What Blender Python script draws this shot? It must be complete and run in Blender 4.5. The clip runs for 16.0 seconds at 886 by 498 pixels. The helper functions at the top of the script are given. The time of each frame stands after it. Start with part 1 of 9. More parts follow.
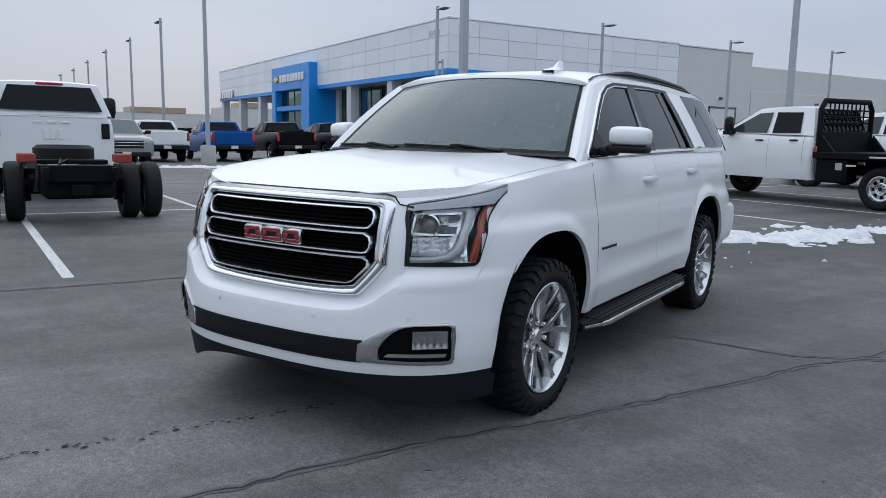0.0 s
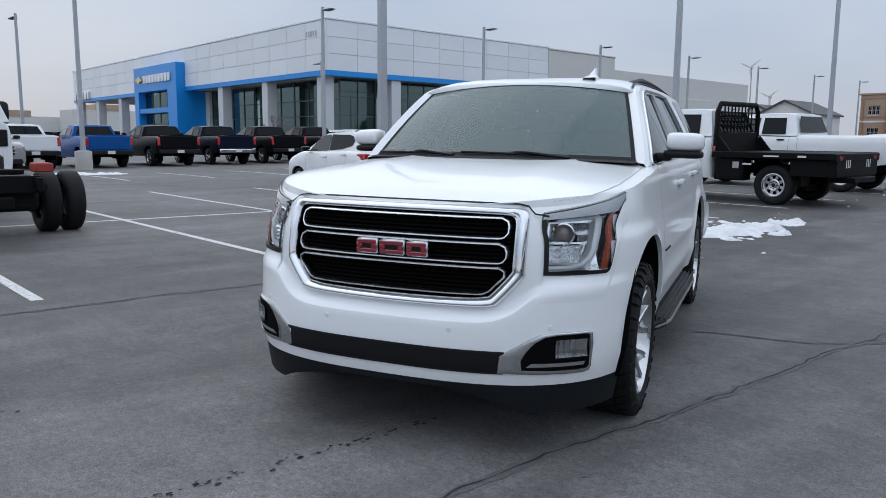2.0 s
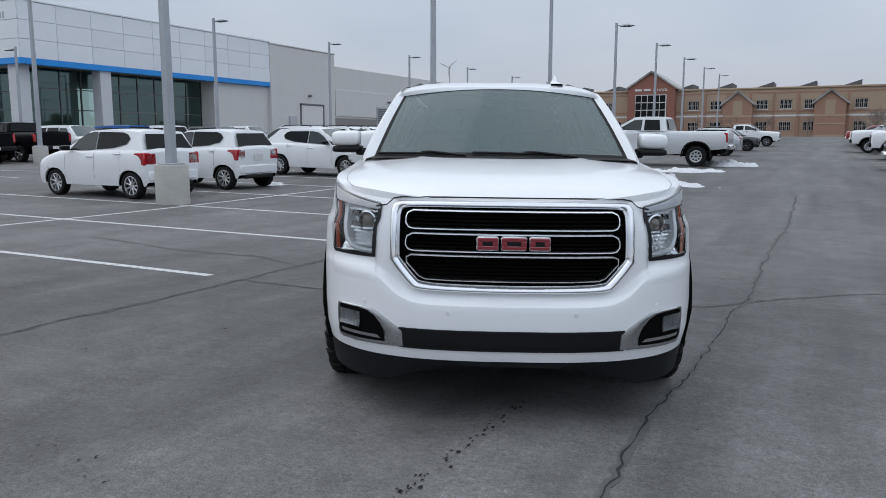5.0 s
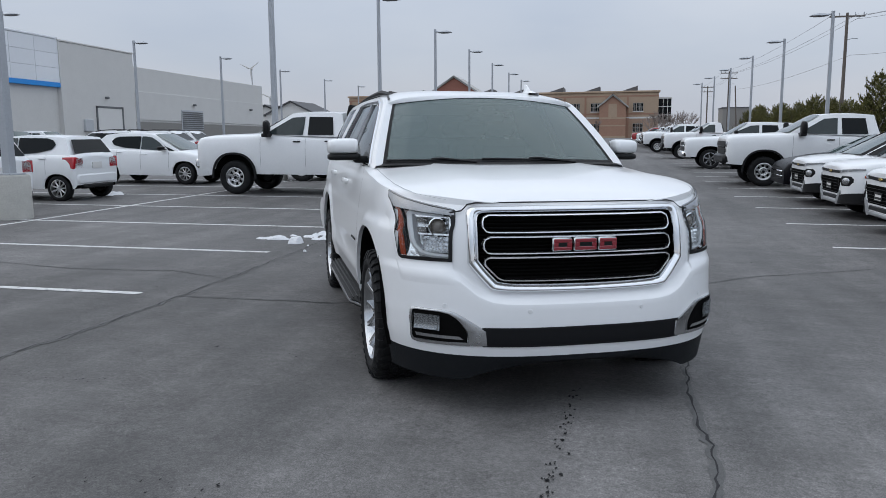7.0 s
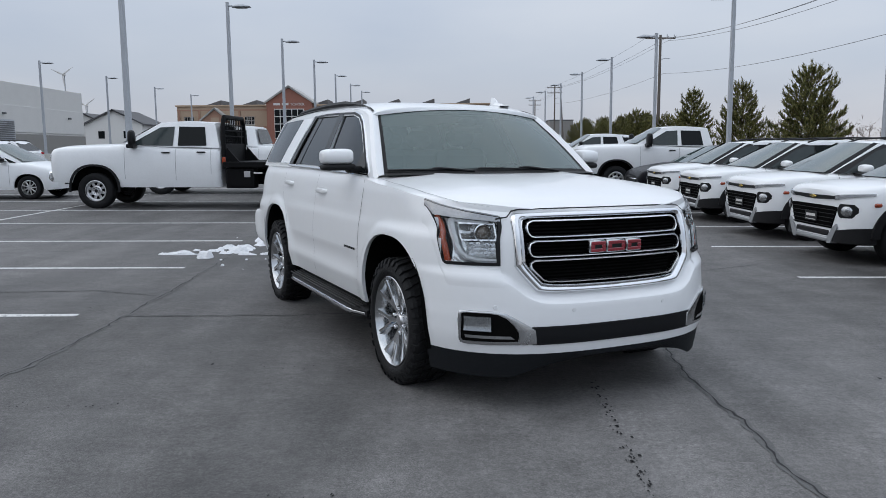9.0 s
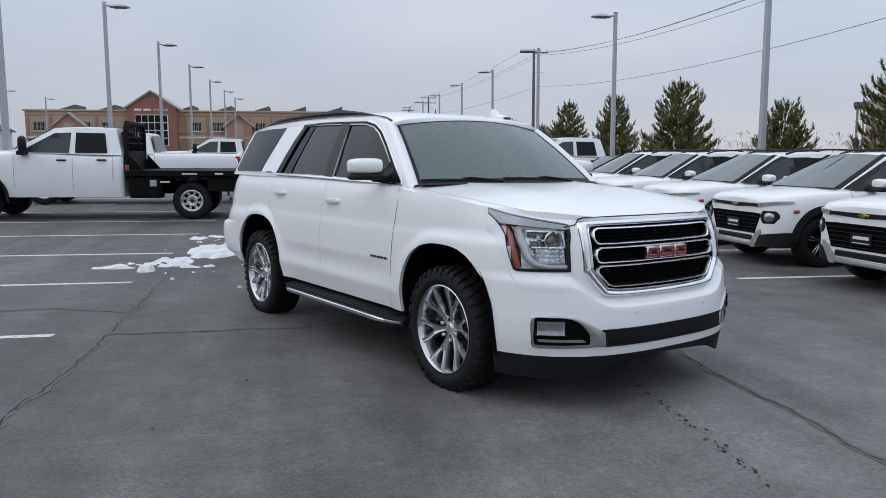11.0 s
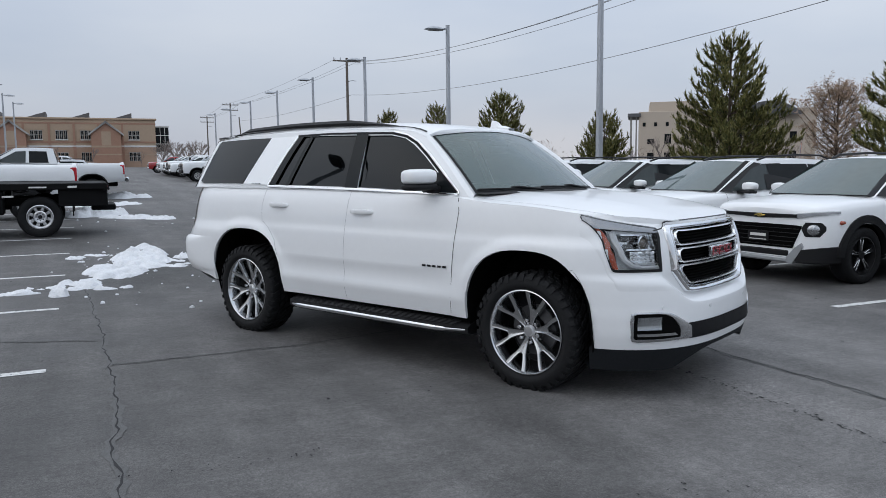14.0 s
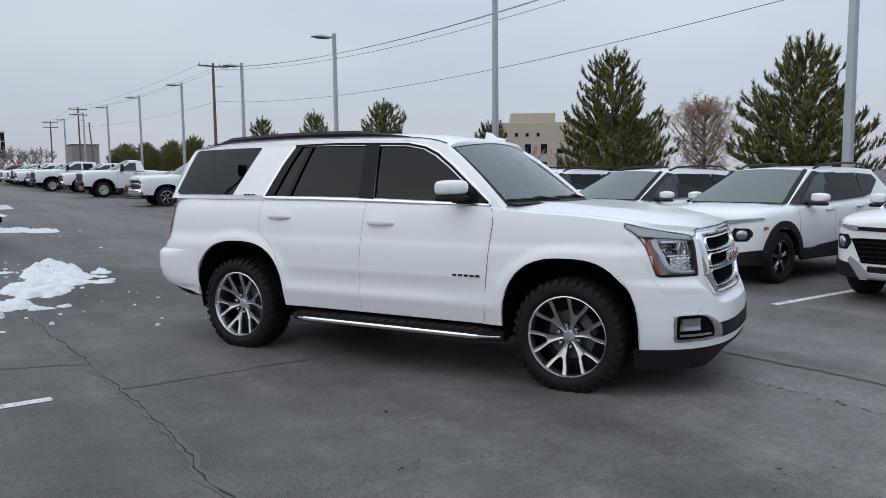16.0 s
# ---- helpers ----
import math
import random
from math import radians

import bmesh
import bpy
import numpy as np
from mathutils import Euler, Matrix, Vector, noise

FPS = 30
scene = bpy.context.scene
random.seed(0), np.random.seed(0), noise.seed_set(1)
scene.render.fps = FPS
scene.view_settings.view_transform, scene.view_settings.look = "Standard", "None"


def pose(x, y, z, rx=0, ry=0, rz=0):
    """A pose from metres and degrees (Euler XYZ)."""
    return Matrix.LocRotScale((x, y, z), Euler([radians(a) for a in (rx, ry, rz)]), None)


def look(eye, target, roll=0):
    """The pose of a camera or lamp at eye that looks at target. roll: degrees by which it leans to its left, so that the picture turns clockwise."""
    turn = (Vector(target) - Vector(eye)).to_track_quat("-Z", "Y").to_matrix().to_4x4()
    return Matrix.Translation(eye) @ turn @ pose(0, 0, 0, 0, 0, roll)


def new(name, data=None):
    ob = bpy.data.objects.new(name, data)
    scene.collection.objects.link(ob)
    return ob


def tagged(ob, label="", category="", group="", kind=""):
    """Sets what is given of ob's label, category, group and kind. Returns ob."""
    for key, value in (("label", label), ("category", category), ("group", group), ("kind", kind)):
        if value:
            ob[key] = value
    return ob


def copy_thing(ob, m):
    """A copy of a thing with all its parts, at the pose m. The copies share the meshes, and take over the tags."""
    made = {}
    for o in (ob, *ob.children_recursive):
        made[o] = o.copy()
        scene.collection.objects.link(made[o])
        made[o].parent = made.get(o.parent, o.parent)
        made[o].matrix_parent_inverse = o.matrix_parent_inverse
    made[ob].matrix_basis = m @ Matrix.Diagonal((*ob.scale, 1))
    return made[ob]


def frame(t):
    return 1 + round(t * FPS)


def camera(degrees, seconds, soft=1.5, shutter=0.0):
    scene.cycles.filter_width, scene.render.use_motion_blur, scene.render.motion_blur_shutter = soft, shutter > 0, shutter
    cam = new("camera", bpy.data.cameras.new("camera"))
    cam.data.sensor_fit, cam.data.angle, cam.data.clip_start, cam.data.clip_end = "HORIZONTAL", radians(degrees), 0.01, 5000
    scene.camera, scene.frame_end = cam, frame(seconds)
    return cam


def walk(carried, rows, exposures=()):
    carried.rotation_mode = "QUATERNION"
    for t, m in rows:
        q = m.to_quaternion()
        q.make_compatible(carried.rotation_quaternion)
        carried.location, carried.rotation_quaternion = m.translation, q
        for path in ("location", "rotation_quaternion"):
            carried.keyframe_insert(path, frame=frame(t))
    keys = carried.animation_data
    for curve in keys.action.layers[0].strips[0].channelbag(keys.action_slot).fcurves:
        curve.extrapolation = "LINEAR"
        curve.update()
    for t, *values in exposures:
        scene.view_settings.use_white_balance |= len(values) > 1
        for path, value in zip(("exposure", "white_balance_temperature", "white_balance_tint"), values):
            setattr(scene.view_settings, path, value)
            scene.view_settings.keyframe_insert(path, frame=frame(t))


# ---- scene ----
cam = camera(60.7, 16.0, soft=0.5)
ROWS = [
    (0, 4.323, -3.255, 1.312, 81.76, -0.91, 58.36),
    (0.5, 4.209, -3.521, 1.322, 81.71, -0.75, 55.97),
    (1, 4.025, -3.703, 1.315, 81.62, -0.56, 53.55),
    (1.5, 3.823, -3.874, 1.336, 81.76, -0.43, 51.14),
    (2, 3.637, -4.136, 1.334, 81.98, -0.39, 48.48),
    (2.5, 3.444, -4.356, 1.345, 82.17, -0.32, 45.24),
    (3, 3.215, -4.531, 1.351, 82.21, -0.18, 41.61),
    (3.5, 3.011, -4.783, 1.352, 82.02, -0.15, 37.79),
    (4, 2.81, -5.043, 1.355, 81.87, -0.13, 33.97),
    (6.5, 1.435, -5.815, 1.388, 81.8, 0.22, 16.19),
    (7, 1.137, -5.975, 1.396, 81.89, 0.4, 12.27),
    (7.5, 0.865, -6.013, 1.385, 81.97, 0.54, 8.64),
    (8, 0.605, -6.075, 1.403, 82.15, 0.57, 5.43),
    (8.5, 0.332, -6.193, 1.407, 82.34, 0.53, 2.57),
    (9, 0.071, -6.248, 1.401, 82.6, 0.46, -0.19),
    (11.5, -1.318, -6.218, 1.425, 83.32, 0.21, -12.24),
    (12, -1.622, -6.204, 1.437, 83.26, 0.34, -14.52),
    (12.5, -1.89, -6.112, 1.424, 83.34, 0.5, -16.95),
    (13, -2.147, -6.004, 1.443, 83.48, 0.62, -19.46),
    (13.5, -2.454, -5.929, 1.451, 83.57, 0.67, -22.18),
    (14, -2.705, -5.82, 1.441, 83.71, 0.65, -25.08),
    (14.5, -2.952, -5.676, 1.465, 83.78, 0.58, -27.9),
    (15, -3.268, -5.577, 1.456, 83.91, 0.54, -30.65),
    (15.5, -3.531, -5.454, 1.458, 84.09, 0.58, -33.16),
    (16, -3.759, -5.289, 1.469, 84.26, 0.56, -35.52),
]
walk(cam, [(t, pose(x, y, z, rx, ry, rz)) for t, x, y, z, rx, ry, rz in ROWS], [(0, -0.01, 6340, 10), (2, 0.04, 6360, 10), (3.2, 0.05, 6460, 10), (4.4, 0.02, 6520, 10), (6.3, 0.0, 6540, 10), (16, 0.0, 6540, 10)])

# ---- world, sun and exposure ----
world = bpy.data.worlds.new("overcast_sky")
scene.world = world
world.use_nodes = True
wn, wl = world.node_tree.nodes, world.node_tree.links
wn.clear()
w_out = wn.new("ShaderNodeOutputWorld")
w_bg = wn.new("ShaderNodeBackground")
w_sky = wn.new("ShaderNodeTexSky")
w_sky.sky_type = "NISHITA"
w_sky.sun_disc = False
w_sky.sun_elevation = radians(38)
w_sky.sun_rotation = radians(275)
w_sky.dust_density = 3.0
w_gain = wn.new("ShaderNodeMix")
w_gain.data_type = "RGBA"
w_gain.blend_type = "MULTIPLY"
w_gain.inputs["Factor"].default_value = 1.0
w_gain.inputs["B"].default_value = (0.095, 0.095, 0.095, 1)
wl.new(w_sky.outputs["Color"], w_gain.inputs["A"])
# cloud deck: brighter and warmer near the horizon, soft streaks above
w_tc = wn.new("ShaderNodeTexCoord")
w_map = wn.new("ShaderNodeMapping")
w_map.inputs["Scale"].default_value = (1.0, 1.0, 3.2)
w_map.inputs["Rotation"].default_value = (0.0, 0.12, 0.5)
w_noise = wn.new("ShaderNodeTexNoise")
w_noise.inputs["Scale"].default_value = 1.7
w_noise.inputs["Detail"].default_value = 5.0
w_noise.inputs["Roughness"].default_value = 0.45
wl.new(w_tc.outputs["Generated"], w_map.inputs["Vector"])
wl.new(w_map.outputs["Vector"], w_noise.inputs["Vector"])
w_sep = wn.new("ShaderNodeSeparateXYZ")
wl.new(w_tc.outputs["Generated"], w_sep.inputs["Vector"])
w_ramp = wn.new("ShaderNodeValToRGB")
w_ramp.color_ramp.elements[0].position = 0.0
w_ramp.color_ramp.elements[0].color = (0.60, 0.60, 0.63, 1)
w_ramp.color_ramp.elements[1].position = 1.0
w_ramp.color_ramp.elements[1].color = (1.10, 1.19, 1.30, 1)
el = w_ramp.color_ramp.elements.new(0.10)
el.color = (0.53, 0.585, 0.67, 1)
el = w_ramp.color_ramp.elements.new(0.20)
el.color = (0.54, 0.61, 0.72, 1)
el = w_ramp.color_ramp.elements.new(0.55)
el.color = (1.02, 1.115, 1.24, 1)
wl.new(w_sep.outputs["Z"], w_ramp.inputs["Fac"])
w_cr = wn.new("ShaderNodeValToRGB")
w_cr.color_ramp.elements[0].position = 0.30
w_cr.color_ramp.elements[0].color = (0.77, 0.83, 0.92, 1)
w_cr.color_ramp.elements[1].position = 0.72
w_cr.color_ramp.elements[1].color = (1.16, 1.13, 1.10, 1)
wl.new(w_noise.outputs["Fac"], w_cr.inputs["Fac"])
w_cl = wn.new("ShaderNodeMix")
w_cl.data_type = "RGBA"
w_cl.blend_type = "MULTIPLY"
w_cl.inputs["Factor"].default_value = 1.0
w_side = wn.new("ShaderNodeMapRange")
w_side.inputs["From Min"].default_value = -1.0
w_side.inputs["To Min"].default_value = 0.96
w_side.inputs["To Max"].default_value = 1.12
wl.new(w_sep.outputs["X"], w_side.inputs["Value"])
w_east = wn.new("ShaderNodeMix")
w_east.data_type = "RGBA"
w_east.blend_type = "MULTIPLY"
w_east.inputs["Factor"].default_value = 1.0
wl.new(w_ramp.outputs["Color"], w_east.inputs["A"])
wl.new(w_side.outputs["Result"], w_east.inputs["B"])
wl.new(w_east.outputs["Result"], w_cl.inputs["A"])
wl.new(w_cr.outputs["Color"], w_cl.inputs["B"])
w_mix = wn.new("ShaderNodeMix")
w_mix.data_type = "RGBA"
w_mix.inputs["Factor"].default_value = 0.90
wl.new(w_gain.outputs["Result"], w_mix.inputs["A"])
wl.new(w_cl.outputs["Result"], w_mix.inputs["B"])
wl.new(w_mix.outputs["Result"], w_bg.inputs["Color"])
w_bg.inputs["Strength"].default_value = 1.0
wl.new(w_bg.outputs["Background"], w_out.inputs["Surface"])

sun_data = bpy.data.lights.new("sun", "SUN")
sun_data.energy = 0.52
sun_data.angle = radians(85)
sun_data.color = (1.0, 0.97, 0.93)
sun = new("sun", sun_data)
sun.matrix_world = look((-34, 3, 27), (0, 0, 0))

# ---- materials ----
def nodes_of(name):
    m = bpy.data.materials.new(name)
    m.use_nodes = True
    return m, m.node_tree.nodes, m.node_tree.links, m.node_tree.nodes["Principled BSDF"]


def paint(name, color, rough=0.5, metal=0.0, coat=0.0, var=0.06, scale=6.0, bump=0.0, bump_scale=60.0, spec=0.5, coat_rough=0.05, rvar=0.08, rand=0.0):
    """A surface with colour and gloss variation at two scales and optional fine relief."""
    m, n, l, b = nodes_of(name)
    tc = n.new("ShaderNodeTexCoord")
    big = n.new("ShaderNodeTexNoise")
    big.inputs["Scale"].default_value = scale
    big.inputs["Detail"].default_value = 6
    big.inputs["Roughness"].default_value = 0.6
    l.new(tc.outputs["Object"], big.inputs["Vector"])
    fine = n.new("ShaderNodeTexNoise")
    fine.inputs["Scale"].default_value = scale * 11
    fine.inputs["Detail"].default_value = 4
    l.new(tc.outputs["Object"], fine.inputs["Vector"])
    add = n.new("ShaderNodeMath")
    add.operation = "ADD"
    l.new(big.outputs["Fac"], add.inputs[0])
    l.new(fine.outputs["Fac"], add.inputs[1])
    mr = n.new("ShaderNodeMapRange")
    mr.inputs["From Min"].default_value = 0.6
    mr.inputs["From Max"].default_value = 1.4
    mr.inputs["To Min"].default_value = 1 - var
    mr.inputs["To Max"].default_value = 1 + var
    l.new(add.outputs[0], mr.inputs["Value"])
    val = mr.outputs["Result"]
    if rand:
        oi = n.new("ShaderNodeObjectInfo")
        r2 = n.new("ShaderNodeMapRange")
        r2.inputs["To Min"].default_value = 1 - rand
        r2.inputs["To Max"].default_value = 1 + rand
        l.new(oi.outputs["Random"], r2.inputs["Value"])
        mul = n.new("ShaderNodeMath")
        mul.operation = "MULTIPLY"
        l.new(val, mul.inputs[0])
        l.new(r2.outputs["Result"], mul.inputs[1])
        val = mul.outputs[0]
    mix = n.new("ShaderNodeMix")
    mix.data_type = "RGBA"
    mix.blend_type = "MULTIPLY"
    mix.inputs["Factor"].default_value = 1.0
    mix.inputs["A"].default_value = (*color, 1)
    l.new(val, mix.inputs["B"])
    l.new(mix.outputs["Result"], b.inputs["Base Color"])
    rr = n.new("ShaderNodeMapRange")
    rr.inputs["To Min"].default_value = max(0.02, rough - rvar)
    rr.inputs["To Max"].default_value = min(1.0, rough + rvar)
    l.new(big.outputs["Fac"], rr.inputs["Value"])
    l.new(rr.outputs["Result"], b.inputs["Roughness"])
    b.inputs["Metallic"].default_value = metal
    b.inputs["Specular IOR Level"].default_value = spec
    b.inputs["Coat Weight"].default_value = coat
    b.inputs["Coat Roughness"].default_value = coat_rough
    if bump:
        bn = n.new("ShaderNodeTexNoise")
        bn.inputs["Scale"].default_value = bump_scale
        bn.inputs["Detail"].default_value = 6
        l.new(tc.outputs["Object"], bn.inputs["Vector"])
        bp = n.new("ShaderNodeBump")
        bp.inputs["Strength"].default_value = bump
        bp.inputs["Distance"].default_value = 0.02
        l.new(bn.outputs["Fac"], bp.inputs["Height"])
        l.new(bp.outputs["Normal"], b.inputs["Normal"])
    return m


def glass(name, tint, body=0.0, ior=1.5, rough=0.0, sheen=(0.92, 0.95, 0.97)):
    """Thin pane: tinted see-through with Fresnel gloss; body adds flat colour for reflected sky."""
    m, n, l, b = nodes_of(name)
    out = n["Material Output"]
    n.remove(b)
    tr = n.new("ShaderNodeBsdfTransparent")
    tr.inputs["Color"].default_value = (*tint, 1)
    gl = n.new("ShaderNodeBsdfGlossy")
    gl.inputs["Roughness"].default_value = rough
    gl.inputs["Color"].default_value = (*sheen, 1)
    fr = n.new("ShaderNodeFresnel")
    fr.inputs["IOR"].default_value = ior
    mx = n.new("ShaderNodeMixShader")
    base = tr.outputs[0]
    if body:
        df = n.new("ShaderNodeBsdfDiffuse")
        df.inputs["Color"].default_value = (0.30, 0.40, 0.385, 1)
        m2 = n.new("ShaderNodeMixShader")
        m2.inputs[0].default_value = body
        l.new(tr.outputs[0], m2.inputs[1])
        l.new(df.outputs[0], m2.inputs[2])
        base = m2.outputs[0]
    l.new(fr.outputs[0], mx.inputs[0])
    l.new(base, mx.inputs[1])
    l.new(gl.outputs[0], mx.inputs[2])
    l.new(mx.outputs[0], out.inputs["Surface"])
    return m


def asphalt_material():
    m, n, l, b = nodes_of("asphalt")
    tc = n.new("ShaderNodeTexCoord")
    def tex(scale, detail=6, rough=0.6, sx=1.0, sy=1.0, rot=0.0):
        mp = n.new("ShaderNodeMapping")
        mp.inputs["Scale"].default_value = (sx, sy, 1)
        mp.inputs["Rotation"].default_value = (0, 0, rot)
        l.new(tc.outputs["Object"], mp.inputs["Vector"])
        t = n.new("ShaderNodeTexNoise")
        t.inputs["Scale"].default_value = scale
        t.inputs["Detail"].default_value = detail
        t.inputs["Roughness"].default_value = rough
        l.new(mp.outputs["Vector"], t.inputs["Vector"])
        return t
    big = tex(0.16, 4, 0.55)
    mid = tex(0.9, 6, 0.65)
    lane = tex(0.5, 5, 0.6, 2.6, 0.25, 0.0)
    grit = tex(150, 3, 0.7)
    def rng(src, a, bb, lo=0.3, hi=0.7):
        r = n.new("ShaderNodeMapRange")
        r.inputs["From Min"].default_value = lo
        r.inputs["From Max"].default_value = hi
        r.inputs["To Min"].default_value = a
        r.inputs["To Max"].default_value = bb
        l.new(src, r.inputs["Value"])
        return r.outputs["Result"]
    def mul(a, bb):
        q = n.new("ShaderNodeMath")
        q.operation = "MULTIPLY"
        l.new(a, q.inputs[0])
        l.new(bb, q.inputs[1])
        return q.outputs[0]
    pits = tex(34, 5, 0.75)
    v = mul(mul(rng(big.outputs["Fac"], 0.76, 1.22), rng(mid.outputs["Fac"], 0.68, 1.28)), mul(rng(lane.outputs["Fac"], 0.72, 1.24), rng(grit.outputs["Fac"], 0.55, 1.45)))
    v = mul(v, rng(pits.outputs["Fac"], 0.83, 1.17, 0.38, 0.62))
    # paving lanes laid side by side, each with its own age
    sep = n.new("ShaderNodeSeparateXYZ")
    l.new(tc.outputs["Object"], sep.inputs["Vector"])
    wob = n.new("ShaderNodeMath")
    wob.operation = "MULTIPLY_ADD"
    wob.inputs[1].default_value = 0.5
    l.new(mid.outputs["Fac"], wob.inputs[0])
    l.new(sep.outputs["X"], wob.inputs[2])
    pos = n.new("ShaderNodeMapRange")
    pos.inputs["From Min"].default_value = -6.0
    pos.inputs["From Max"].default_value = 6.0
    l.new(wob.outputs[0], pos.inputs["Value"])
    lanes = n.new("ShaderNodeValToRGB")
    lanes.color_ramp.elements[0].position = 0.0
    lanes.color_ramp.elements[0].color = (1.05, 1.05, 1.05, 1)
    lanes.color_ramp.elements[1].position = 1.0
    lanes.color_ramp.elements[1].color = (0.92, 0.92, 0.92, 1)
    for at, v_ in ((0.12, 0.95), (0.285, 0.80), (0.305, 0.86), (0.50, 0.98), (0.645, 1.08), (0.665, 1.13), (0.84, 1.0)):
        lanes.color_ramp.elements.new(at).color = (v_, v_, v_, 1)
    l.new(pos.outputs["Result"], lanes.inputs["Fac"])
    v = mul(v, lanes.outputs["Color"])
    # wet patch round the melting snow
    for cx, cy, rx, ry in ((-1.45, 5.4, 1.5, 2.9),):
        mp = n.new("ShaderNodeMapping")
        mp.inputs["Location"].default_value = (-cx / rx, -cy / ry, 0)
        mp.inputs["Scale"].default_value = (1 / rx, 1 / ry, 0)
        l.new(tc.outputs["Object"], mp.inputs["Vector"])
        ln_ = n.new("ShaderNodeVectorMath")
        ln_.operation = "LENGTH"
        l.new(mp.outputs["Vector"], ln_.inputs[0])
        ad = n.new("ShaderNodeMath")
        ad.operation = "MULTIPLY_ADD"
        ad.inputs[1].default_value = 1.6
        l.new(mid.outputs["Fac"], ad.inputs[0])
        l.new(ln_.outputs["Value"], ad.inputs[2])
        v = mul(v, rng(ad.outputs[0], 0.66, 1.0, 1.35, 1.85))
    gran = tex(62, 3, 0.65)
    v = mul(v, rng(gran.outputs["Fac"], 0.91, 1.09, 0.38, 0.62))
    # drag marks across the lanes and clustered dents
    drag = tex(7, 6, 0.7, 0.35, 1.5, 0.5)
    v = mul(v, rng(drag.outputs["Fac"], 0.90, 1.09))
    stain = tex(2.6, 5, 0.7)
    v = mul(v, rng(stain.outputs["Fac"], 0.80, 1.14))
    dent = tex(60, 4, 0.8)
    patch = tex(0.7, 3, 0.5)
    dm = n.new("ShaderNodeMath")
    dm.operation = "MULTIPLY"
    l.new(rng(dent.outputs["Fac"], 0.0, 1.0, 0.60, 0.70), dm.inputs[0])
    l.new(rng(patch.outputs["Fac"], 0.0, 1.0, 0.50, 0.68), dm.inputs[1])
    inv = n.new("ShaderNodeMapRange")
    inv.inputs["To Min"].default_value = 1.0
    inv.inputs["To Max"].default_value = 0.45
    l.new(dm.outputs[0], inv.inputs["Value"])
    v = mul(v, inv.outputs["Result"])
    # pale chips of aggregate
    vor = n.new("ShaderNodeTexVoronoi")
    vor.inputs["Scale"].default_value = 85
    l.new(tc.outputs["Object"], vor.inputs["Vector"])
    chip = n.new("ShaderNodeMapRange")
    chip.inputs["From Min"].default_value = 0.05
    chip.inputs["From Max"].default_value = 0.20
    chip.inputs["To Min"].default_value = 1.5
    chip.inputs["To Max"].default_value = 1.0
    l.new(vor.outputs["Distance"], chip.inputs["Value"])
    v = mul(v, chip.outputs["Result"])
    mix = n.new("ShaderNodeMix")
    mix.data_type = "RGBA"
    mix.blend_type = "MULTIPLY"
    mix.inputs["Factor"].default_value = 1.0
    mix.inputs["A"].default_value = (0.124, 0.120, 0.118, 1)
    l.new(v, mix.inputs["B"])
    l.new(mix.outputs["Result"], b.inputs["Base Color"])
    l.new(rng(mid.outputs["Fac"], 0.55, 0.80), b.inputs["Roughness"])
    b.inputs["Specular IOR Level"].default_value = 0.26
    bp = n.new("ShaderNodeBump")
    bp.inputs["Strength"].default_value = 0.32
    bp.inputs["Distance"].default_value = 0.008
    l.new(gran.outputs["Fac"], bp.inputs["Height"])
    l.new(bp.outputs["Normal"], b.inputs["Normal"])
    return m


def worn_paint_material():
    """White road paint, worn through to the asphalt in specks."""
    m, n, l, b = nodes_of("road_paint")
    tc = n.new("ShaderNodeTexCoord")
    t = n.new("ShaderNodeTexNoise")
    t.inputs["Scale"].default_value = 22
    t.inputs["Detail"].default_value = 8
    t.inputs["Roughness"].default_value = 0.75
    l.new(tc.outputs["Object"], t.inputs["Vector"])
    r = n.new("ShaderNodeValToRGB")
    r.color_ramp.elements[0].position = 0.36
    r.color_ramp.elements[0].color = (0.10, 0.10, 0.105, 1)
    r.color_ramp.elements[1].position = 0.47
    r.color_ramp.elements[1].color = (0.62, 0.62, 0.61, 1)
    l.new(t.outputs["Fac"], r.inputs["Fac"])
    l.new(r.outputs["Color"], b.inputs["Base Color"])
    b.inputs["Roughness"].default_value = 0.75
    return m


def foliage(name, dark, light, sub=0.0):
    m, n, l, b = nodes_of(name)
    g = n.new("ShaderNodeNewGeometry")
    r = n.new("ShaderNodeValToRGB")
    r.color_ramp.elements[0].color = (*dark, 1)
    r.color_ramp.elements[1].color = (*light, 1)
    l.new(g.outputs["Random Per Island"], r.inputs["Fac"])
    l.new(r.outputs["Color"], b.inputs["Base Color"])
    b.inputs["Roughness"].default_value = 0.75
    b.inputs["Specular IOR Level"].default_value = 0.25
    return m


ASPHALT = asphalt_material()
ROADPAINT = worn_paint_material()
SEALANT = paint("crack_filler", (0.020, 0.020, 0.021), 0.8, var=0.3, scale=20, bump=0.4, spec=0.2)
CRACK = paint("crack_edge", (0.105, 0.104, 0.103), 0.8, var=0.3, scale=14, bump=0.5)
SNOW = paint("snow", (0.68, 0.69, 0.71), 0.7, var=0.22, scale=5, bump=0.5, bump_scale=40)
WHITE = paint("white_car_paint", (0.805, 0.815, 0.825), 0.32, coat=0.55, var=0.015, scale=2, coat_rough=0.05)
WHITE_DIRTY = paint("white_fleet_paint", (0.78, 0.79, 0.80), 0.4, coat=0.7, var=0.04, scale=3, coat_rough=0.06)
SILVER = paint("silver_car_paint", (0.50, 0.52, 0.54), 0.35, metal=0.5, coat=1.0, var=0.02)
GREYP = paint("grey_car_paint", (0.055, 0.060, 0.065), 0.35, metal=0.3, coat=1.0, var=0.03)
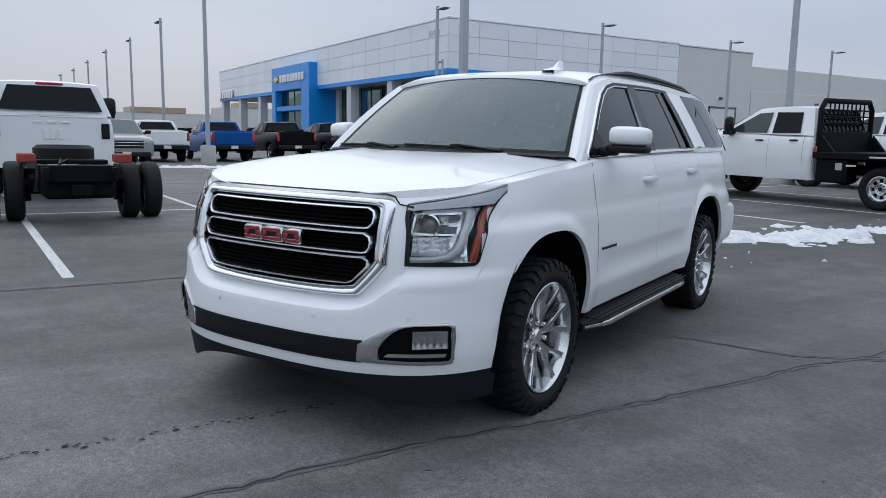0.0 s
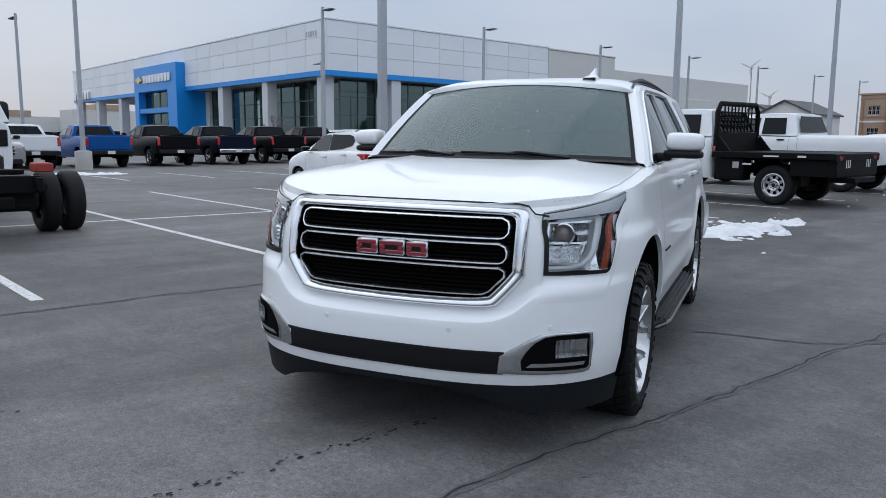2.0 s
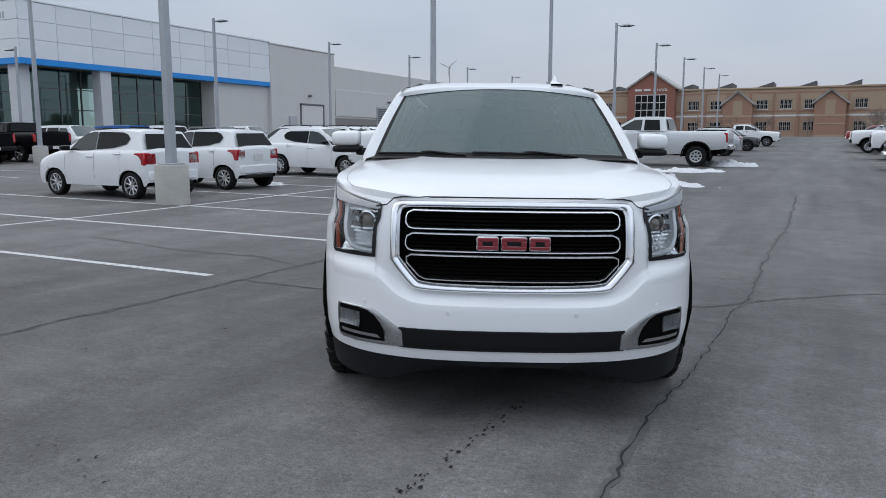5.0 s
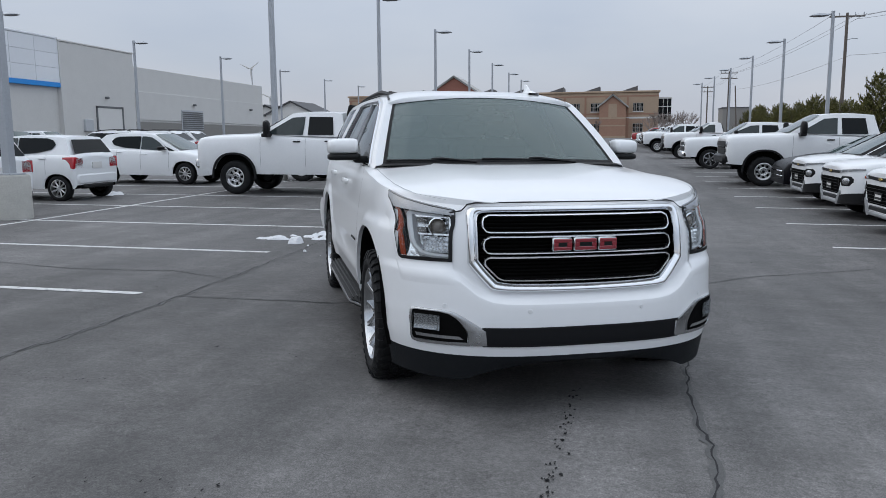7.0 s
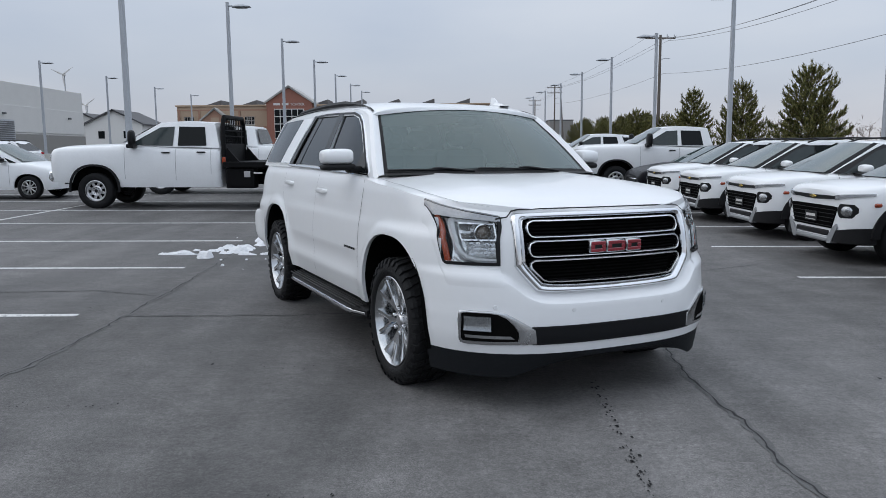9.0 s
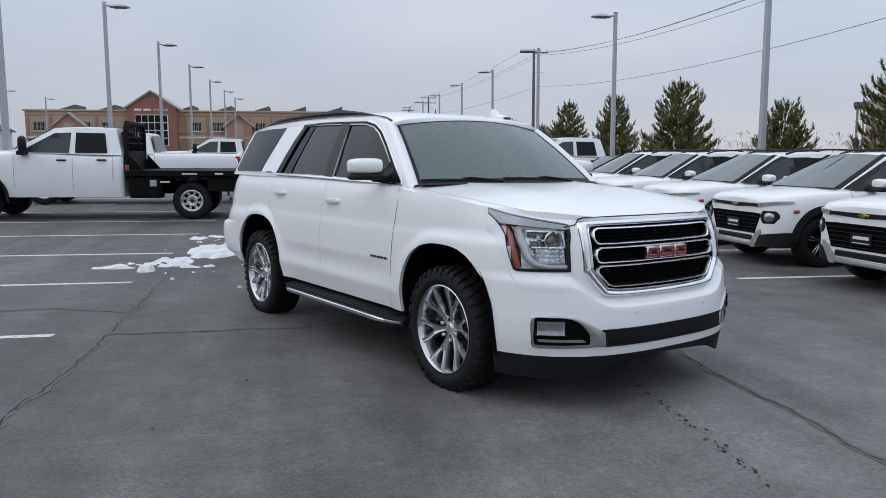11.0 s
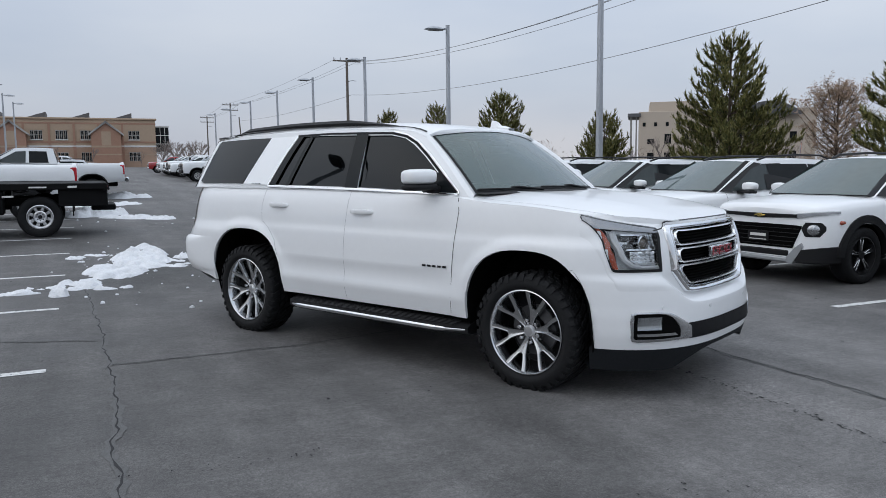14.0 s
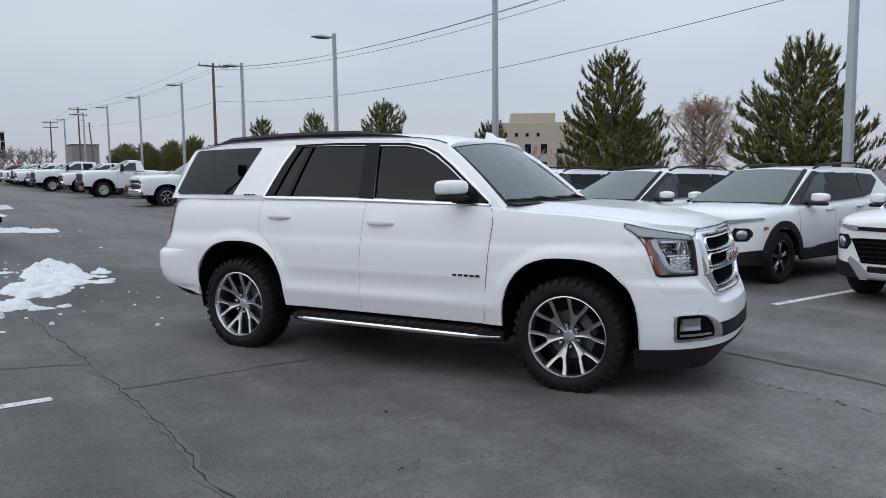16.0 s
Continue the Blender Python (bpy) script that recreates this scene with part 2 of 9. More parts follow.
BLUEP = paint("blue_car_paint", (0.004, 0.075, 0.28), 0.35, metal=0.1, coat=0.08, var=0.03, spec=0.15)
TAUPE = paint("pale_grey_car_paint", (0.24, 0.245, 0.25), 0.35, metal=0.3, coat=0.7, var=0.03)
BLACKP = paint("black_car_paint", (0.004, 0.004, 0.006), 0.3, var=0.1, spec=0.10)
NAVYP = paint("navy_car_paint", (0.004, 0.007, 0.020), 0.3, var=0.1, spec=0.10)
REDP = paint("red_car_paint", (0.32, 0.012, 0.015), 0.3, coat=1.0, var=0.05)
BLACKPL = paint("black_plastic", (0.007, 0.007, 0.008), 0.62, var=0.15, scale=9, bump=0.15, bump_scale=250, spec=0.28)
DARKPL = paint("dark_trim", (0.004, 0.004, 0.005), 0.45, var=0.1, scale=9, spec=0.3)
RUBBER = paint("tyre_rubber", (0.010, 0.0103, 0.0112), 0.68, var=0.3, scale=14, bump=0.3, bump_scale=120, spec=0.22)
CHROME = paint("chrome", (0.74, 0.75, 0.765), 0.06, metal=1.0, var=0.02, rvar=0.03)
ALLOY = paint("polished_alloy", (0.54, 0.55, 0.56), 0.17, metal=1.0, var=0.06, rvar=0.08)
STEEL = paint("steel_wheel", (0.66, 0.66, 0.67), 0.30, metal=1.0, var=0.06)
DARKALLOY = paint("dark_alloy", (0.03, 0.03, 0.032), 0.3, metal=0.6, var=0.08)
GLASSDK = glass("tinted_glass", (0.020, 0.022, 0.024), ior=1.36)
# body: flat grey-green mixed in, stands in for sky reflected on the windscreen
GLASSWS = glass("windscreen_glass", (0.42, 0.50, 0.49), body=0.29)
GLASSCL = glass("lamp_lens", (0.93, 0.945, 0.95), ior=1.28)
GLASSBLD = glass("shop_glass", (0.36, 0.52, 0.50), ior=2.1, sheen=(0.66, 0.92, 0.90))
REDLENS = paint("red_lens", (0.42, 0.010, 0.018), 0.12, coat=1.0, var=0.1)
AMBER = paint("amber_lens", (0.33, 0.052, 0.018), 0.15, coat=1.0, var=0.1)
REDEMB = paint("red_emblem", (0.24, 0.016, 0.026), 0.22, coat=1.0, var=0.06)
INTERIOR = paint("interior_trim", (0.035, 0.034, 0.034), 0.7, var=0.15, scale=8, bump=0.1)
GALV = paint("galvanised_pole", (0.40, 0.42, 0.45), 0.5, metal=0.35, var=0.10, scale=3)
CONCRETE = paint("concrete", (0.42, 0.41, 0.38), 0.85, var=0.16, scale=4, bump=0.3)
PANEL = paint("grey_metal_panel", (0.78, 0.80, 0.83), 0.42, metal=0.1, var=0.03, scale=0.6, rand=0.035)
SEAM = paint("panel_seam", (0.47, 0.485, 0.505), 0.6, var=0.1)
BLUESIGN = paint("blue_cladding", (0.006, 0.26, 0.72), 0.38, var=0.05, scale=0.8, rand=0.02)
STUCCO = paint("tan_stucco", (0.62, 0.61, 0.59), 0.9, var=0.05, scale=0.7, bump=0.15)
STUCCO_D = paint("dark_tan_stucco", (0.25, 0.24, 0.225), 0.9, var=0.05, scale=0.7, bump=0.15)
COLUMN = paint("column_cladding", (0.60, 0.61, 0.63), 0.55, var=0.04, scale=0.9)
FRAMEAL = paint("window_frame", (0.16, 0.165, 0.17), 0.45, metal=0.5, var=0.06)
BRICKR = paint("red_brick", (0.29, 0.125, 0.092), 0.9, var=0.12, scale=2.2, bump=0.2)
BRICKT = paint("tan_brick", (0.41, 0.305, 0.22), 0.9, var=0.10, scale=2.2, bump=0.2)
BRICKL = paint("warm_tan_brick", (0.40, 0.27, 0.195), 0.9, var=0.12, scale=2.2, bump=0.2)
BRICKM = paint("brown_brick", (0.35, 0.205, 0.145), 0.9, var=0.12, scale=2.2, bump=0.2)
ROOFDK = paint("dark_roofing", (0.10, 0.10, 0.105), 0.8, var=0.12, scale=2)
SASH = paint("pale_window_sash", (0.40, 0.39, 0.37), 0.6, var=0.05)
TRIMW = paint("white_trim", (0.68, 0.67, 0.65), 0.7, var=0.05)
WOODPOLE = paint("weathered_pole", (0.135, 0.115, 0.10), 0.9, var=0.2, scale=5, bump=0.3)
BARK = paint("bark", (0.10, 0.075, 0.055), 0.95, var=0.3, scale=9, bump=0.8)
TWIG = paint("bare_twigs", (0.20, 0.165, 0.15), 0.9, var=0.2, scale=3)
PINE = foliage("pine_needles", (0.036, 0.050, 0.018), (0.27, 0.245, 0.085))
DRYLEAF = foliage("dry_leaves", (0.20, 0.13, 0.085), (0.44, 0.32, 0.24))
SCRUB = foliage("winter_scrub", (0.13, 0.10, 0.085), (0.26, 0.21, 0.18))
WIRE = paint("power_cable", (0.18, 0.18, 0.19), 0.6)
SIGNRED = paint("red_sign", (0.48, 0.02, 0.02), 0.5)
LETTERW = paint("white_letters", (0.80, 0.80, 0.80), 0.4, var=0.03)
GOLD = paint("gold_badge", (0.55, 0.40, 0.12), 0.25, metal=1.0)
BRIGHT = paint("bright_grille_trim", (0.80, 0.81, 0.82), 0.24, metal=1.0, var=0.03)
INTAKE = paint("gloss_black_intake", (0.005, 0.0055, 0.007), 0.5, var=0.2, scale=5, spec=0.2)
PROJECTOR = paint("projector_glass", (0.16, 0.135, 0.115), 0.08, coat=1.0, var=0.2)
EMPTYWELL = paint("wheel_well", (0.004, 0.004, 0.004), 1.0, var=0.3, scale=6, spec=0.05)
SHOWROOM = paint("showroom_wall", (0.55, 0.60, 0.60), 0.9, var=0.08)
BRASSDIRT = paint("rusty_red_frame", (0.30, 0.035, 0.025), 0.6, var=0.2, scale=8)
GLASSOPQ = paint("dark_car_window", (0.008, 0.010, 0.011), 0.06, var=0.1, spec=0.13, coat=0.0, rvar=0.03)
GLASSFRONT = paint("clear_side_window", (0.034, 0.044, 0.045), 0.05, var=0.12, scale=0.8, spec=0.35, rvar=0.03)
GLASSOPQ2 = paint("car_windscreen", (0.060, 0.088, 0.088), 0.05, var=0.10, scale=0.8, spec=0.55, coat=0.0, coat_rough=0.02, rvar=0.03)
LAMPMIX = paint("headlight_cluster", (0.42, 0.44, 0.46), 0.12, metal=0.6, coat=1.0, var=0.35, scale=9)
SATIN = paint("satin_chrome", (0.50, 0.51, 0.52), 0.25, metal=1.0, var=0.04)
DECK = paint("black_steel_deck", (0.0045, 0.0045, 0.005), 0.6, var=0.3, scale=5, bump=0.1, spec=0.12)
FOGGLASS = paint("fog_lamp_glass", (0.36, 0.37, 0.38), 0.16, metal=0.8, coat=1.0, var=0.5, scale=12)
LAMPDARK = paint("lamp_housing", (0.045, 0.046, 0.048), 0.25, coat=0.3, var=0.3, scale=10)
LIGHTPIPE = paint("frosted_light_pipe", (0.70, 0.72, 0.74), 0.4, coat=0.6, var=0.05)
CRACKLINE = paint("crack_line", (0.040, 0.040, 0.042), 0.9, var=0.4, scale=30, spec=0.2)
DULLSTEEL = paint("dull_brake_steel", (0.10, 0.10, 0.105), 0.5, metal=0.6, var=0.2, scale=9)
PEARL = paint("silver_white_car_paint", (0.62, 0.635, 0.65), 0.35, metal=0.2, coat=1.0, var=0.02)
VALANCE = paint("grey_chin_plastic", (0.010, 0.0115, 0.0135), 0.55, var=0.2, scale=6, bump=0.15, bump_scale=200, spec=0.15)
SKID = paint("silver_bumper_paint", (0.34, 0.35, 0.36), 0.42, metal=0.35, var=0.06)
GAPDARK = paint("door_gap_shade", (0.16, 0.165, 0.17), 0.8)
GAPGREY = paint("shut_line_shade", (0.30, 0.31, 0.32), 0.8)
LAMPSILVER = paint("lamp_silver", (0.47, 0.485, 0.505), 0.20, metal=0.7, coat=0.5, var=0.06)
STRIPSILVER = paint("silver_lamp_strip", (0.27, 0.28, 0.295), 0.16, metal=0.8, coat=0.3, var=0.08)
LAMPINNER = paint("bright_lamp_interior", (0.80, 0.815, 0.83), 0.14, metal=0.85, var=0.30, scale=34, bump=0.35, bump_scale=36)
LAMPBLACK = paint("lamp_black", (0.012, 0.012, 0.013), 0.2, coat=0.8, var=0.2)
OFFICE = paint("tan_office_wall", (0.47, 0.40, 0.33), 0.9, var=0.05, scale=0.5, bump=0.1)

# ---- geometry helpers ----
def lerp(a, b, t):
    return a + (b - a) * t


def curve(x, pts):
    """Piecewise-linear value through (x, value) pairs in rising x."""
    if x <= pts[0][0]:
        return pts[0][1]
    for (x0, v0), (x1, v1) in zip(pts, pts[1:]):
        if x <= x1:
            return lerp(v0, v1, (x - x0) / (x1 - x0))
    return pts[-1][1]


def smooth(x, pts):
    """Like curve, with monotone cubic pieces."""
    if x <= pts[0][0]:
        return pts[0][1]
    if x >= pts[-1][0]:
        return pts[-1][1]
    n = len(pts)
    d = [(pts[i + 1][1] - pts[i][1]) / (pts[i + 1][0] - pts[i][0]) for i in range(n - 1)]
    m = [d[0]] + [0.0 if d[i - 1] * d[i] <= 0 else 2 * d[i - 1] * d[i] / (d[i - 1] + d[i]) for i in range(1, n - 1)] + [d[-1]]
    for i in range(n - 1):
        x0, y0 = pts[i]
        x1, y1 = pts[i + 1]
        if x <= x1:
            h = x1 - x0
            t = (x - x0) / h
            return (2 * t**3 - 3 * t**2 + 1) * y0 + (t**3 - 2 * t**2 + t) * h * m[i] + (-2 * t**3 + 3 * t**2) * y1 + (t**3 - t**2) * h * m[i + 1]
    return pts[-1][1]


class Shape:
    """Collects vertices and faces of one mesh part."""

    def __init__(self):
        self.v, self.f = [], []

    def add(self, verts, faces):
        k = len(self.v)
        self.v += [tuple(p) for p in verts]
        self.f += [tuple(i + k for i in f) for f in faces]
        return self

    def grid(self, rows, close_u=False):
        """rows: list of equally long lists of points."""
        nu, nv = len(rows), len(rows[0])
        verts = [p for r in rows for p in r]
        faces = []
        for i in range(nu - (0 if close_u else 1)):
            a, b = i * nv, ((i + 1) % nu) * nv
            for j in range(nv - 1):
                faces.append((a + j, b + j, b + j + 1, a + j + 1))
        return self.add(verts, faces)

    def box(self, x0, x1, y0, y1, z0, z1, c=0.0):
        """A box, its edges chamfered by c."""
        x0, x1, y0, y1, z0, z1 = min(x0, x1), max(x0, x1), min(y0, y1), max(y0, y1), min(z0, z1), max(z0, z1)
        if c <= 0:
            vs = [(x, y, z) for x in (x0, x1) for y in (y0, y1) for z in (z0, z1)]
            return self.add(vs, [(0, 1, 3, 2), (4, 6, 7, 5), (0, 4, 5, 1), (2, 3, 7, 6), (0, 2, 6, 4), (1, 5, 7, 3)])
        c = min(c, (x1 - x0) / 2.01, (y1 - y0) / 2.01, (z1 - z0) / 2.01)
        vs, idx = [], {}
        for sx in (0, 1):
            for sy in (0, 1):
                for sz in (0, 1):
                    X, Y, Z = (x0, x1)[sx], (y0, y1)[sy], (z0, z1)[sz]
                    dx, dy, dz = (c, -c)[sx], (c, -c)[sy], (c, -c)[sz]
                    for ax, p in enumerate(((X, Y + dy, Z + dz), (X + dx, Y, Z + dz), (X + dx, Y + dy, Z))):
                        idx[sx, sy, sz, ax] = len(vs)
                        vs.append(p)
        fs = []
        for s in (0, 1):
            fs.append([idx[s, a, b, 0] for a, b in ((0, 0), (1, 0), (1, 1), (0, 1))])
            fs.append([idx[a, s, b, 1] for a, b in ((0, 0), (1, 0), (1, 1), (0, 1))])
            fs.append([idx[a, b, s, 2] for a, b in ((0, 0), (1, 0), (1, 1), (0, 1))])
            for r in (0, 1):
                fs.append([idx[0, s, r, 1], idx[1, s, r, 1], idx[1, s, r, 2], idx[0, s, r, 2]])
                fs.append([idx[s, 0, r, 0], idx[s, 1, r, 0], idx[s, 1, r, 2], idx[s, 0, r, 2]])
                fs.append([idx[s, r, 0, 0], idx[s, r, 1, 0], idx[s, r, 1, 1], idx[s, r, 0, 1]])
                for q in (0, 1):
                    fs.append([idx[s, r, q, 0], idx[s, r, q, 1], idx[s, r, q, 2]])
        return self.add(vs, fs)

    def tube(self, pts, r, n=8, r1=None, caps=True):
        """A round bar along points."""
        pts = [Vector(p) for p in pts]
        rows = []
        for i, p in enumerate(pts):
            d = (pts[min(i + 1, len(pts) - 1)] - pts[max(i - 1, 0)]).normalized()
            a = d.orthogonal().normalized() if i == 0 else (rows_a - d * rows_a.dot(d)).normalized()
            rows_a = a
            b = d.cross(a)
            rad = r if r1 is None else lerp(r, r1, i / (len(pts) - 1))
            rows.append([p + (a * math.cos(t) + b * math.sin(t)) * rad for t in (2 * math.pi * k / n for k in range(n))])
        k = len(self.v)
        verts = [q for row in rows for q in row]
        faces = []
        for i in range(len(rows) - 1):
            for j in range(n):
                faces.append((i * n + j, i * n + (j + 1) % n, (i + 1) * n + (j + 1) % n, (i + 1) * n + j))
        if caps:
            faces.append(tuple(range(n - 1, -1, -1)))
            faces.append(tuple((len(rows) - 1) * n + j for j in range(n)))
        return self.add(verts, faces)

    def lathe(self, prof, n=24, centre=(0, 0, 0), axis="y", a0=0.0, a1=2 * math.pi):
        """Turn (radius, along) pairs about an axis."""
        full = abs(a1 - a0 - 2 * math.pi) < 1e-6
        m = n if full else n + 1
        rows = []
        for k in range(m):
            t = a0 + (a1 - a0) * k / n
            c, s = math.cos(t), math.sin(t)
            row = []
            for r, al in prof:
                if axis == "y":
                    row.append((centre[0] + r * c, centre[1] + al, centre[2] + r * s))
                elif axis == "z":
                    row.append((centre[0] + r * c, centre[1] + r * s, centre[2] + al))
                else:
                    row.append((centre[0] + al, centre[1] + r * c, centre[2] + r * s))
            rows.append(row)
        return self.grid(rows, close_u=full)

    def poly(self, outline, fn=None, holes=()):
        """Flat fill of a 2D outline with holes, lifted by fn(a, b)."""
        from_2d = [[Vector((a, b, 0)) for a, b in loop] for loop in (outline, *holes)]
        flat = [p for loop in (outline, *holes) for p in loop]
        tris = tessellate(from_2d)
        return self.add([fn(a, b) for a, b in flat], [tuple(t) for t in tris])

    def move(self, m):
        self.v = [tuple(m @ Vector(p)) for p in self.v]
        return self

    def mirror(self):
        """Adds the copy on the other side of the middle plane y = 0."""
        k = len(self.v)
        self.v += [(x, -y, z) for x, y, z in self.v]
        self.f += [tuple(i + k for i in reversed(f)) for f in list(self.f)]
        return self


def tessellate(loops):
    import mathutils
    return mathutils.geometry.tessellate_polygon(loops)


def densify(loop, step):
    out = []
    for (a, b), (c, d) in zip(loop, loop[1:] + loop[:1]):
        n = max(1, int(math.hypot(c - a, d - b) / step))
        out += [(lerp(a, c, i / n), lerp(b, d, i / n)) for i in range(n)]
    return out


def part(name, shape, material, parent=None, label="", angle=40, flat=False, fix=True):
    """Links one shape as ONE mesh object, under a thing or a part."""
    me = bpy.data.meshes.new(name)
    me.from_pydata(shape.v, [], shape.f)
    if fix:
        bm = bmesh.new()
        bm.from_mesh(me)
        bmesh.ops.remove_doubles(bm, verts=bm.verts, dist=0.0002)
        bmesh.ops.recalc_face_normals(bm, faces=bm.faces)
        bm.to_mesh(me)
        bm.free()
    me.materials.append(material)
    if not flat:
        me.shade_smooth()
        me.set_sharp_from_angle(angle=radians(angle))
    ob = new(name, me)
    ob.parent = parent
    if label:
        tagged(ob, label)
    return ob


def pair(name, shape, material, parent=None, label="", angle=40, flat=False, fix=True):
    """A part and its mirror image on the other side of y = 0, as two objects."""
    a = part(name, shape, material, parent, label, angle, flat, fix)
    other = Shape()
    other.v = [(x, -y, z) for x, y, z in shape.v]
    other.f = [tuple(reversed(f)) for f in shape.f]
    part(name, other, material, parent, label, angle, flat, fix)
    return a


def thing(name, label, category, m=None, group="", kind=""):
    """An Empty at a thing's base that parents its parts."""
    ob = new(name)
    ob.empty_display_size = 0.2
    tagged(ob, label, category, group, kind)
    if m is not None:
        ob.matrix_world = m
    return ob


def height(x, y):
    """The lot's gentle fall, and its rise towards the far end."""
    s = y - 4.5
    soft = math.log1p(math.exp(s)) if s < 30 else s
    soft = min(soft, 150.0)
    w = -22.0 - x
    west = 10.5 * (1 - math.exp(-math.log1p(math.exp(min(w, 60.0))) / 10.5))
    return -0.0085 * 90 * math.tanh(x / 90) - 0.0049 * 120 * math.tanh(y / 120) + 0.016 * soft - 0.024 * west


def stand(x, y, yaw=0.0, up=0.0):
    """The pose of a thing that rests on the lot and leans with it."""
    e = 0.5
    n = Vector((height(x - e, y) - height(x + e, y), height(x, y - e) - height(x, y + e), 2 * e)).normalized()
    q = Vector((0, 0, 1)).rotation_difference(n).to_matrix().to_4x4()
    return Matrix.Translation((x, y, height(x, y) + up)) @ q @ pose(0, 0, 0, 0, 0, yaw)


def upright(x, y, yaw=0.0, up=0.0):
    return pose(x, y, height(x, y) + up, 0, 0, yaw)

# ---- ground, road paint, cracks, snow ----
def axis_steps(lo, hi, near, far):
    """Sample places, close together near the middle and wider apart far off."""
    out, v = [], 0.0
    while v < hi:
        out.append(v)
        v += lerp(near, far, min(1.0, abs(v) / 160))
    out.append(hi)
    neg, v = [], -near
    while v > lo:
        neg.append(v)
        v -= lerp(near, far, min(1.0, abs(v) / 160))
    neg.append(lo)
    return sorted(neg) + out


gs = Shape()
gx, gy = axis_steps(-1800, 1800, 1.5, 60), axis_steps(-1800, 1800, 1.5, 60)
gs.grid([[(x, y, height(x, y)) for y in gy] for x in gx])
tagged(part("ground", gs, ASPHALT, fix=False), "dark grey worn asphalt of a large car lot", "ground", kind="structure")


def strip(points, width, lift, jitter=0.0, seed=0):
    """A ribbon that lies on the lot along plan points."""
    rnd = random.Random(seed)
    s = Shape()
    rows = []
    for i, (x, y) in enumerate(points):
        x0, y0 = points[max(i - 1, 0)]
        x1, y1 = points[min(i + 1, len(points) - 1)]
        d = math.hypot(x1 - x0, y1 - y0) or 1.0
        nx, ny = -(y1 - y0) / d, (x1 - x0) / d
        w0 = width * (0.5 + jitter * (rnd.random() - 0.5))
        w1 = width * (0.5 + jitter * (rnd.random() - 0.5))
        rows.append([(x + nx * w0, y + ny * w0, height(x + nx * w0, y + ny * w0) + lift), (x - nx * w1, y - ny * w1, height(x - nx * w1, y - ny * w1) + lift)])
    return s.grid(rows)


def line_points(x0, y0, x1, y1, step=0.7):
    n = max(2, int(math.hypot(x1 - x0, y1 - y0) / step))
    return [(lerp(x0, x1, i / n), lerp(y0, y1, i / n)) for i in range(n + 1)]


def parking_line(x0, y0, x1, y1, where):
    ob = part("parking_line", strip(line_points(x0, y0, x1, y1), 0.10, 0.004), ROADPAINT, fix=False)
    tagged(ob, "worn white painted line on dark asphalt, " + where, "road marking", "parking lines", "structure")


for k in range(-2, 12):
    yk = -2.60 + 2.72 * k
    parking_line(-3.05, yk, -14.6, yk - 0.22, "between stalls of the middle row")
parking_line(-8.72, -9.0, -8.72, 30.0, "along the spine of the middle row")
for k in range(-3, 20):
    yk = 2.12 + 2.76 * k
    parking_line(4.08, yk, 9.6, yk, "between stalls of the outer row")
for k in range(-2, 9):
    yk = 6.5 + 2.68 * (k - 0)
    parking_line(-19.4, yk, -25.2, yk, "in front of the pickup row")


def wander(points, seed, amp=0.05, step=0.12):
    """Rough course between plan points, as a crack takes."""
    rnd = random.Random(seed)
    out = []
    off = 0.0
    for (x0, y0), (x1, y1) in zip(points, points[1:]):
        d = math.hypot(x1 - x0, y1 - y0)
        n = max(2, int(d / step))
        nx, ny = -(y1 - y0) / d, (x1 - x0) / d
        for i in range(n):
            off = off * 0.75 + rnd.uniform(-amp, amp)
            out.append((lerp(x0, x1, i / n) + nx * off, lerp(y0, y1, i / n) + ny * off))
    out.append(points[-1])
    return out

for seed, width, pts in ((1, 0.011, [(-2.62, -9.0), (-2.66, -2.0), (-2.64, -0.4), (-2.66, 0.6), (-2.66, 1.5), (-2.76, 3.2), (-2.8, 4.5)]),
                         (2, 0.007, [(-2.62, 0.08), (-1.9, 0.10), (-1.2, 0.12), (-0.3, 0.3), (0.66, 0.62), (1.03, 0.88), (1.54, 1.10), (1.9, 1.6), (2.6, 2.3), (4.0, 3.1)]),
                         (3, 0.011, [(1.60, -8.0), (1.60, -2.9), (1.62, -1.6), (1.68, -0.5), (1.70, 0.5), (1.68, 1.0), (1.77, 1.6), (1.75, 3.0), (1.74, 5.0), (1.8, 8.0), (1.7, 14.0)]),
                         (4, 0.005, [(-2.7, 1.0), (-3.4, 1.3), (-4.6, 1.2), (-6.5, 1.5)])):
    path = wander(pts, seed, 0.017 if width > 0.008 else 0.010, 0.06)
    tagged(part("crack", strip(path, width * 0.85, 0.0045, 1.0, seed), CRACKLINE, fix=False), "ragged dark crack running through the asphalt", "crack", "asphalt cracks", "structure")
    tagged(part("crack_border", strip(path, width * 5.0, 0.003, 0.6, seed + 9), CRACK, fix=False), "worn pale border of an asphalt crack", "crack", "asphalt cracks", "structure")


def blot(x, y, r, seed):
    """One irregular flat spot on the lot."""
    rnd = random.Random(seed)
    n = 9
    ring = []
    for k in range(n):
        t = 2 * math.pi * k / n
        q = r * rnd.uniform(0.5, 1.15)
        ring.append((x + q * math.cos(t) * 0.7, y + q * math.sin(t) * 1.4))
    return [(a, b, height(a, b) + 0.005) for a, b in ring]


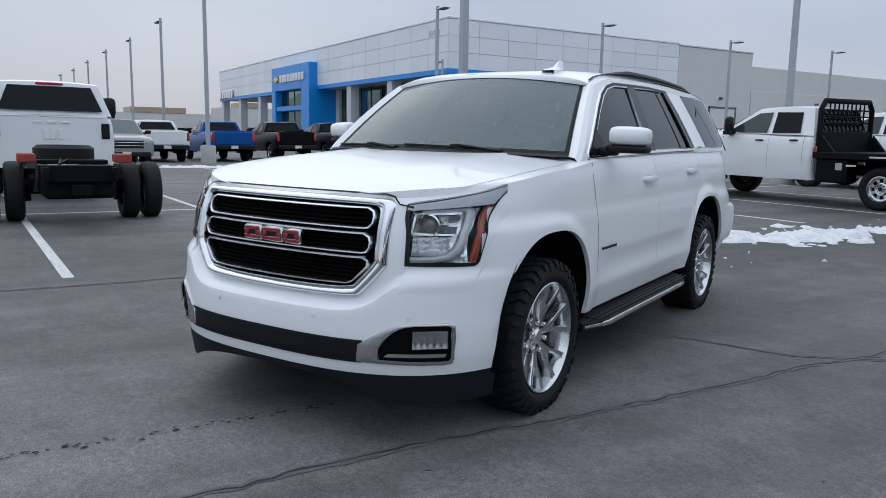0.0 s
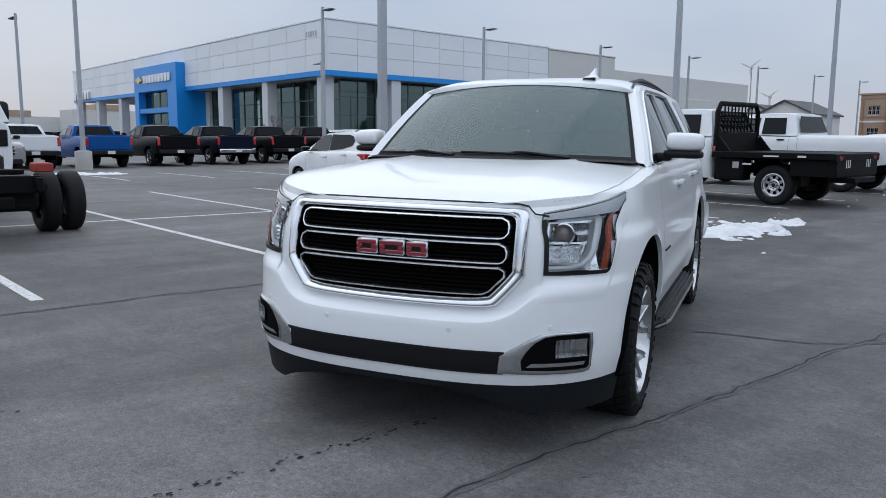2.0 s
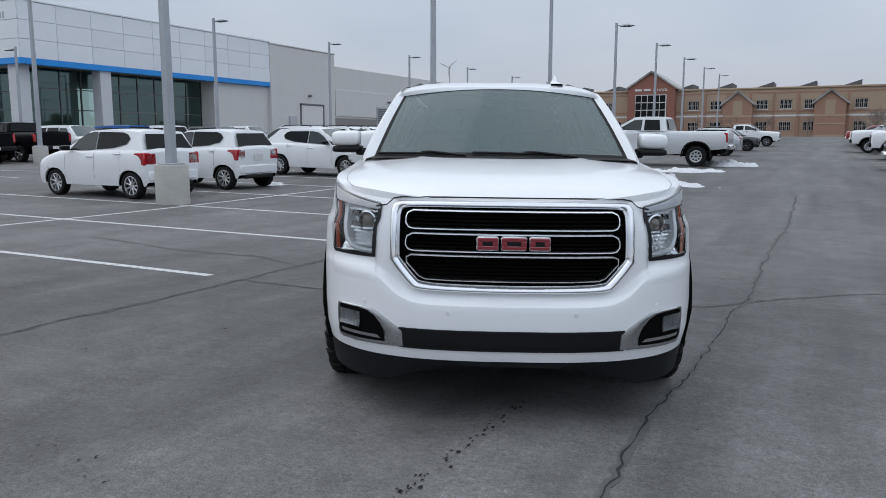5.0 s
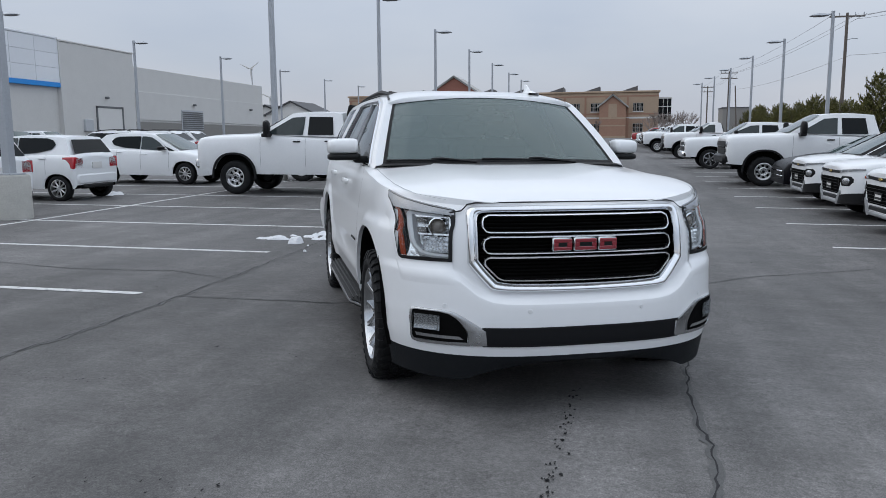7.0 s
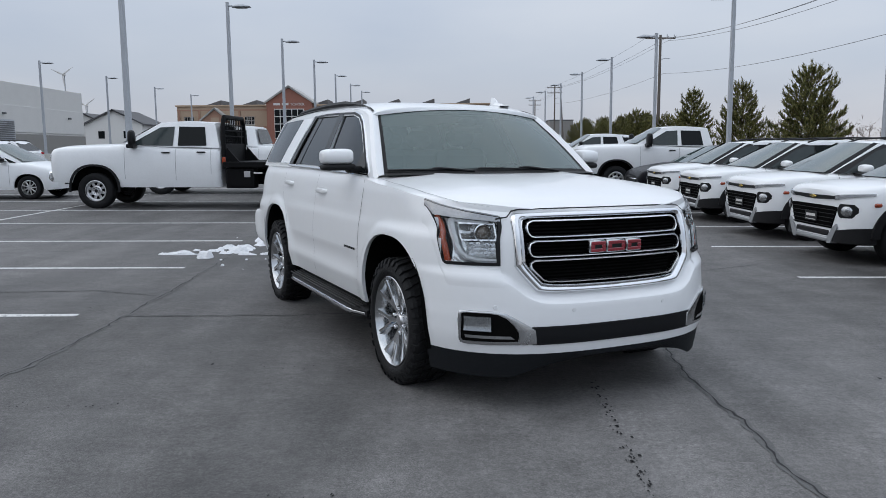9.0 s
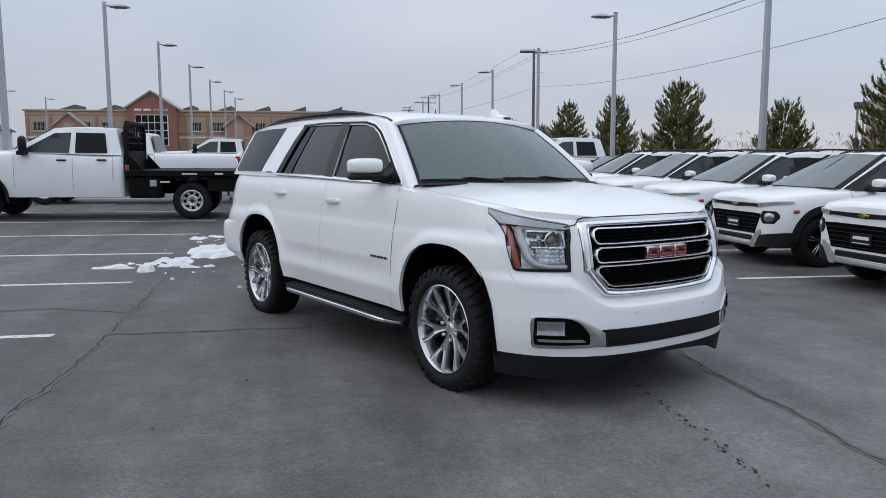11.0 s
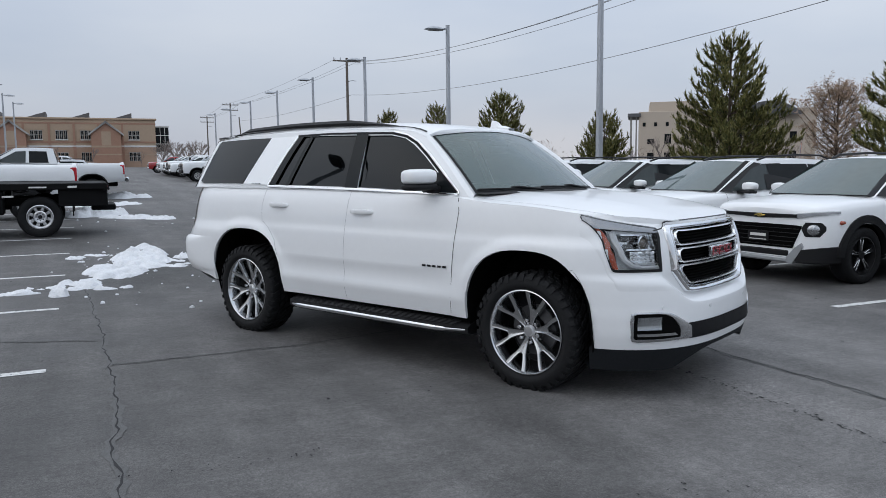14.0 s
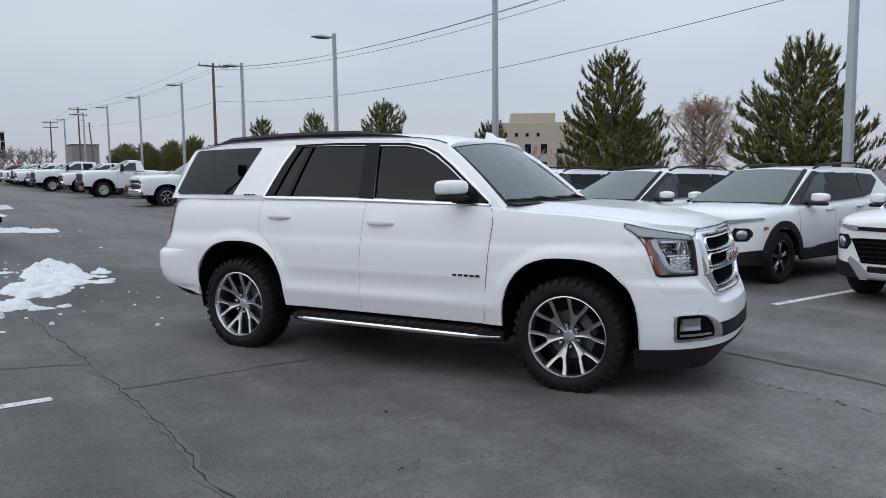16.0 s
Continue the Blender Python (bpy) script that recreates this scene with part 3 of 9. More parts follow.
rnd = random.Random(11)
dr = Shape()
for k in range(95):
    yy = -1.75 - 1.65 * rnd.random() ** 0.9
    if int(yy * 6) % 4 == 0 and rnd.random() < 0.7:
        continue
    p = blot(0.955 + 0.05 * (yy + 2.5) + rnd.gauss(0, 0.014), yy, rnd.uniform(0.004, 0.013), k)
    dr.add(p, [tuple(range(len(p)))])
tagged(part("drip_trail", dr, SEALANT, fix=False), "trail of small dark oil drips on the asphalt", "stain", kind="stuff")
sp = Shape()
for k in range(80):
    x, yy = rnd.uniform(-4.5, 5.0), rnd.uniform(-5.5, 6)
    p = blot(x, yy, rnd.choice((0.004, 0.006, 0.008, 0.016)), 300 + k)
    sp.add(p, [tuple(range(len(p)))])
for cx, cy, n in ((-2.0, -2.2, 26), (-0.6, -3.4, 22), (-1.1, -1.5, 16), (-1.6, -3.9, 18), (0.3, -4.1, 14)):
    for k in range(n):
        p = blot(cx + rnd.gauss(0, 0.30), cy + rnd.gauss(0, 0.05), rnd.uniform(0.003, 0.010), 900 + k)
        sp.add(p, [tuple(range(len(p)))])
tagged(part("ground_specks", sp, SEALANT, fix=False), "scattered dark tar specks and dents in the asphalt", "stain", kind="stuff")
lt = Shape()
for k in range(260):
    x, yy = rnd.gauss(-0.5, 4.5), rnd.gauss(0.5, 5.5)
    p = blot(x, yy, rnd.uniform(0.004, 0.012), 2000 + k)
    lt.add(p, [tuple(range(len(p)))])
tagged(part("pale_grit", lt, CRACK, fix=False), "scattered pale grit on the asphalt", "grit", kind="stuff")


ch = Shape()


def snow_pile(x, y, blobs, seed, label, step=0.026):
    """A half-melted heap: a height field over soft lobes, cut off where it thins out."""
    off = Vector((seed * 7.3, seed * 3.1, 0))
    x0, x1 = min(b[0] - b[2] for b in blobs) - 0.1, max(b[0] + b[2] for b in blobs) + 0.1
    y0, y1 = min(b[1] - b[3] for b in blobs) - 0.1, max(b[1] + b[3] for b in blobs) + 0.1
    nx, ny = int((x1 - x0) / step), int((y1 - y0) / step)

    def h(a, b):
        v = 0.0
        for bx, by, rx, ry, hh in blobs:
            d = ((a - bx) / rx) ** 2 + ((b - by) / ry) ** 2
            if d < 1.6:
                v = max(v, hh * min(1.0, 2.2 * (1.0 - d)))
        if v <= 0.0:
            return -0.03
        p = Vector((a, b, 0)) + off
        lump = abs(noise.noise(p * 4.5)) + 0.5 * abs(noise.noise(p * 9.5))
        grain = abs(noise.noise(p * 21.0))
        return min(v * (0.20 + 1.15 * lump), v * 0.72) + 0.055 * noise.noise(p * 2.3) + 0.035 * noise.noise(p * 6.0) + 0.020 * grain - 0.036

    idx, s = {}, Shape()
    hs = [[h(x0 + i * step, y0 + j * step) for j in range(ny + 1)] for i in range(nx + 1)]
    for i in range(nx):
        for j in range(ny):
            q = ((i, j), (i + 1, j), (i + 1, j + 1), (i, j + 1))
            if max(hs[a][b] for a, b in q) > 0.0:
                f = []
                for a, b in q:
                    if (a, b) not in idx:
                        idx[a, b] = len(s.v)
                        X, Y = x + x0 + a * step, y + y0 + b * step
                        s.v.append((X, Y, height(X, Y) + max(-0.03, hs[a][b])))
                    f.append(idx[a, b])
                s.f.append(tuple(f))
    # the largest connected piece is the heap; loose lumps join the crumbs
    root = list(range(len(s.v)))

    def find(i):
        while root[i] != i:
            root[i] = root[root[i]]
            i = root[i]
        return i

    for f in s.f:
        for i in f[1:]:
            root[find(i)] = find(f[0])
    count = {}
    for f in s.f:
        count[find(f[0])] = count.get(find(f[0]), 0) + 1
    main = max(count, key=count.get)
    for keep in (True, False):
        faces = [f for f in s.f if (find(f[0]) == main) == keep]
        used = sorted({i for f in faces for i in f})
        at = {i: k for k, i in enumerate(used)}
        one = Shape().add([s.v[i] for i in used], [tuple(at[i] for i in f) for f in faces])
        if keep:
            heap = one
        elif faces:
            ch.add(one.v, one.f)
    s = heap
    tagged(part("snow_mound", s, SNOW, fix=False, angle=180), label, "snow", "snow piles")


snow_pile(-2.1, 6.5, [(-0.33, -0.95, 0.46, 0.80, 0.125), (0.10, 0.45, 0.48, 1.40, 0.125), (0.22, 1.75, 0.30, 0.60, 0.11), (-0.62, 1.10, 0.40, 0.45, 0.07), (0.72, 0.48, 0.18, 0.22, 0.13), (0.48, -0.3, 0.30, 0.5, 0.07)], 1, "half-melted grey-white snow heap beside the big SUV")
snow_pile(-2.95, 4.35, [(0.08, 0.12, 0.30, 0.42, 0.125), (-0.28, 0.08, 0.28, 0.16, 0.09), (-0.13, -0.62, 0.12, 0.12, 0.16), (0.45, -0.30, 0.26, 0.10, 0.09), (-0.6, -0.3, 0.3, 0.1, 0.07)], 2, "small crumbled snow heap at the end of a painted line")
snow_pile(-2.55, 17.7, [(0.0, 0.0, 0.50, 0.70, 0.40), (0.45, 0.35, 0.45, 0.55, 0.28), (-0.45, -0.3, 0.45, 0.55, 0.30), (1.05, -1.4, 0.60, 0.55, 0.16), (1.55, -2.0, 0.45, 0.45, 0.13), (0.4, -1.0, 0.4, 0.4, 0.12)], 3, "dirty snow heap beside the flatbed truck", 0.045)
snow_pile(-2.2, 23.0, [(0.0, 0.0, 0.7, 0.8, 0.20), (0.8, 0.5, 0.5, 0.6, 0.14), (-0.8, -0.4, 0.6, 0.6, 0.14)], 4, "thin wet snow beside the parked pickups", 0.07)
snow_pile(-1.6, 28.3, [(0.0, 0.0, 0.7, 0.9, 0.36), (0.7, 0.3, 0.7, 0.8, 0.22), (-0.5, 0.6, 0.5, 0.6, 0.26)], 5, "thin strip of snow along the aisle", 0.08)
snow_pile(-24.4, 3.6, [(0.0, 0.0, 0.5, 1.6, 0.14), (0.3, 1.2, 0.5, 0.8, 0.12)], 6, "low bank of snow round a lamp post base", 0.08)
snow_pile(-10.9, 10.6, [(0.0, 0.0, 0.35, 0.35, 0.10)], 7, "small lump of snow near a hatchback")
cr = random.Random(5)
for k in range(70):
    if k < 50:
        x, y = cr.gauss(-2.2, 0.75), cr.gauss(6.0, 1.8)
    else:
        x, y = cr.gauss(-2.0, 0.9), cr.gauss(14.0, 1.5)
    r = cr.choice((0.008, 0.012, 0.016, 0.022, 0.035))
    z = height(x, y)
    pts = [(x + r * math.cos(a) * math.cos(e) * cr.uniform(0.7, 1.2), y + r * math.sin(a) * math.cos(e) * cr.uniform(0.7, 1.2), z + r * 0.75 * math.sin(e) * cr.uniform(0.8, 1.2)) for e in (0.0, 0.8) for a in [2 * math.pi * i / 6 for i in range(6)]] + [(x, y, z + r * 0.8)]
    ch.add(pts, [(i, (i + 1) % 6, 6 + (i + 1) % 6, 6 + i) for i in range(6)] + [(6 + i, 6 + (i + 1) % 6, 12) for i in range(6)])
tagged(part("snow_crumbs", ch, SNOW, fix=False), "loose crumbs of snow scattered on the asphalt", "snow", kind="stuff")

# ---- dealership ----
BX, BY = -50.0, 30.6
bz = height(BX, BY) + 0.03
dealer = thing("dealership_building", "grey metal-panelled car showroom with blue band and glass front", "building", kind="structure")
band0, band1, top_z = 6.70, 7.14, 11.16
LEFT = -118.0
MID = 58.0
# upper cladding with its panels
part("cladding_core", Shape().box(BX - 22, BX - 0.06, BY + 0.06, MID, band1, top_z - 0.02).box(LEFT, BX - 22, BY + 0.06, BY + 16, band1, top_z - 0.02), SEAM, dealer)
part("soffit", Shape().box(LEFT, BX - 0.3, BY + 0.3, BY + 16, band0 + 0.1, band0 + 0.3).box(BX - 22, BX - 0.3, BY + 16, MID, band0 + 0.1, band0 + 0.3), STUCCO, dealer)
ph = (top_z - band1) / 3
me_cache = {}


def panel_mesh(key, w, h, d=0.10):
    if key not in me_cache:
        ob = part("panel", Shape().box(-d / 2, d / 2, 0.012, w - 0.012, 0.012, h - 0.012, 0.012), PANEL)
        me_cache[key] = ob.data
        bpy.data.objects.remove(ob)
    return me_cache[key]


n_r = 9
for i in range(n_r):
    for j in range(3):
        w = (MID - BY) / n_r
        ob = new("panel", panel_mesh(("r", w), w, ph))
        ob.parent = dealer
        ob.location = (BX, BY + i * w, band1 + j * ph)
n_l = 22
for i in range(n_l):
    for j in range(3):
        w = (BX - LEFT) / n_l
        ob = new("panel", panel_mesh(("l", w), w, ph))
        ob.parent = dealer
        ob.matrix_local = pose(BX - i * w, BY, band1 + j * ph, 0, 0, 90)
part("coping", Shape().box(LEFT, BX + 0.12, BY - 0.12, BY + 0.3, top_z, top_z + 0.18, 0.03).box(BX - 0.3, BX + 0.12, BY + 0.3, MID, top_z, top_z + 0.18, 0.03), PANEL, dealer)
part("blue_band", Shape().box(LEFT, BX + 0.10, BY - 0.10, BY + 0.4, band0, band1, 0.02).box(BX - 0.4, BX + 0.10, BY + 0.4, MID, band0, band1, 0.02), BLUESIGN, dealer, "bright blue fascia band")
col_mesh = None
cols = [(BX - 1.0, BY + 1.0), (-60.3, BY + 0.9), (-69.5, BY + 0.9), (-98.8, BY + 0.9), (-107.8, BY + 0.9), (-116.8, BY + 0.9), (BX - 0.9, 37.6)]
for x, y in cols:
    k = 0.30 if y < 33 else -0.30
    part("column", Shape().box(x - 0.52 - k, x + 0.52 - k, y - 0.52 - k, y + 0.52 - k, bz, band0 + 0.15, 0.05), COLUMN, dealer)
# glass wall, set back, with mullions and the dim hall behind
GX, GY = BX - 2.0, BY + 2.6


def glazing(parent, x0, y0, x1, y1, z0, z1, nx, zs):
    d = math.hypot(x1 - x0, y1 - y0)
    ang = math.degrees(math.atan2(y1 - y0, x1 - x0))
    fr = Shape()
    for i in range(nx + 1):
        u = d * i / nx
        fr.box(u - 0.035, u + 0.035, -0.08, 0.08, z0, z1)
    for z in zs:
        fr.box(0, d, -0.075, 0.075, z - 0.035, z + 0.035)
    ob = part("mullions", fr, FRAMEAL, parent)
    ob.matrix_local = pose(x0, y0, 0, 0, 0, ang)
    levels = sorted([z0, *zs, z1])
    for i in range(nx):
        for a, b in zip(levels, levels[1:]):
            if b - a > 0.3:
                p = part("pane", Shape().add([(d * i / nx + 0.03, -0.01, a + 0.03), (d * (i + 1) / nx - 0.03, -0.01, a + 0.03), (d * (i + 1) / nx - 0.03, -0.01, b - 0.03), (d * i / nx + 0.03, -0.01, b - 0.03)], [(0, 1, 2, 3)]), GLASSBLD, parent, fix=False, flat=True)
                p.matrix_local = pose(x0, y0, 0, 0, 0, ang)


glazing(dealer, GX, GY, GX, BY + 19.6, bz, band0, 9, (bz + 1.1, 3.6, 5.2))
glazing(dealer, -77.0, GY, GX, GY, bz, band0, 10, (bz + 1.1, 3.6, 5.0))
part("hall_back_wall", Shape().box(-78, GX - 14, GY + 14, GY + 14.3, bz, band0).box(GX - 14.3, GX - 14, GY, GY + 14, bz, band0).box(GX - 14, GX, BY + 20, BY + 20.3, bz, band0), SHOWROOM, dealer)
part("hall_floor", Shape().box(-118, GX, GY, BY + 24, bz - 0.1, bz + 0.03), CONCRETE, dealer)
part("side_infill", Shape().box(BX - 3.3, BX - 0.3, BY + 19.6, BY + 27.4, bz, band0 + 0.15).box(-79, -77, GY - 0.4, GY + 1.2, bz, band0).box(-93, -79, GY + 6.2, GY + 6.5, bz, band0), STUCCO, dealer)
# entrance tower with sign
ex0, ex1, ey = -90.4, -77.9, BY - 1.1
tower_z = 9.75
tw = Shape().box(ex0, ex0 + 1.3, ey, BY + 3, bz, tower_z, 0.04).box(ex1 - 2.5, ex1, ey, BY + 3, bz, tower_z, 0.04).box(ex0 + 1.3, ex1 - 2.5, ey, BY + 3, 6.9, tower_z, 0.04).box(ex0 + 1.3, ex1 - 2.5, ey + 0.1, ey + 0.9, 4.45, 5.0, 0.03)
part("entrance_tower", tw, BLUESIGN, dealer, "bright blue clad entrance portal")
glazing(dealer, ex0 + 1.3, ey + 0.9, ex1 - 2.5, ey + 0.9, bz, 6.9, 4, (3.2,))


def lettering(parent, text, size, m, mat, depth=0.05, name="lettering", bold=0.0, width=None):
    cu = bpy.data.curves.new(name, "FONT")
    cu.body = text
    cu.size = size
    cu.extrude = depth
    cu.offset = bold
    cu.align_x = "CENTER"
    ob = bpy.data.objects.new(name, cu)
    scene.collection.objects.link(ob)
    me = bpy.data.meshes.new_from_object(ob)
    bpy.data.objects.remove(ob)
    o2 = new(name, me)
    o2.parent = parent
    me.materials.append(mat)
    if width:
        xs = [v.co.x for v in me.vertices]
        k = width / (max(xs) - min(xs))
        for v in me.vertices:
            v.co.x *= k
    o2.matrix_local = m
    return o2


# plain bars stand for the maker's lettering, with its badge as a plain cross shape
sb = Shape()
for i in range(9):
    u = ex0 + 3.2 + i * 0.90
    sb.box(u, u + 0.66, ey - 0.14, ey - 0.02, 7.85, 8.75, 0.03)
part("sign_lettering", sb, LETTERW, dealer, "raised white sign bars")
part("sign_badge", Shape().box(ex0 + 0.9, ex0 + 2.8, ey - 0.14, ey - 0.02, 8.13, 8.47, 0.03).box(ex0 + 1.5, ex0 + 2.2, ey - 0.15, ey - 0.02, 7.92, 8.68, 0.03), GOLD, dealer, "gold maker's badge")
nb = Shape()
for i in range(6):
    nb.box(-117.0 + i * 1.15, -116.2 + i * 1.15, BY - 0.32, BY - 0.12, 7.0, 8.1, 0.03)
part("name_lettering", nb, STEEL, dealer, "raised grey name bars")
for k in range(5):
    part("number_bar", Shape().box(BX - 3.0 + 0.36 * k, BX - 2.78 + 0.36 * k, BY - 0.075, BY - 0.055, 9.95, 10.4), SEAM, dealer)
# stucco workshop behind
work = thing("workshop_wing", "plain tan stucco workshop wing with louvre and door", "building", kind="structure")
wz = height(BX, 80) - 0.2
part("tall_block", Shape().box(BX - 22, BX + 0.15, MID, 69.5, wz, 11.02, 0.05), STUCCO, work)
part("coping", Shape().box(BX - 22, BX + 0.22, MID - 0.05, 69.6, 11.02, 11.18, 0.03), STUCCO, work)
part("low_block", Shape().box(BX - 24, BX, 69.5, 101.5, wz + 2.95, 9.75, 0.05), STUCCO, work)
part("wainscot", Shape().box(BX - 24, BX + 0.12, 69.5, 101.6, wz, wz + 2.95, 0.03), STUCCO_D, work)
part("raised_panel", Shape().box(BX - 0.1, BX + 0.10, 69.7, 101.4, 4.0, 7.1, 0.02), STUCCO, work)
part("service_door", Shape().box(BX + 0.1, BX + 0.2, 63.0, 67.0, wz, wz + 4.2, 0.02), TRIMW, work)
part("door_frame", Shape().box(BX + 0.12, BX + 0.24, 62.8, 63.0, wz, wz + 4.4).box(BX + 0.12, BX + 0.24, 67.0, 67.2, wz, wz + 4.4).box(BX + 0.12, BX + 0.24, 62.8, 67.2, wz + 4.2, wz + 4.4), FRAMEAL, work)
part("wall_box", Shape().box(BX + 0.1, BX + 0.4, 60.8, 62.0, 2.6, 3.8, 0.03), SEAM, work)
lv = Shape()
for k in range(9):
    lv.box(BX + 0.05, BX + 0.24, 78.9, 83.6, 3.15 + k * 0.24, 3.28 + k * 0.24)
part("louvre_frame", Shape().box(BX + 0.10, BX + 0.16, 78.7, 83.8, 3.0, 5.4), SEAM, work)
part("louvre", lv, FRAMEAL, work, "dark slatted louvre")
for y in (64.5, 81.6, 97.0):
    part("wall_lamp", Shape().box(BX + 0.1, BX + 0.5, y - 0.17, y + 0.17, 5.95, 6.2, 0.05), FRAMEAL, work)

# ---- school, far up the aisle ----
SY, SX = 160.0, 0.0
sz = height(-10, SY) - 0.3
school = thing("school_building", "two-storey tan and red brick school with gabled entrance", "building", kind="structure")
school.matrix_world = Matrix.Translation((0.5 - 0.86, -5.5, 1.38 - 0.55)) @ Matrix.Scale(1.2, 4) @ Matrix.Translation((-0.5, 5.5, -1.38))
part("main_wall", Shape().box(-56, 11.6, SY, SY + 24, sz + 4.7, sz + 10.0, 0.05), BRICKT, school)
part("lower_wall", Shape().box(-56, 11.6, SY - 0.06, SY + 24, sz, sz + 4.7, 0.05), BRICKL, school)
part("parapet", Shape().box(-56.3, 11.9, SY - 0.3, SY + 24, sz + 10.0, sz + 10.35, 0.05), BRICKT, school)


def school_window(x, z, w=2.3, h=2.2):
    wn_ = part("window", Shape().box(x - w / 2, x + w / 2, SY - 0.10, SY + 0.02, z, z + h), SASH, school)
    for i in range(2):
        for j in range(2):
            part("pane", Shape().box(x - w / 2 + 0.06 + i * (w / 2 - 0.03), x - w / 2 + 0.06 + i * (w / 2 - 0.03) + w / 2 - 0.10, SY - 0.13, SY - 0.09, z + 0.08 + j * (h / 2 - 0.03), z + 0.08 + j * (h / 2 - 0.03) + h / 2 - 0.13), GLASSOPQ, wn_)


x = -53.4
k = 0
while x < 11:
    if not (-37.5 < x < -25.5):
        for dx in (-0.72, 0.0, 0.72):
            school_window(x + dx, sz + 1.8, 0.64, 1.8)
            school_window(x + dx, sz + 6.1, 0.64, 1.75)
        part("window_head", Shape().box(x - 1.15, x + 1.15, SY - 0.16, SY - 0.02, sz + 7.90, sz + 8.05), BRICKT, school)
        part("window_sill", Shape().box(x - 1.12, x + 1.12, SY - 0.18, SY - 0.02, sz + 5.95, sz + 6.1), TRIMW, school)
        part("pilaster", Shape().box(x - 2.35, x - 1.95, SY - 0.25, SY, sz + 4.95, sz + 9.1), BRICKM, school)
        part("pilaster", Shape().box(x - 2.42, x - 1.88, SY - 0.32, SY, sz, sz + 4.7), BRICKM, school)
    x += 4.35
part("brick_band", Shape().box(-56, 11.65, SY - 0.12, SY, sz + 4.6, sz + 4.95), TRIMW, school)
part("brick_band", Shape().box(-56, 11.65, SY - 0.05, SY, sz + 5.4, sz + 5.75), BRICKM, school)
part("brick_band", Shape().box(-56, 11.65, SY - 0.05, SY, sz + 9.1, sz + 9.4), BRICKM, school)
part("brick_band", Shape().box(-56, 11.65, SY - 0.10, SY, sz + 3.0, sz + 3.25), BRICKT, school)
for cx, hw, zb, zt in ((-31.3, 4.8, 10.7, 13.7), (-14.2, 2.7, 7.1, 9.2), (-47.2, 2.7, 7.1, 9.2), (2.3, 2.7, 7.1, 9.2)):
    g = Shape()
    y0, y1 = SY - 2.4, SY + 10
    prof = [(cx - hw, sz), (cx - hw, sz + zb), (cx, sz + zt), (cx + hw, sz + zb), (cx + hw, sz)]
    g.add([(a, y0, b) for a, b in prof] + [(a, y1, b) for a, b in prof], [(0, 1, 2, 3, 4), (9, 8, 7, 6, 5)] + [(i, i + 5, (i + 1) % 5 + 5, (i + 1) % 5) for i in range(5)])
    part("gabled_bay", g, BRICKR if hw > 4 else BRICKM, school)
    rf = Shape()
    for s in (-1, 1):
        rf.add([(cx + s * (hw + 0.5), y0 - 0.4, sz + zb - 0.35), (cx, y0 - 0.4, sz + zt + 0.05), (cx, y1, sz + zt + 0.05), (cx + s * (hw + 0.5), y1, sz + zb - 0.35),
                (cx + s * (hw + 0.5), y0 - 0.4, sz + zb), (cx, y0 - 0.4, sz + zt + 0.5), (cx, y1, sz + zt + 0.5), (cx + s * (hw + 0.5), y1, sz + zb)],
               [(0, 1, 2, 3), (4, 5, 6, 7), (0, 1, 5, 4), (1, 2, 6, 5), (2, 3, 7, 6), (3, 0, 4, 7)])
    part("gable_roof", rf, SASH, school)
    if hw < 4:
        part("tan_panel", Shape().box(cx - 0.85, cx + 0.85, y0 - 0.06, y0 + 0.02, sz + 4.9, sz + 7.6).box(cx - hw, cx + hw, y0 - 0.05, y0 + 0.02, sz + 0.6, sz + 1.0).box(cx - hw, cx + hw, y0 - 0.05, y0 + 0.02, sz + 3.0, sz + 3.25).box(cx - hw, cx + hw, y0 - 0.05, y0 + 0.02, sz + 4.5, sz + 4.85), BRICKT, school)
    if hw > 4:
        gw = part("window", Shape().box(cx - 3.2, cx + 3.2, y0 - 0.12, y0 + 0.02, sz + 3.0, sz + 9.3), TRIMW, school)
        for i in range(5):
            for j in range(4):
                part("pane", Shape().box(cx - 3.1 + i * 1.25, cx - 3.1 + i * 1.25 + 1.1, y0 - 0.16, y0 - 0.11, sz + 3.12 + j * 1.55, sz + 3.12 + j * 1.55 + 1.38), GLASSOPQ, gw)
        part("name_bars", Shape().box(cx - 3.3, cx - 1.9, y0 - 0.1, y0 + 0.02, sz + 10.05, sz + 10.5).box(cx - 1.5, cx - 0.1, y0 - 0.1, y0 + 0.02, sz + 10.05, sz + 10.5), TRIMW, school, "plain raised name bars")
        lettering(school, "SCHOOL", 0.75, pose(cx + 1.9, y0 - 0.05, sz + 10.0, 90, 0, 0), TRIMW, 0.06, "school_lettering")
for k in range(8):
    x0 = -52 + k * 7.9
    sk = Shape()
    sk.add([(x0, SY + 5, sz + 10.35), (x0 + 4.2, SY + 5, sz + 10.35), (x0 + 4.2, SY + 5, sz + 11.7), (x0, SY + 13, sz + 10.35), (x0 + 4.2, SY + 13, sz + 10.35), (x0 + 4.2, SY + 13, sz + 11.7)], [(0, 1, 2), (5, 4, 3), (0, 2, 5, 3), (1, 4, 5, 2), (0, 3, 4, 1)])
    part("roof_light", sk, ROOFDK, school)
gl = part("glass_bay", Shape().box(11.6, 14.3, SY + 2, SY + 16, sz + 3.6, sz + 8.9), GLASSOPQ, school)
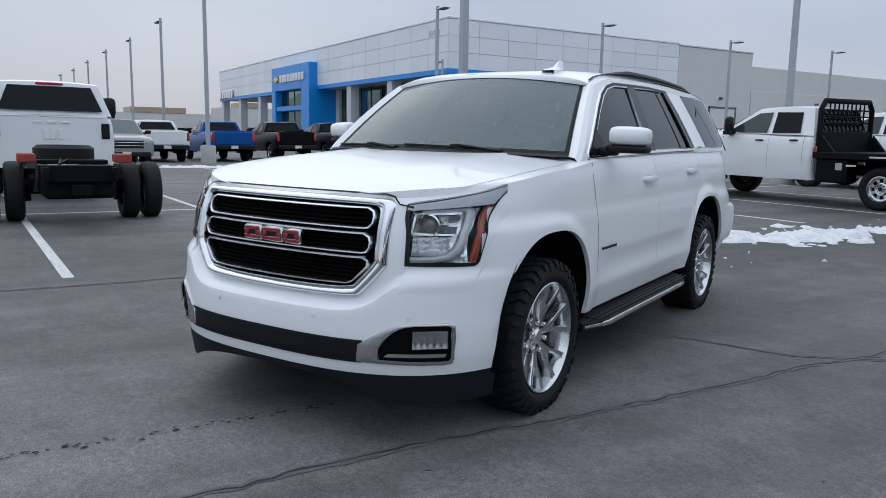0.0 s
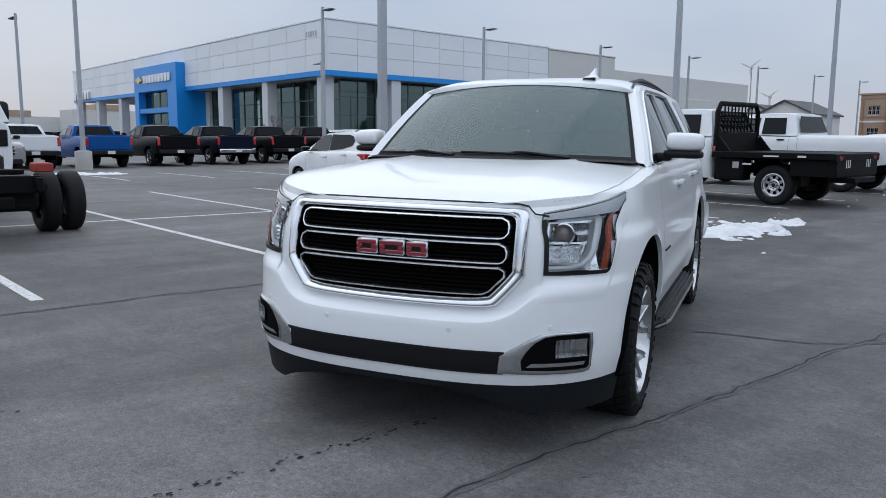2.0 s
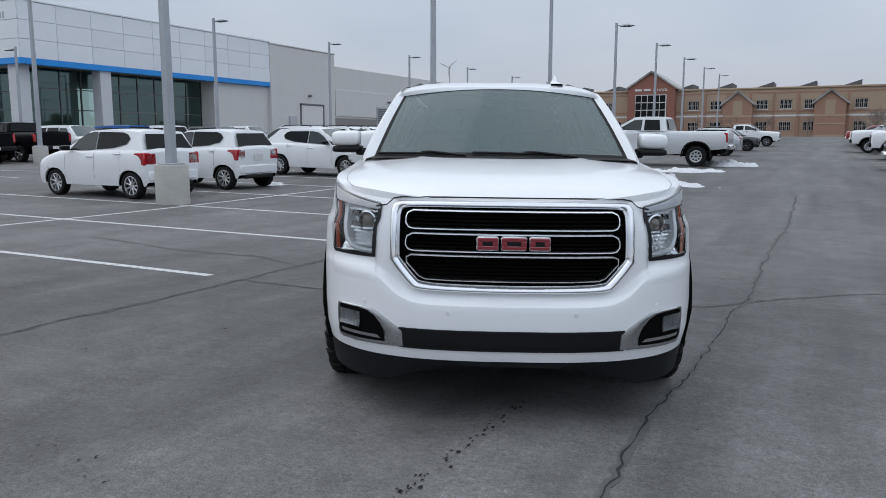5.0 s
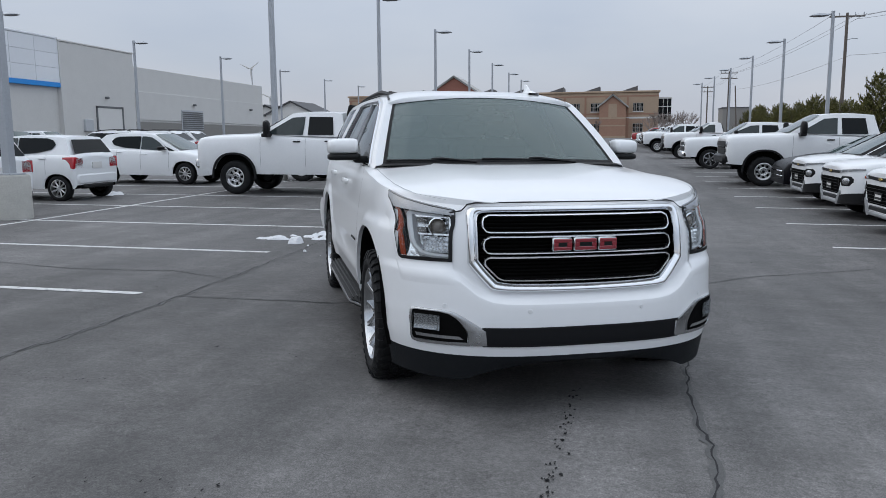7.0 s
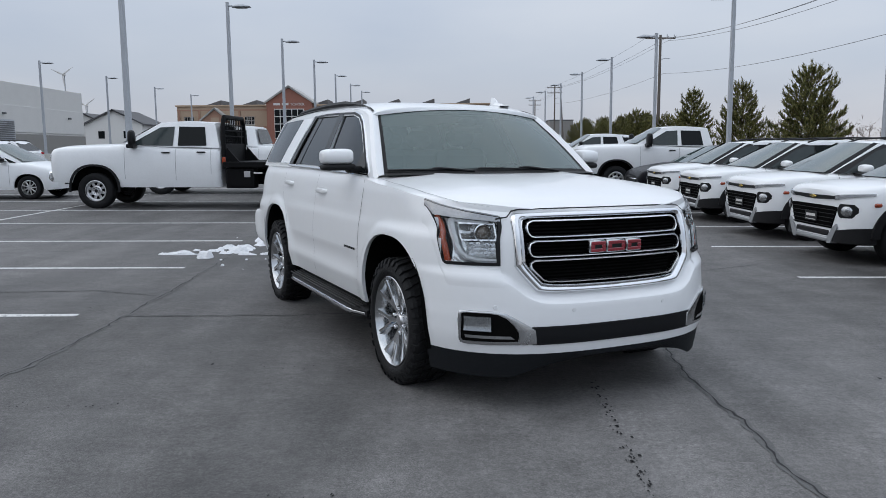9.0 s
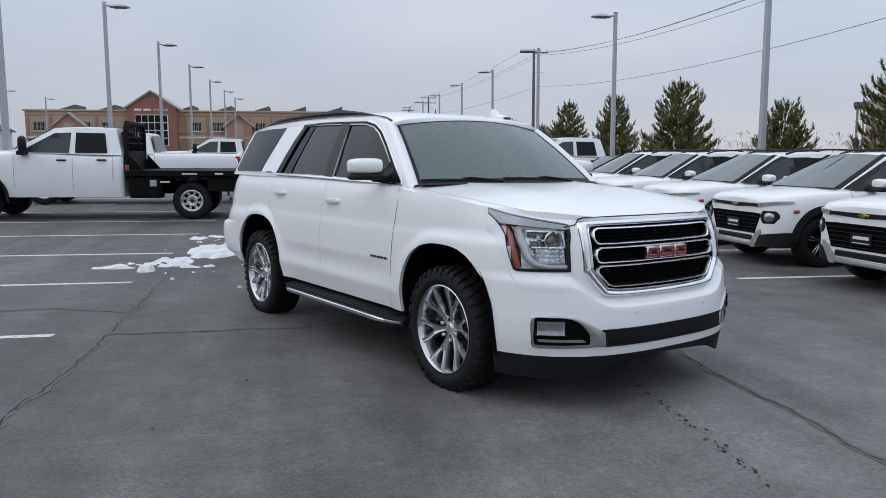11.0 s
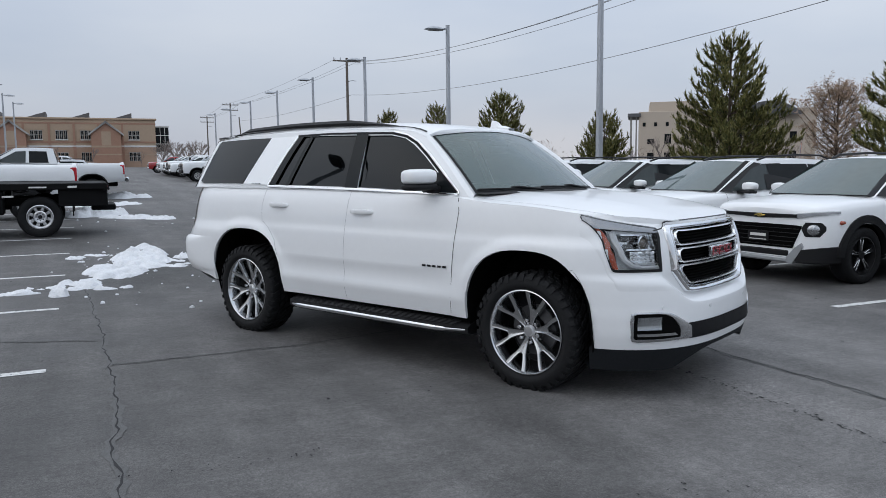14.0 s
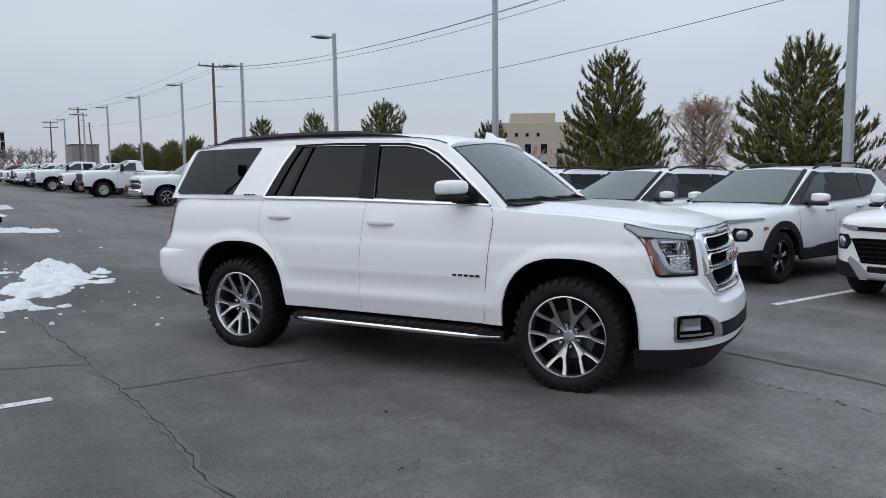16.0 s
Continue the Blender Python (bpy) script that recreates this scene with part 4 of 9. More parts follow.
part("glass_bay_frame", Shape().box(11.7, 14.4, SY + 1.9, SY + 2.05, sz + 3.5, sz + 3.75).box(11.7, 14.4, SY + 1.9, SY + 2.05, sz + 5.25, sz + 5.4).box(11.7, 14.4, SY + 1.9, SY + 2.05, sz + 7.0, sz + 7.15).box(11.7, 14.4, SY + 1.9, SY + 2.05, sz + 8.7, sz + 9.0).box(12.6, 12.7, SY + 1.9, SY + 2.05, sz + 3.7, sz + 8.9).box(13.5, 13.6, SY + 1.9, SY + 2.05, sz + 3.7, sz + 8.9), TRIMW, school)

# ---- tan office across the road ----
office = thing("office_building", "plain tan office with small square windows and flat roofs", "building", kind="structure")
office.matrix_world = pose(99.6, 122.0, 0, 0, 0, -39.5)
part("low_wing", Shape().box(2.2, 36, 0, 22, 0, 12.0, 0.05), OFFICE, office)
part("tall_block", Shape().box(4.4, 14, 2, 22, 0, 14.1, 0.05), OFFICE, office)
part("canopy", Shape().box(0.0, 2.6, -0.6, 12, 11.0, 11.7, 0.03), ROOFDK, office)
part("canopy_post", Shape().box(0.5, 0.9, 0, 0.5, 0, 11.0), STUCCO_D, office)
part("canopy_post", Shape().box(1.6, 1.9, 0, 0.5, 0, 11.0), STUCCO_D, office)
vr = Shape()
vr.grid([[(lerp(22.5, 33.0, i / 12), yy, 10.9 + 2.5 * math.sin(math.pi * (0.12 + 0.88 * i / 12)) ** 0.8) for yy in (-2.0, 16)] for i in range(13)])
vr.grid([[(lerp(22.5, 33.0, i / 12), -2.0, 10.6), (lerp(22.5, 33.0, i / 12), -2.0, 10.9 + 2.5 * math.sin(math.pi * (0.12 + 0.88 * i / 12)) ** 0.8)] for i in range(13)])
part("vaulted_roof", vr, ROOFDK, office, "dark curved metal roof", fix=False)
for i in range(4):
    part("window", Shape().box(3.0 + i * 2.3, 3.6 + i * 2.3, -0.06, 0.05, 9.0, 9.8), GLASSOPQ, office)
for i in range(9):
    part("window", Shape().box(4.0 + i * 3.4, 5.3 + i * 3.4, -0.06, 0.05, 5.4, 7.4 if i % 3 else 6.4), GLASSOPQ, office)
    part("window", Shape().box(4.0 + i * 3.4, 5.3 + i * 3.4, -0.06, 0.05, 2.0, 3.6), GLASSOPQ, office)

# ---- far houses and shops ----
def house(x, y, w, d, h, ridge, wall_mat, yaw=0.0):
    t = thing("house", "far house with pale walls and dark pitched roof", "house", upright(x, y, yaw))
    part("wall", Shape().box(-w / 2, w / 2, -d / 2, d / 2, 0, h).add([(-w / 2, -d / 2, h), (w / 2, -d / 2, h), (0, -d / 2, h + ridge), (-w / 2, d / 2, h), (w / 2, d / 2, h), (0, d / 2, h + ridge)], [(0, 1, 2), (3, 4, 5)]), wall_mat, t)
    rf = Shape()
    for s in (-1, 1):
        rf.add([(s * (w / 2 + 0.5), -d / 2 - 0.5, h - 0.3), (0, -d / 2 - 0.5, h + ridge), (0, d / 2 + 0.5, h + ridge), (s * (w / 2 + 0.5), d / 2 + 0.5, h - 0.3), (s * (w / 2 + 0.5), -d / 2 - 0.5, h), (0, -d / 2 - 0.5, h + ridge + 0.3), (0, d / 2 + 0.5, h + ridge + 0.3), (s * (w / 2 + 0.5), d / 2 + 0.5, h)], [(0, 1, 2, 3), (4, 5, 6, 7), (0, 1, 5, 4), (1, 2, 6, 5), (2, 3, 7, 6), (3, 0, 4, 7)])
    part("roof", rf, ROOFDK, t)
    for i in (-1, 1):
        part("window", Shape().box(i * w * 0.22 - 0.6, i * w * 0.22 + 0.6, -d / 2 - 0.06, -d / 2 + 0.02, h * 0.45, h * 0.45 + 1.4), GLASSOPQ, t)


house(-62.6, 147, 11.0, 12, 5.0, 2.5, TRIMW)
house(-70.5, 152, 10, 12, 4.6, 2.4, STUCCO)
for x, y, w, h in ((-330, 62, 60, 9), (-350, 8, 40, 7), (-310, 95, 26, 11), (-420, 150, 70, 10)):
    t = thing("shop_building", "far low tan shop building with flat roof", "building", upright(x, y))
    part("wall", Shape().box(-8, 8, -w / 2, w / 2, -1, h), STUCCO, t)
    part("parapet", Shape().box(-8.3, 8.3, -w * 0.18, w * 0.18, h, h + 2.2), BRICKT, t)
    part("shop_front", Shape().box(8.0, 8.1, -w * 0.4, w * 0.4, 0.5, 3.2), GLASSOPQ, t)

# ---- lamp posts, utility poles, cables ----
def lamp_post(x, y, arm, tall=7.75, heads=1):
    t = thing("lamp_post", "grey steel lamp post on a round pale concrete base", "lamp post", upright(x, y), "lamp posts")
    part("base", Shape().lathe([(0.0, 0.78), (0.30, 0.78), (0.325, 0.75), (0.33, -0.1)], 20, axis="z"), CONCRETE, t, "round pale concrete base")
    part("base_plate", Shape().box(-0.18, 0.18, -0.18, 0.18, 0.78, 0.81, 0.006), GALV, t)
    s = Shape()
    s.grid([[(a * w, b * w, z) for a, b in ((-1, -0.8), (-0.8, -1), (0.8, -1), (1, -0.8), (1, 0.8), (0.8, 1), (-0.8, 1), (-1, 0.8), (-1, -0.8))] for w, z in ((0.085, 0.81), (0.065, tall))])
    part("pole", s, GALV, t)
    part("pole_cap", Shape().box(-0.07, 0.07, -0.07, 0.07, tall, tall + 0.03, 0.01), GALV, t)
    for h in range(heads):
        a = radians(arm + 180 * h)
        m = pose(0, 0, 0, 0, 0, math.degrees(a))
        part("arm", Shape().box(0.0, 0.32, -0.03, 0.03, tall - 0.16, tall - 0.09, 0.01).move(m), GALV, t)
        hd = Shape()
        ends = (0, 0.06, 0.25, 0.6, 0.9, 1.0)
        side = [0.21 * (1 - 0.30 * abs(2 * u - 1) ** 4) for u in ends]
        hd.grid([[(0.22 + u * 0.80, v * sd_, tall - 0.17 + 0.13 * (1 - v * v) ** 0.7 * (1 - 0.75 * abs(2 * u - 0.9) ** 3)) for v in (-1, -0.9, -0.6, 0, 0.6, 0.9, 1)] for u, sd_ in zip(ends, side)])
        hd.grid([[(0.22 + u * 0.80, v * sd_, tall - 0.175 - 0.03 * (1 - v**4)) for v in (-1, -0.6, 0, 0.6, 1)] for u, sd_ in zip(ends, side)])
        lamp = part("lamp_head", hd.move(m), GALV, t)
        part("diffuser", Shape().box(0.36, 0.86, -0.13, 0.13, tall - 0.222, tall - 0.198, 0.005).move(m), FRAMEAL, lamp)
    return t


for x, y in ((-9.28, -5.8), (-9.28, 5.6), (-9.27, 16.76), (-9.26, 28.2), (-9.3, 40.0), (-9.33, 51.7), (-9.4, 63.8), (-9.4, 75.5), (-9.4, 87.0)):
    lamp_post(x, y, 0, 7.6)
for x, y in ((11.3, 2.22), (11.3, 13.0), (11.3, 23.5), (11.4, 34.3), (11.6, 45.6), (11.65, 56.6), (11.8, 68.5), (11.8, 79.5), (11.8, 90.5)):
    lamp_post(x, y, 180, 7.15)
for x, y in ((-29.1, 5.42), (-29.6, 17.2), (-29.3, 28.2), (-30.3, 40.8), (-30.1, 52.2), (-31.0, 65.8), (-31.8, 80.0), (-32.0, 93.0)):
    lamp_post(x, y, 0, 7.72)
for x, y in ((-45.0, 6.9), (-56.6, 7.1), (-67.0, 6.9), (-79.0, 6.9), (-91.0, 6.9), (-101.0, 6.5), (-41.5, -8.5), (-75, -3.0), (-120, 4)):
    lamp_post(x, y, 180, 8.15)
lamp_post(-46.5, 27.9, 180, 7.0)


def utility_pole(x, y, tall, arms=1):
    t = thing("utility_pole", "weathered timber utility pole with crossarm and insulators", "utility pole", upright(x, y), "utility poles")
    part("pole", Shape().tube([(0, 0, -0.3), (0, 0, tall * 0.5), (0, 0, tall)], 0.17, 10, 0.11), WOODPOLE, t)
    for k in range(arms):
        z = tall - 0.35 - 0.9 * k
        part("crossarm", Shape().box(-1.35, 1.35, -0.06, 0.06, z, z + 0.13, 0.01), WOODPOLE, t)
        for i in (-1.25, -0.6, 0.6, 1.25):
            part("insulator", Shape().lathe([(0.0, 0.26), (0.035, 0.25), (0.05, 0.18), (0.03, 0.15), (0.055, 0.10), (0.03, 0.06), (0.03, 0.0)], 8, (i, 0, z + 0.13), "z"), GALV, t)
    part("bracket", Shape().tube([(0, 0, tall - 2.2), (0.5, 0, tall - 2.05), (0.9, 0, tall - 2.1)], 0.03, 6), GALV, t)
    return t


upoles = [(20.0, 63.8, 11.1), (20.6, 131.5, 11.3), (20.6, 160.0, 10.5), (20.6, 24.0, 12.4), (20.6, -18.0, 12.4)]
for x, y, h in upoles:
    if y > 30:
        utility_pole(x, y, h, 2 if y > 100 else 1)


def cable(x, z0, y0, z1, y1, sag, name="power_cable"):
    pts = [(x, lerp(y0, y1, i / 24), lerp(z0, z1, i / 24) - sag * 4 * (i / 24) * (1 - i / 24)) for i in range(25)]
    tagged(part(name, Shape().tube(pts, 0.014, 5, caps=False), WIRE), "thin dark overhead power cable between timber poles", "cable", "overhead cables")


for dx, dz in ((-0.35, 0.0), (0.05, 0.10), (0.45, -0.12)):
    cable(20.3 + dx, 11.2 + dz, 63.8, 11.2 + dz, -8, 2.15)
for dx in (-1.25, 0.6, 1.25):
    cable(20.2 + dx, 11.0 + height(20, 63.8), 63.8, 11.0 + height(20, 131.5), 131.5, 0.6)
    cable(20.6 + dx, 11.0 + height(20, 131.5), 131.5, 10.3 + height(20, 160), 160, 0.3)
cable(20.4, 8.2, 63.8, 8.2, -6, 1.70)
cable(20.4, 8.2, 63.8, 8.2 + height(20, 131.5), 131.5, 0.6)
stub = thing("leaning_pole", "bare dark timber pole leaning a little", "pole", upright(20.3, 119.0) @ pose(0, 0, 0, 0, -3.5, 0))
part("pole", Shape().tube([(0, 0, -0.3), (0, 0, 4.0), (0, 0, 8.3)], 0.13, 8, 0.09), WOODPOLE, stub)
pump = thing("utility_shed", "plain grey flat-roofed block beyond the lot", "building", upright(24.6, 152.0))
part("wall", Shape().box(-2.4, 2.4, -3, 3, -0.5, 5.6, 0.04), STUCCO_D, pump)
part("roof", Shape().box(-2.5, 2.5, -3.1, 3.1, 5.6, 5.8, 0.03), ROOFDK, pump)


def wind_turbine(x, y, hub):
    """A small three-bladed turbine on a slim mast, at rest."""
    t = thing("wind_turbine", "small pale wind turbine on a slim mast behind the workshop", "wind turbine", upright(x, y), "wind turbines")
    z = hub - height(x, y)
    part("mast", Shape().tube([(0, 0, -0.5), (0, 0, z * 0.5), (0, 0, z)], 0.26, 8, 0.14), GALV, t)
    part("nacelle", Shape().box(-0.30, 0.30, -1.0, 0.5, z - 0.30, z + 0.30, 0.12), TRIMW, t)
    for k in range(3):
        a = radians(35 + 120 * k)
        d = Vector((math.cos(a), 0, math.sin(a)))
        q = Vector((-d.z, 0, d.x))
        c = Vector((0, -1.05, z))
        part("blade", Shape().grid([[c + d * r - q * w, c + d * r + Vector((0, -0.08, 0)), c + d * r + q * w, c + d * r + Vector((0, 0.08, 0)), c + d * r - q * w] for r, w in ((0.2, 0.12), (0.9, 0.30), (2.2, 0.20), (3.8, 0.06))]), TRIMW, t)


wind_turbine(-116.0, 233.0, 25.6)
wind_turbine(-117.0, 249.0, 17.2)
sign = thing("warning_sign", "red diamond road sign on a thin grey post", "road sign", upright(36.9, 27.2, 40))
part("post", Shape().tube([(0, 0, -0.2), (0, 0, 2.5)], 0.03, 8), GALV, sign)
part("plate", Shape().add([(x * 0.46, yy, 2.15 + z * 0.46) for yy in (-0.05, -0.035) for x, z in ((1, 0), (0, 1), (-1, 0), (0, -1))], [(0, 1, 2, 3), (7, 6, 5, 4), (0, 1, 5, 4), (1, 2, 6, 5), (2, 3, 7, 6), (3, 0, 4, 7)]), SIGNRED, sign, "bright red diamond plate")

# ---- trees ----
def pine(x, y, tall, wide_, seed, yaw=0.0):
    """A young pine: whorls of rising limbs, each ending in brushes of needles."""
    rnd = random.Random(seed)
    t = thing("pine_tree", "young dark green pine with upright needle brushes", "tree", upright(x, y, yaw, -0.05), "pine trees")
    tr = Shape().tube([(0, 0, 0), (0.03, 0.02, tall * 0.5), (0, 0, tall * 0.97)], 0.035 * tall * 0.5, 8, 0.015)
    lf = Shape()

    def brush(p, d, ln, n):
        d = d.normalized()
        a = d.orthogonal().normalized()
        b = d.cross(a)
        for k in range(n):
            f = rnd.random()
            w = rnd.uniform(0, 2 * math.pi)
            q = p + d * (ln * f)
            side = (a * math.cos(w) + b * math.sin(w))
            tip = q + (d * rnd.uniform(0.55, 1.0) + side * rnd.uniform(0.35, 0.75)) * rnd.uniform(0.13, 0.22)
            m = d.cross(side) * 0.021
            lf.add([q + m, q - m, tip], [(0, 1, 2)])

    levels = int(tall / 0.30)
    for i in range(levels):
        f = (i + 0.5) / levels
        z = tall * (0.08 + 0.88 * f)
        rad = wide_ * (min(1.0, 0.55 + f * 2.2) if f < 0.2 else 1.0) * (1 - f) ** 0.62 + 0.12
        nb = 11 if f < 0.6 else 7
        ph = rnd.uniform(0, 6.28)
        for k in range(nb):
            ang = ph + 2 * math.pi * k / nb + rnd.uniform(-0.35, 0.35)
            r = rad * rnd.uniform(0.62, 1.12)
            up = rnd.uniform(0.15, 0.45) + 0.5 * f
            d = Vector((math.cos(ang), math.sin(ang), 0))
            pts = [Vector((0, 0, z)), Vector((0, 0, z)) + d * r * 0.5 + Vector((0, 0, r * up * 0.25)), Vector((0, 0, z)) + d * r + Vector((0, 0, r * up * 0.75))]
            tr.tube(pts, 0.018, 4, 0.006, caps=False)
            nt = max(2, int(r / 0.13))
            for q in range(nt):
                u = 0.30 + 0.70 * (q + rnd.random()) / nt
                base = pts[0].lerp(pts[1], u * 2) if u < 0.5 else pts[1].lerp(pts[2], u * 2 - 1)
                sd = Vector((-d.y, d.x, 0)) * rnd.uniform(-1, 1)
                brush(base + sd * 0.12 * (1 - f), d * 0.45 + sd * 0.5 + Vector((0, 0, rnd.uniform(0.55, 1.1))), rnd.uniform(0.20, 0.36), 22)
            brush(pts[2], d * 0.3 + Vector((0, 0, 1)), 0.34, 20)
    for k in range(4):
        brush(Vector((0, 0, tall * (0.86 + 0.045 * k))), Vector((rnd.uniform(-0.25, 0.25), rnd.uniform(-0.25, 0.25), 1)), 0.40, 26)
    part("trunk", tr, BARK, t, fix=False)
    part("crown", lf, PINE, t, "dense dark needles", flat=True, fix=False)
    return t


pines = [(15.9, 12.4, 5.35, 2.05, 1), (16.6, 6.1, 5.0, 2.1, 2), (17.4, 29.7, 5.0, 2.0, 3), (17.7, 38.6, 4.95, 1.5, 4), (17.6, 46.9, 5.05, 1.6, 5), (16.3, 19.4, 3.3, 1.2, 6), (16.8, 1.0, 4.9, 1.7, 7)]
made = {}
for x, y, tall, w, seed in pines:
    made[seed] = pine(x, y, tall, w, seed)
rnd = random.Random(77)
for i, y in enumerate((50.5, 54.5, 58.0, 62.5, 66.0, 70.0, 73.5, 77.0, 82.0, 86.0, -5.5)):
    copy_thing(made[(1, 3, 5)[i % 3]], upright(17.6 + rnd.uniform(-0.7, 1.2), y + 1.5, rnd.uniform(0, 360), -0.2) @ Matrix.Scale(rnd.uniform(0.68, 0.88), 4))


def broadleaf(x, y, tall, seed, leaf_mat, n_leaf, name, label, spread=0.55, trunk=0.3, bark=BARK):
    """A branching tree with sparse clinging leaves."""
    rnd = random.Random(seed)
    t = thing(name, label, "tree", upright(x, y, 0, -0.05))
    tr, tips = Shape(), []

    def grow(p, d, ln, r, depth):
        q = p + d * ln
        tr.tube([p, p.lerp(q, 0.5) + Vector((rnd.uniform(-1, 1), rnd.uniform(-1, 1), 0)) * ln * 0.06, q], r, 5, r * 0.6, caps=False)
        tips.append((p.lerp(q, 0.6), depth))
        if depth == 0:
            tips.append((q, 0))
            return
        for k in range(3 if depth > 1 else 4):
            a = rnd.uniform(0, 6.28)
            side = Vector((math.cos(a), math.sin(a), 0))
            nd = (d + side * rnd.uniform(spread * 0.6, spread * 1.3) + Vector((0, 0, 0.15))).normalized()
            grow(q if k else p.lerp(q, 0.75), nd, ln * rnd.uniform(0.58, 0.78), r * 0.6, depth - 1)

    grow(Vector((0, 0, 0)), Vector((0, 0, 1)), tall * trunk, tall * 0.016, 4)
    part("trunk", tr, bark, t, fix=False)
    if n_leaf:
        lf = Shape()
        outer = [p for p, dp in tips if dp <= 1]
        for k in range(n_leaf):
            p = rnd.choice(outer) + Vector((rnd.gauss(0, 0.22), rnd.gauss(0, 0.22), rnd.gauss(0, 0.2)))
            a = Vector((rnd.uniform(-1, 1), rnd.uniform(-1, 1), rnd.uniform(-1, 1))).normalized()
            b = a.orthogonal().normalized()
            s = rnd.uniform(0.025, 0.045)
            lf.add([p, p + a * s + b * s * 0.6, p + a * s * 2, p + a * s - b * s * 0.6], [(0, 1, 2, 3)])
        part("crown", lf, leaf_mat, t, "sparse dry brown leaves", flat=True, fix=False)
    return t


def leafy(x, y, tall, wide_, seed):
    """A small egg-shaped street tree: upswept limbs full of twigs and clinging leaves."""
    r2 = random.Random(seed)
    t = thing("deciduous_tree", "small egg-shaped tree with clinging dry brown leaves", "tree", upright(x, y, 0, -0.05))
    tr, lf = Shape(), Shape()
    tr.tube([(0, 0, 0), (0.02, 0.01, tall * 0.5), (0, 0, tall * 0.95)], 0.07, 7, 0.012)
    for k in range(64):
        f = (k + 0.5) / 64
        z = tall * (0.20 + 0.62 * f)
        a = k * 2.4 + r2.uniform(-0.3, 0.3)
        ln = wide_ * math.sin(math.pi * (0.16 + 0.78 * f)) ** 0.8 * r2.uniform(0.75, 1.1)
        d = Vector((math.cos(a), math.sin(a), 0))
        p0 = Vector((0, 0, z))
        p2 = p0 + d * ln + Vector((0, 0, ln * r2.uniform(0.75, 1.15)))
        p1 = p0.lerp(p2, 0.5) + Vector((0, 0, -ln * 0.10))
        tr.tube([p0, p1, p2], 0.018, 4, 0.005, caps=False)
        for q in range(9):
            u = r2.uniform(0.25, 1.0)
            b0 = p0.lerp(p1, u * 2) if u < 0.5 else p1.lerp(p2, u * 2 - 1)
            tw_ = Vector((r2.uniform(-1, 1), r2.uniform(-1, 1), r2.uniform(0.1, 1.1))).normalized() * r2.uniform(0.18, 0.42)
            tr.tube([b0, b0 + tw_], 0.005, 3, 0.002, caps=False)
            for m in range(30):
                p = b0 + tw_ * r2.uniform(0.2, 1.1) + Vector((r2.gauss(0, 0.05), r2.gauss(0, 0.05), r2.gauss(0, 0.05)))
                e = Vector((r2.uniform(-1, 1), r2.uniform(-1, 1), r2.uniform(-1, 1))).normalized()
                g = e.orthogonal().normalized()
                s = r2.uniform(0.020, 0.042)
                lf.add([p, p + e * s + g * s * 0.6, p + e * s * 2, p + e * s - g * s * 0.6], [(0, 1, 2, 3)])
    part("trunk", tr, BARK, t, fix=False)
    part("crown", lf, DRYLEAF, t, "dry brown leaves still clinging", flat=True, fix=False)
    return t


leafy(20.0, 11.7, 4.55, 1.35, 3)
for i, (x, y, k) in enumerate(((17.6, 92.0, 0.80), (19.2, 95.5, 0.92), (20.6, 91.0, 0.86), (22.2, 96.5, 0.98), (23.4, 91.5, 0.90), (25.0, 95.0, 1.02), (26.6, 92.5, 1.0), (28.4, 96.0, 1.04))):
    copy_thing(made[(3, 5, 1, 4)[i % 4]], upright(x, y, 77 * i, -0.2) @ Matrix.Diagonal((1.25 * k, 1.25 * k, k, 1)))
bare = broadleaf(24.0, 47.0, 4.6, 9, TWIG, 0, "bare_tree", "leafless grey-brown winter tree", 0.6, 0.26, TWIG)
bare3 = broadleaf(-40.0, 20.05, 4.3, 21, TWIG, 0, "bare_tree", "leafless young tree before the showroom glass", 0.6, 0.24, TWIG)
bare2 = broadleaf(30.0, 60.0, 5.2, 15, TWIG, 0, "bare_tree", "leafless grey-brown winter tree", 0.55, 0.28, TWIG)
for i in range(12):
    copy_thing((bare, bare2)[i % 2], upright(6.6 + 0.55 * i, 103 + 5.5 * (i % 3), 61 * i, -0.1) @ Matrix.Diagonal((1.3, 1.3, 1.12, 1)))
for i in range(34):
    xx, yy = (rnd.uniform(34, 60), rnd.uniform(40, 95)) if i < 14 else ((rnd.uniform(10, 34), rnd.uniform(118, 150)) if i < 26 else (rnd.uniform(-22, 8), rnd.uniform(140, 154)))
    copy_thing((bare, bare2)[i % 2], upright(xx, yy, rnd.uniform(0, 360), -0.1))


def far_scrub(x0, x1, y0, y1, n, tall, seed, mat, name, label):
    """A far belt of winter brush, many small twiggy clumps."""
    r2 = random.Random(seed)
    s = Shape()
    for k in range(n):
        x, y = r2.uniform(x0, x1), r2.uniform(y0, y1)
        h = tall * r2.uniform(0.4, 1.1)
        z = height(x, y)
        for q in range(54):
            a = Vector((x + r2.gauss(0, h * 0.28), y + r2.gauss(0, h * 0.28), z + h * r2.random() ** 0.8))
            d = Vector((r2.uniform(-1, 1), r2.uniform(-1, 1), r2.uniform(0, 1.4))) * h * 0.075
            w = Vector((r2.uniform(-1, 1), r2.uniform(-1, 1), r2.uniform(-0.5, 0.5))) * h * 0.012
            s.add([a, a + d + w, a + d * 1.6, a + d - w], [(0, 1, 2, 3)])
    tagged(part(name, s, mat, flat=True, fix=False), label, "shrubs", kind="stuff")


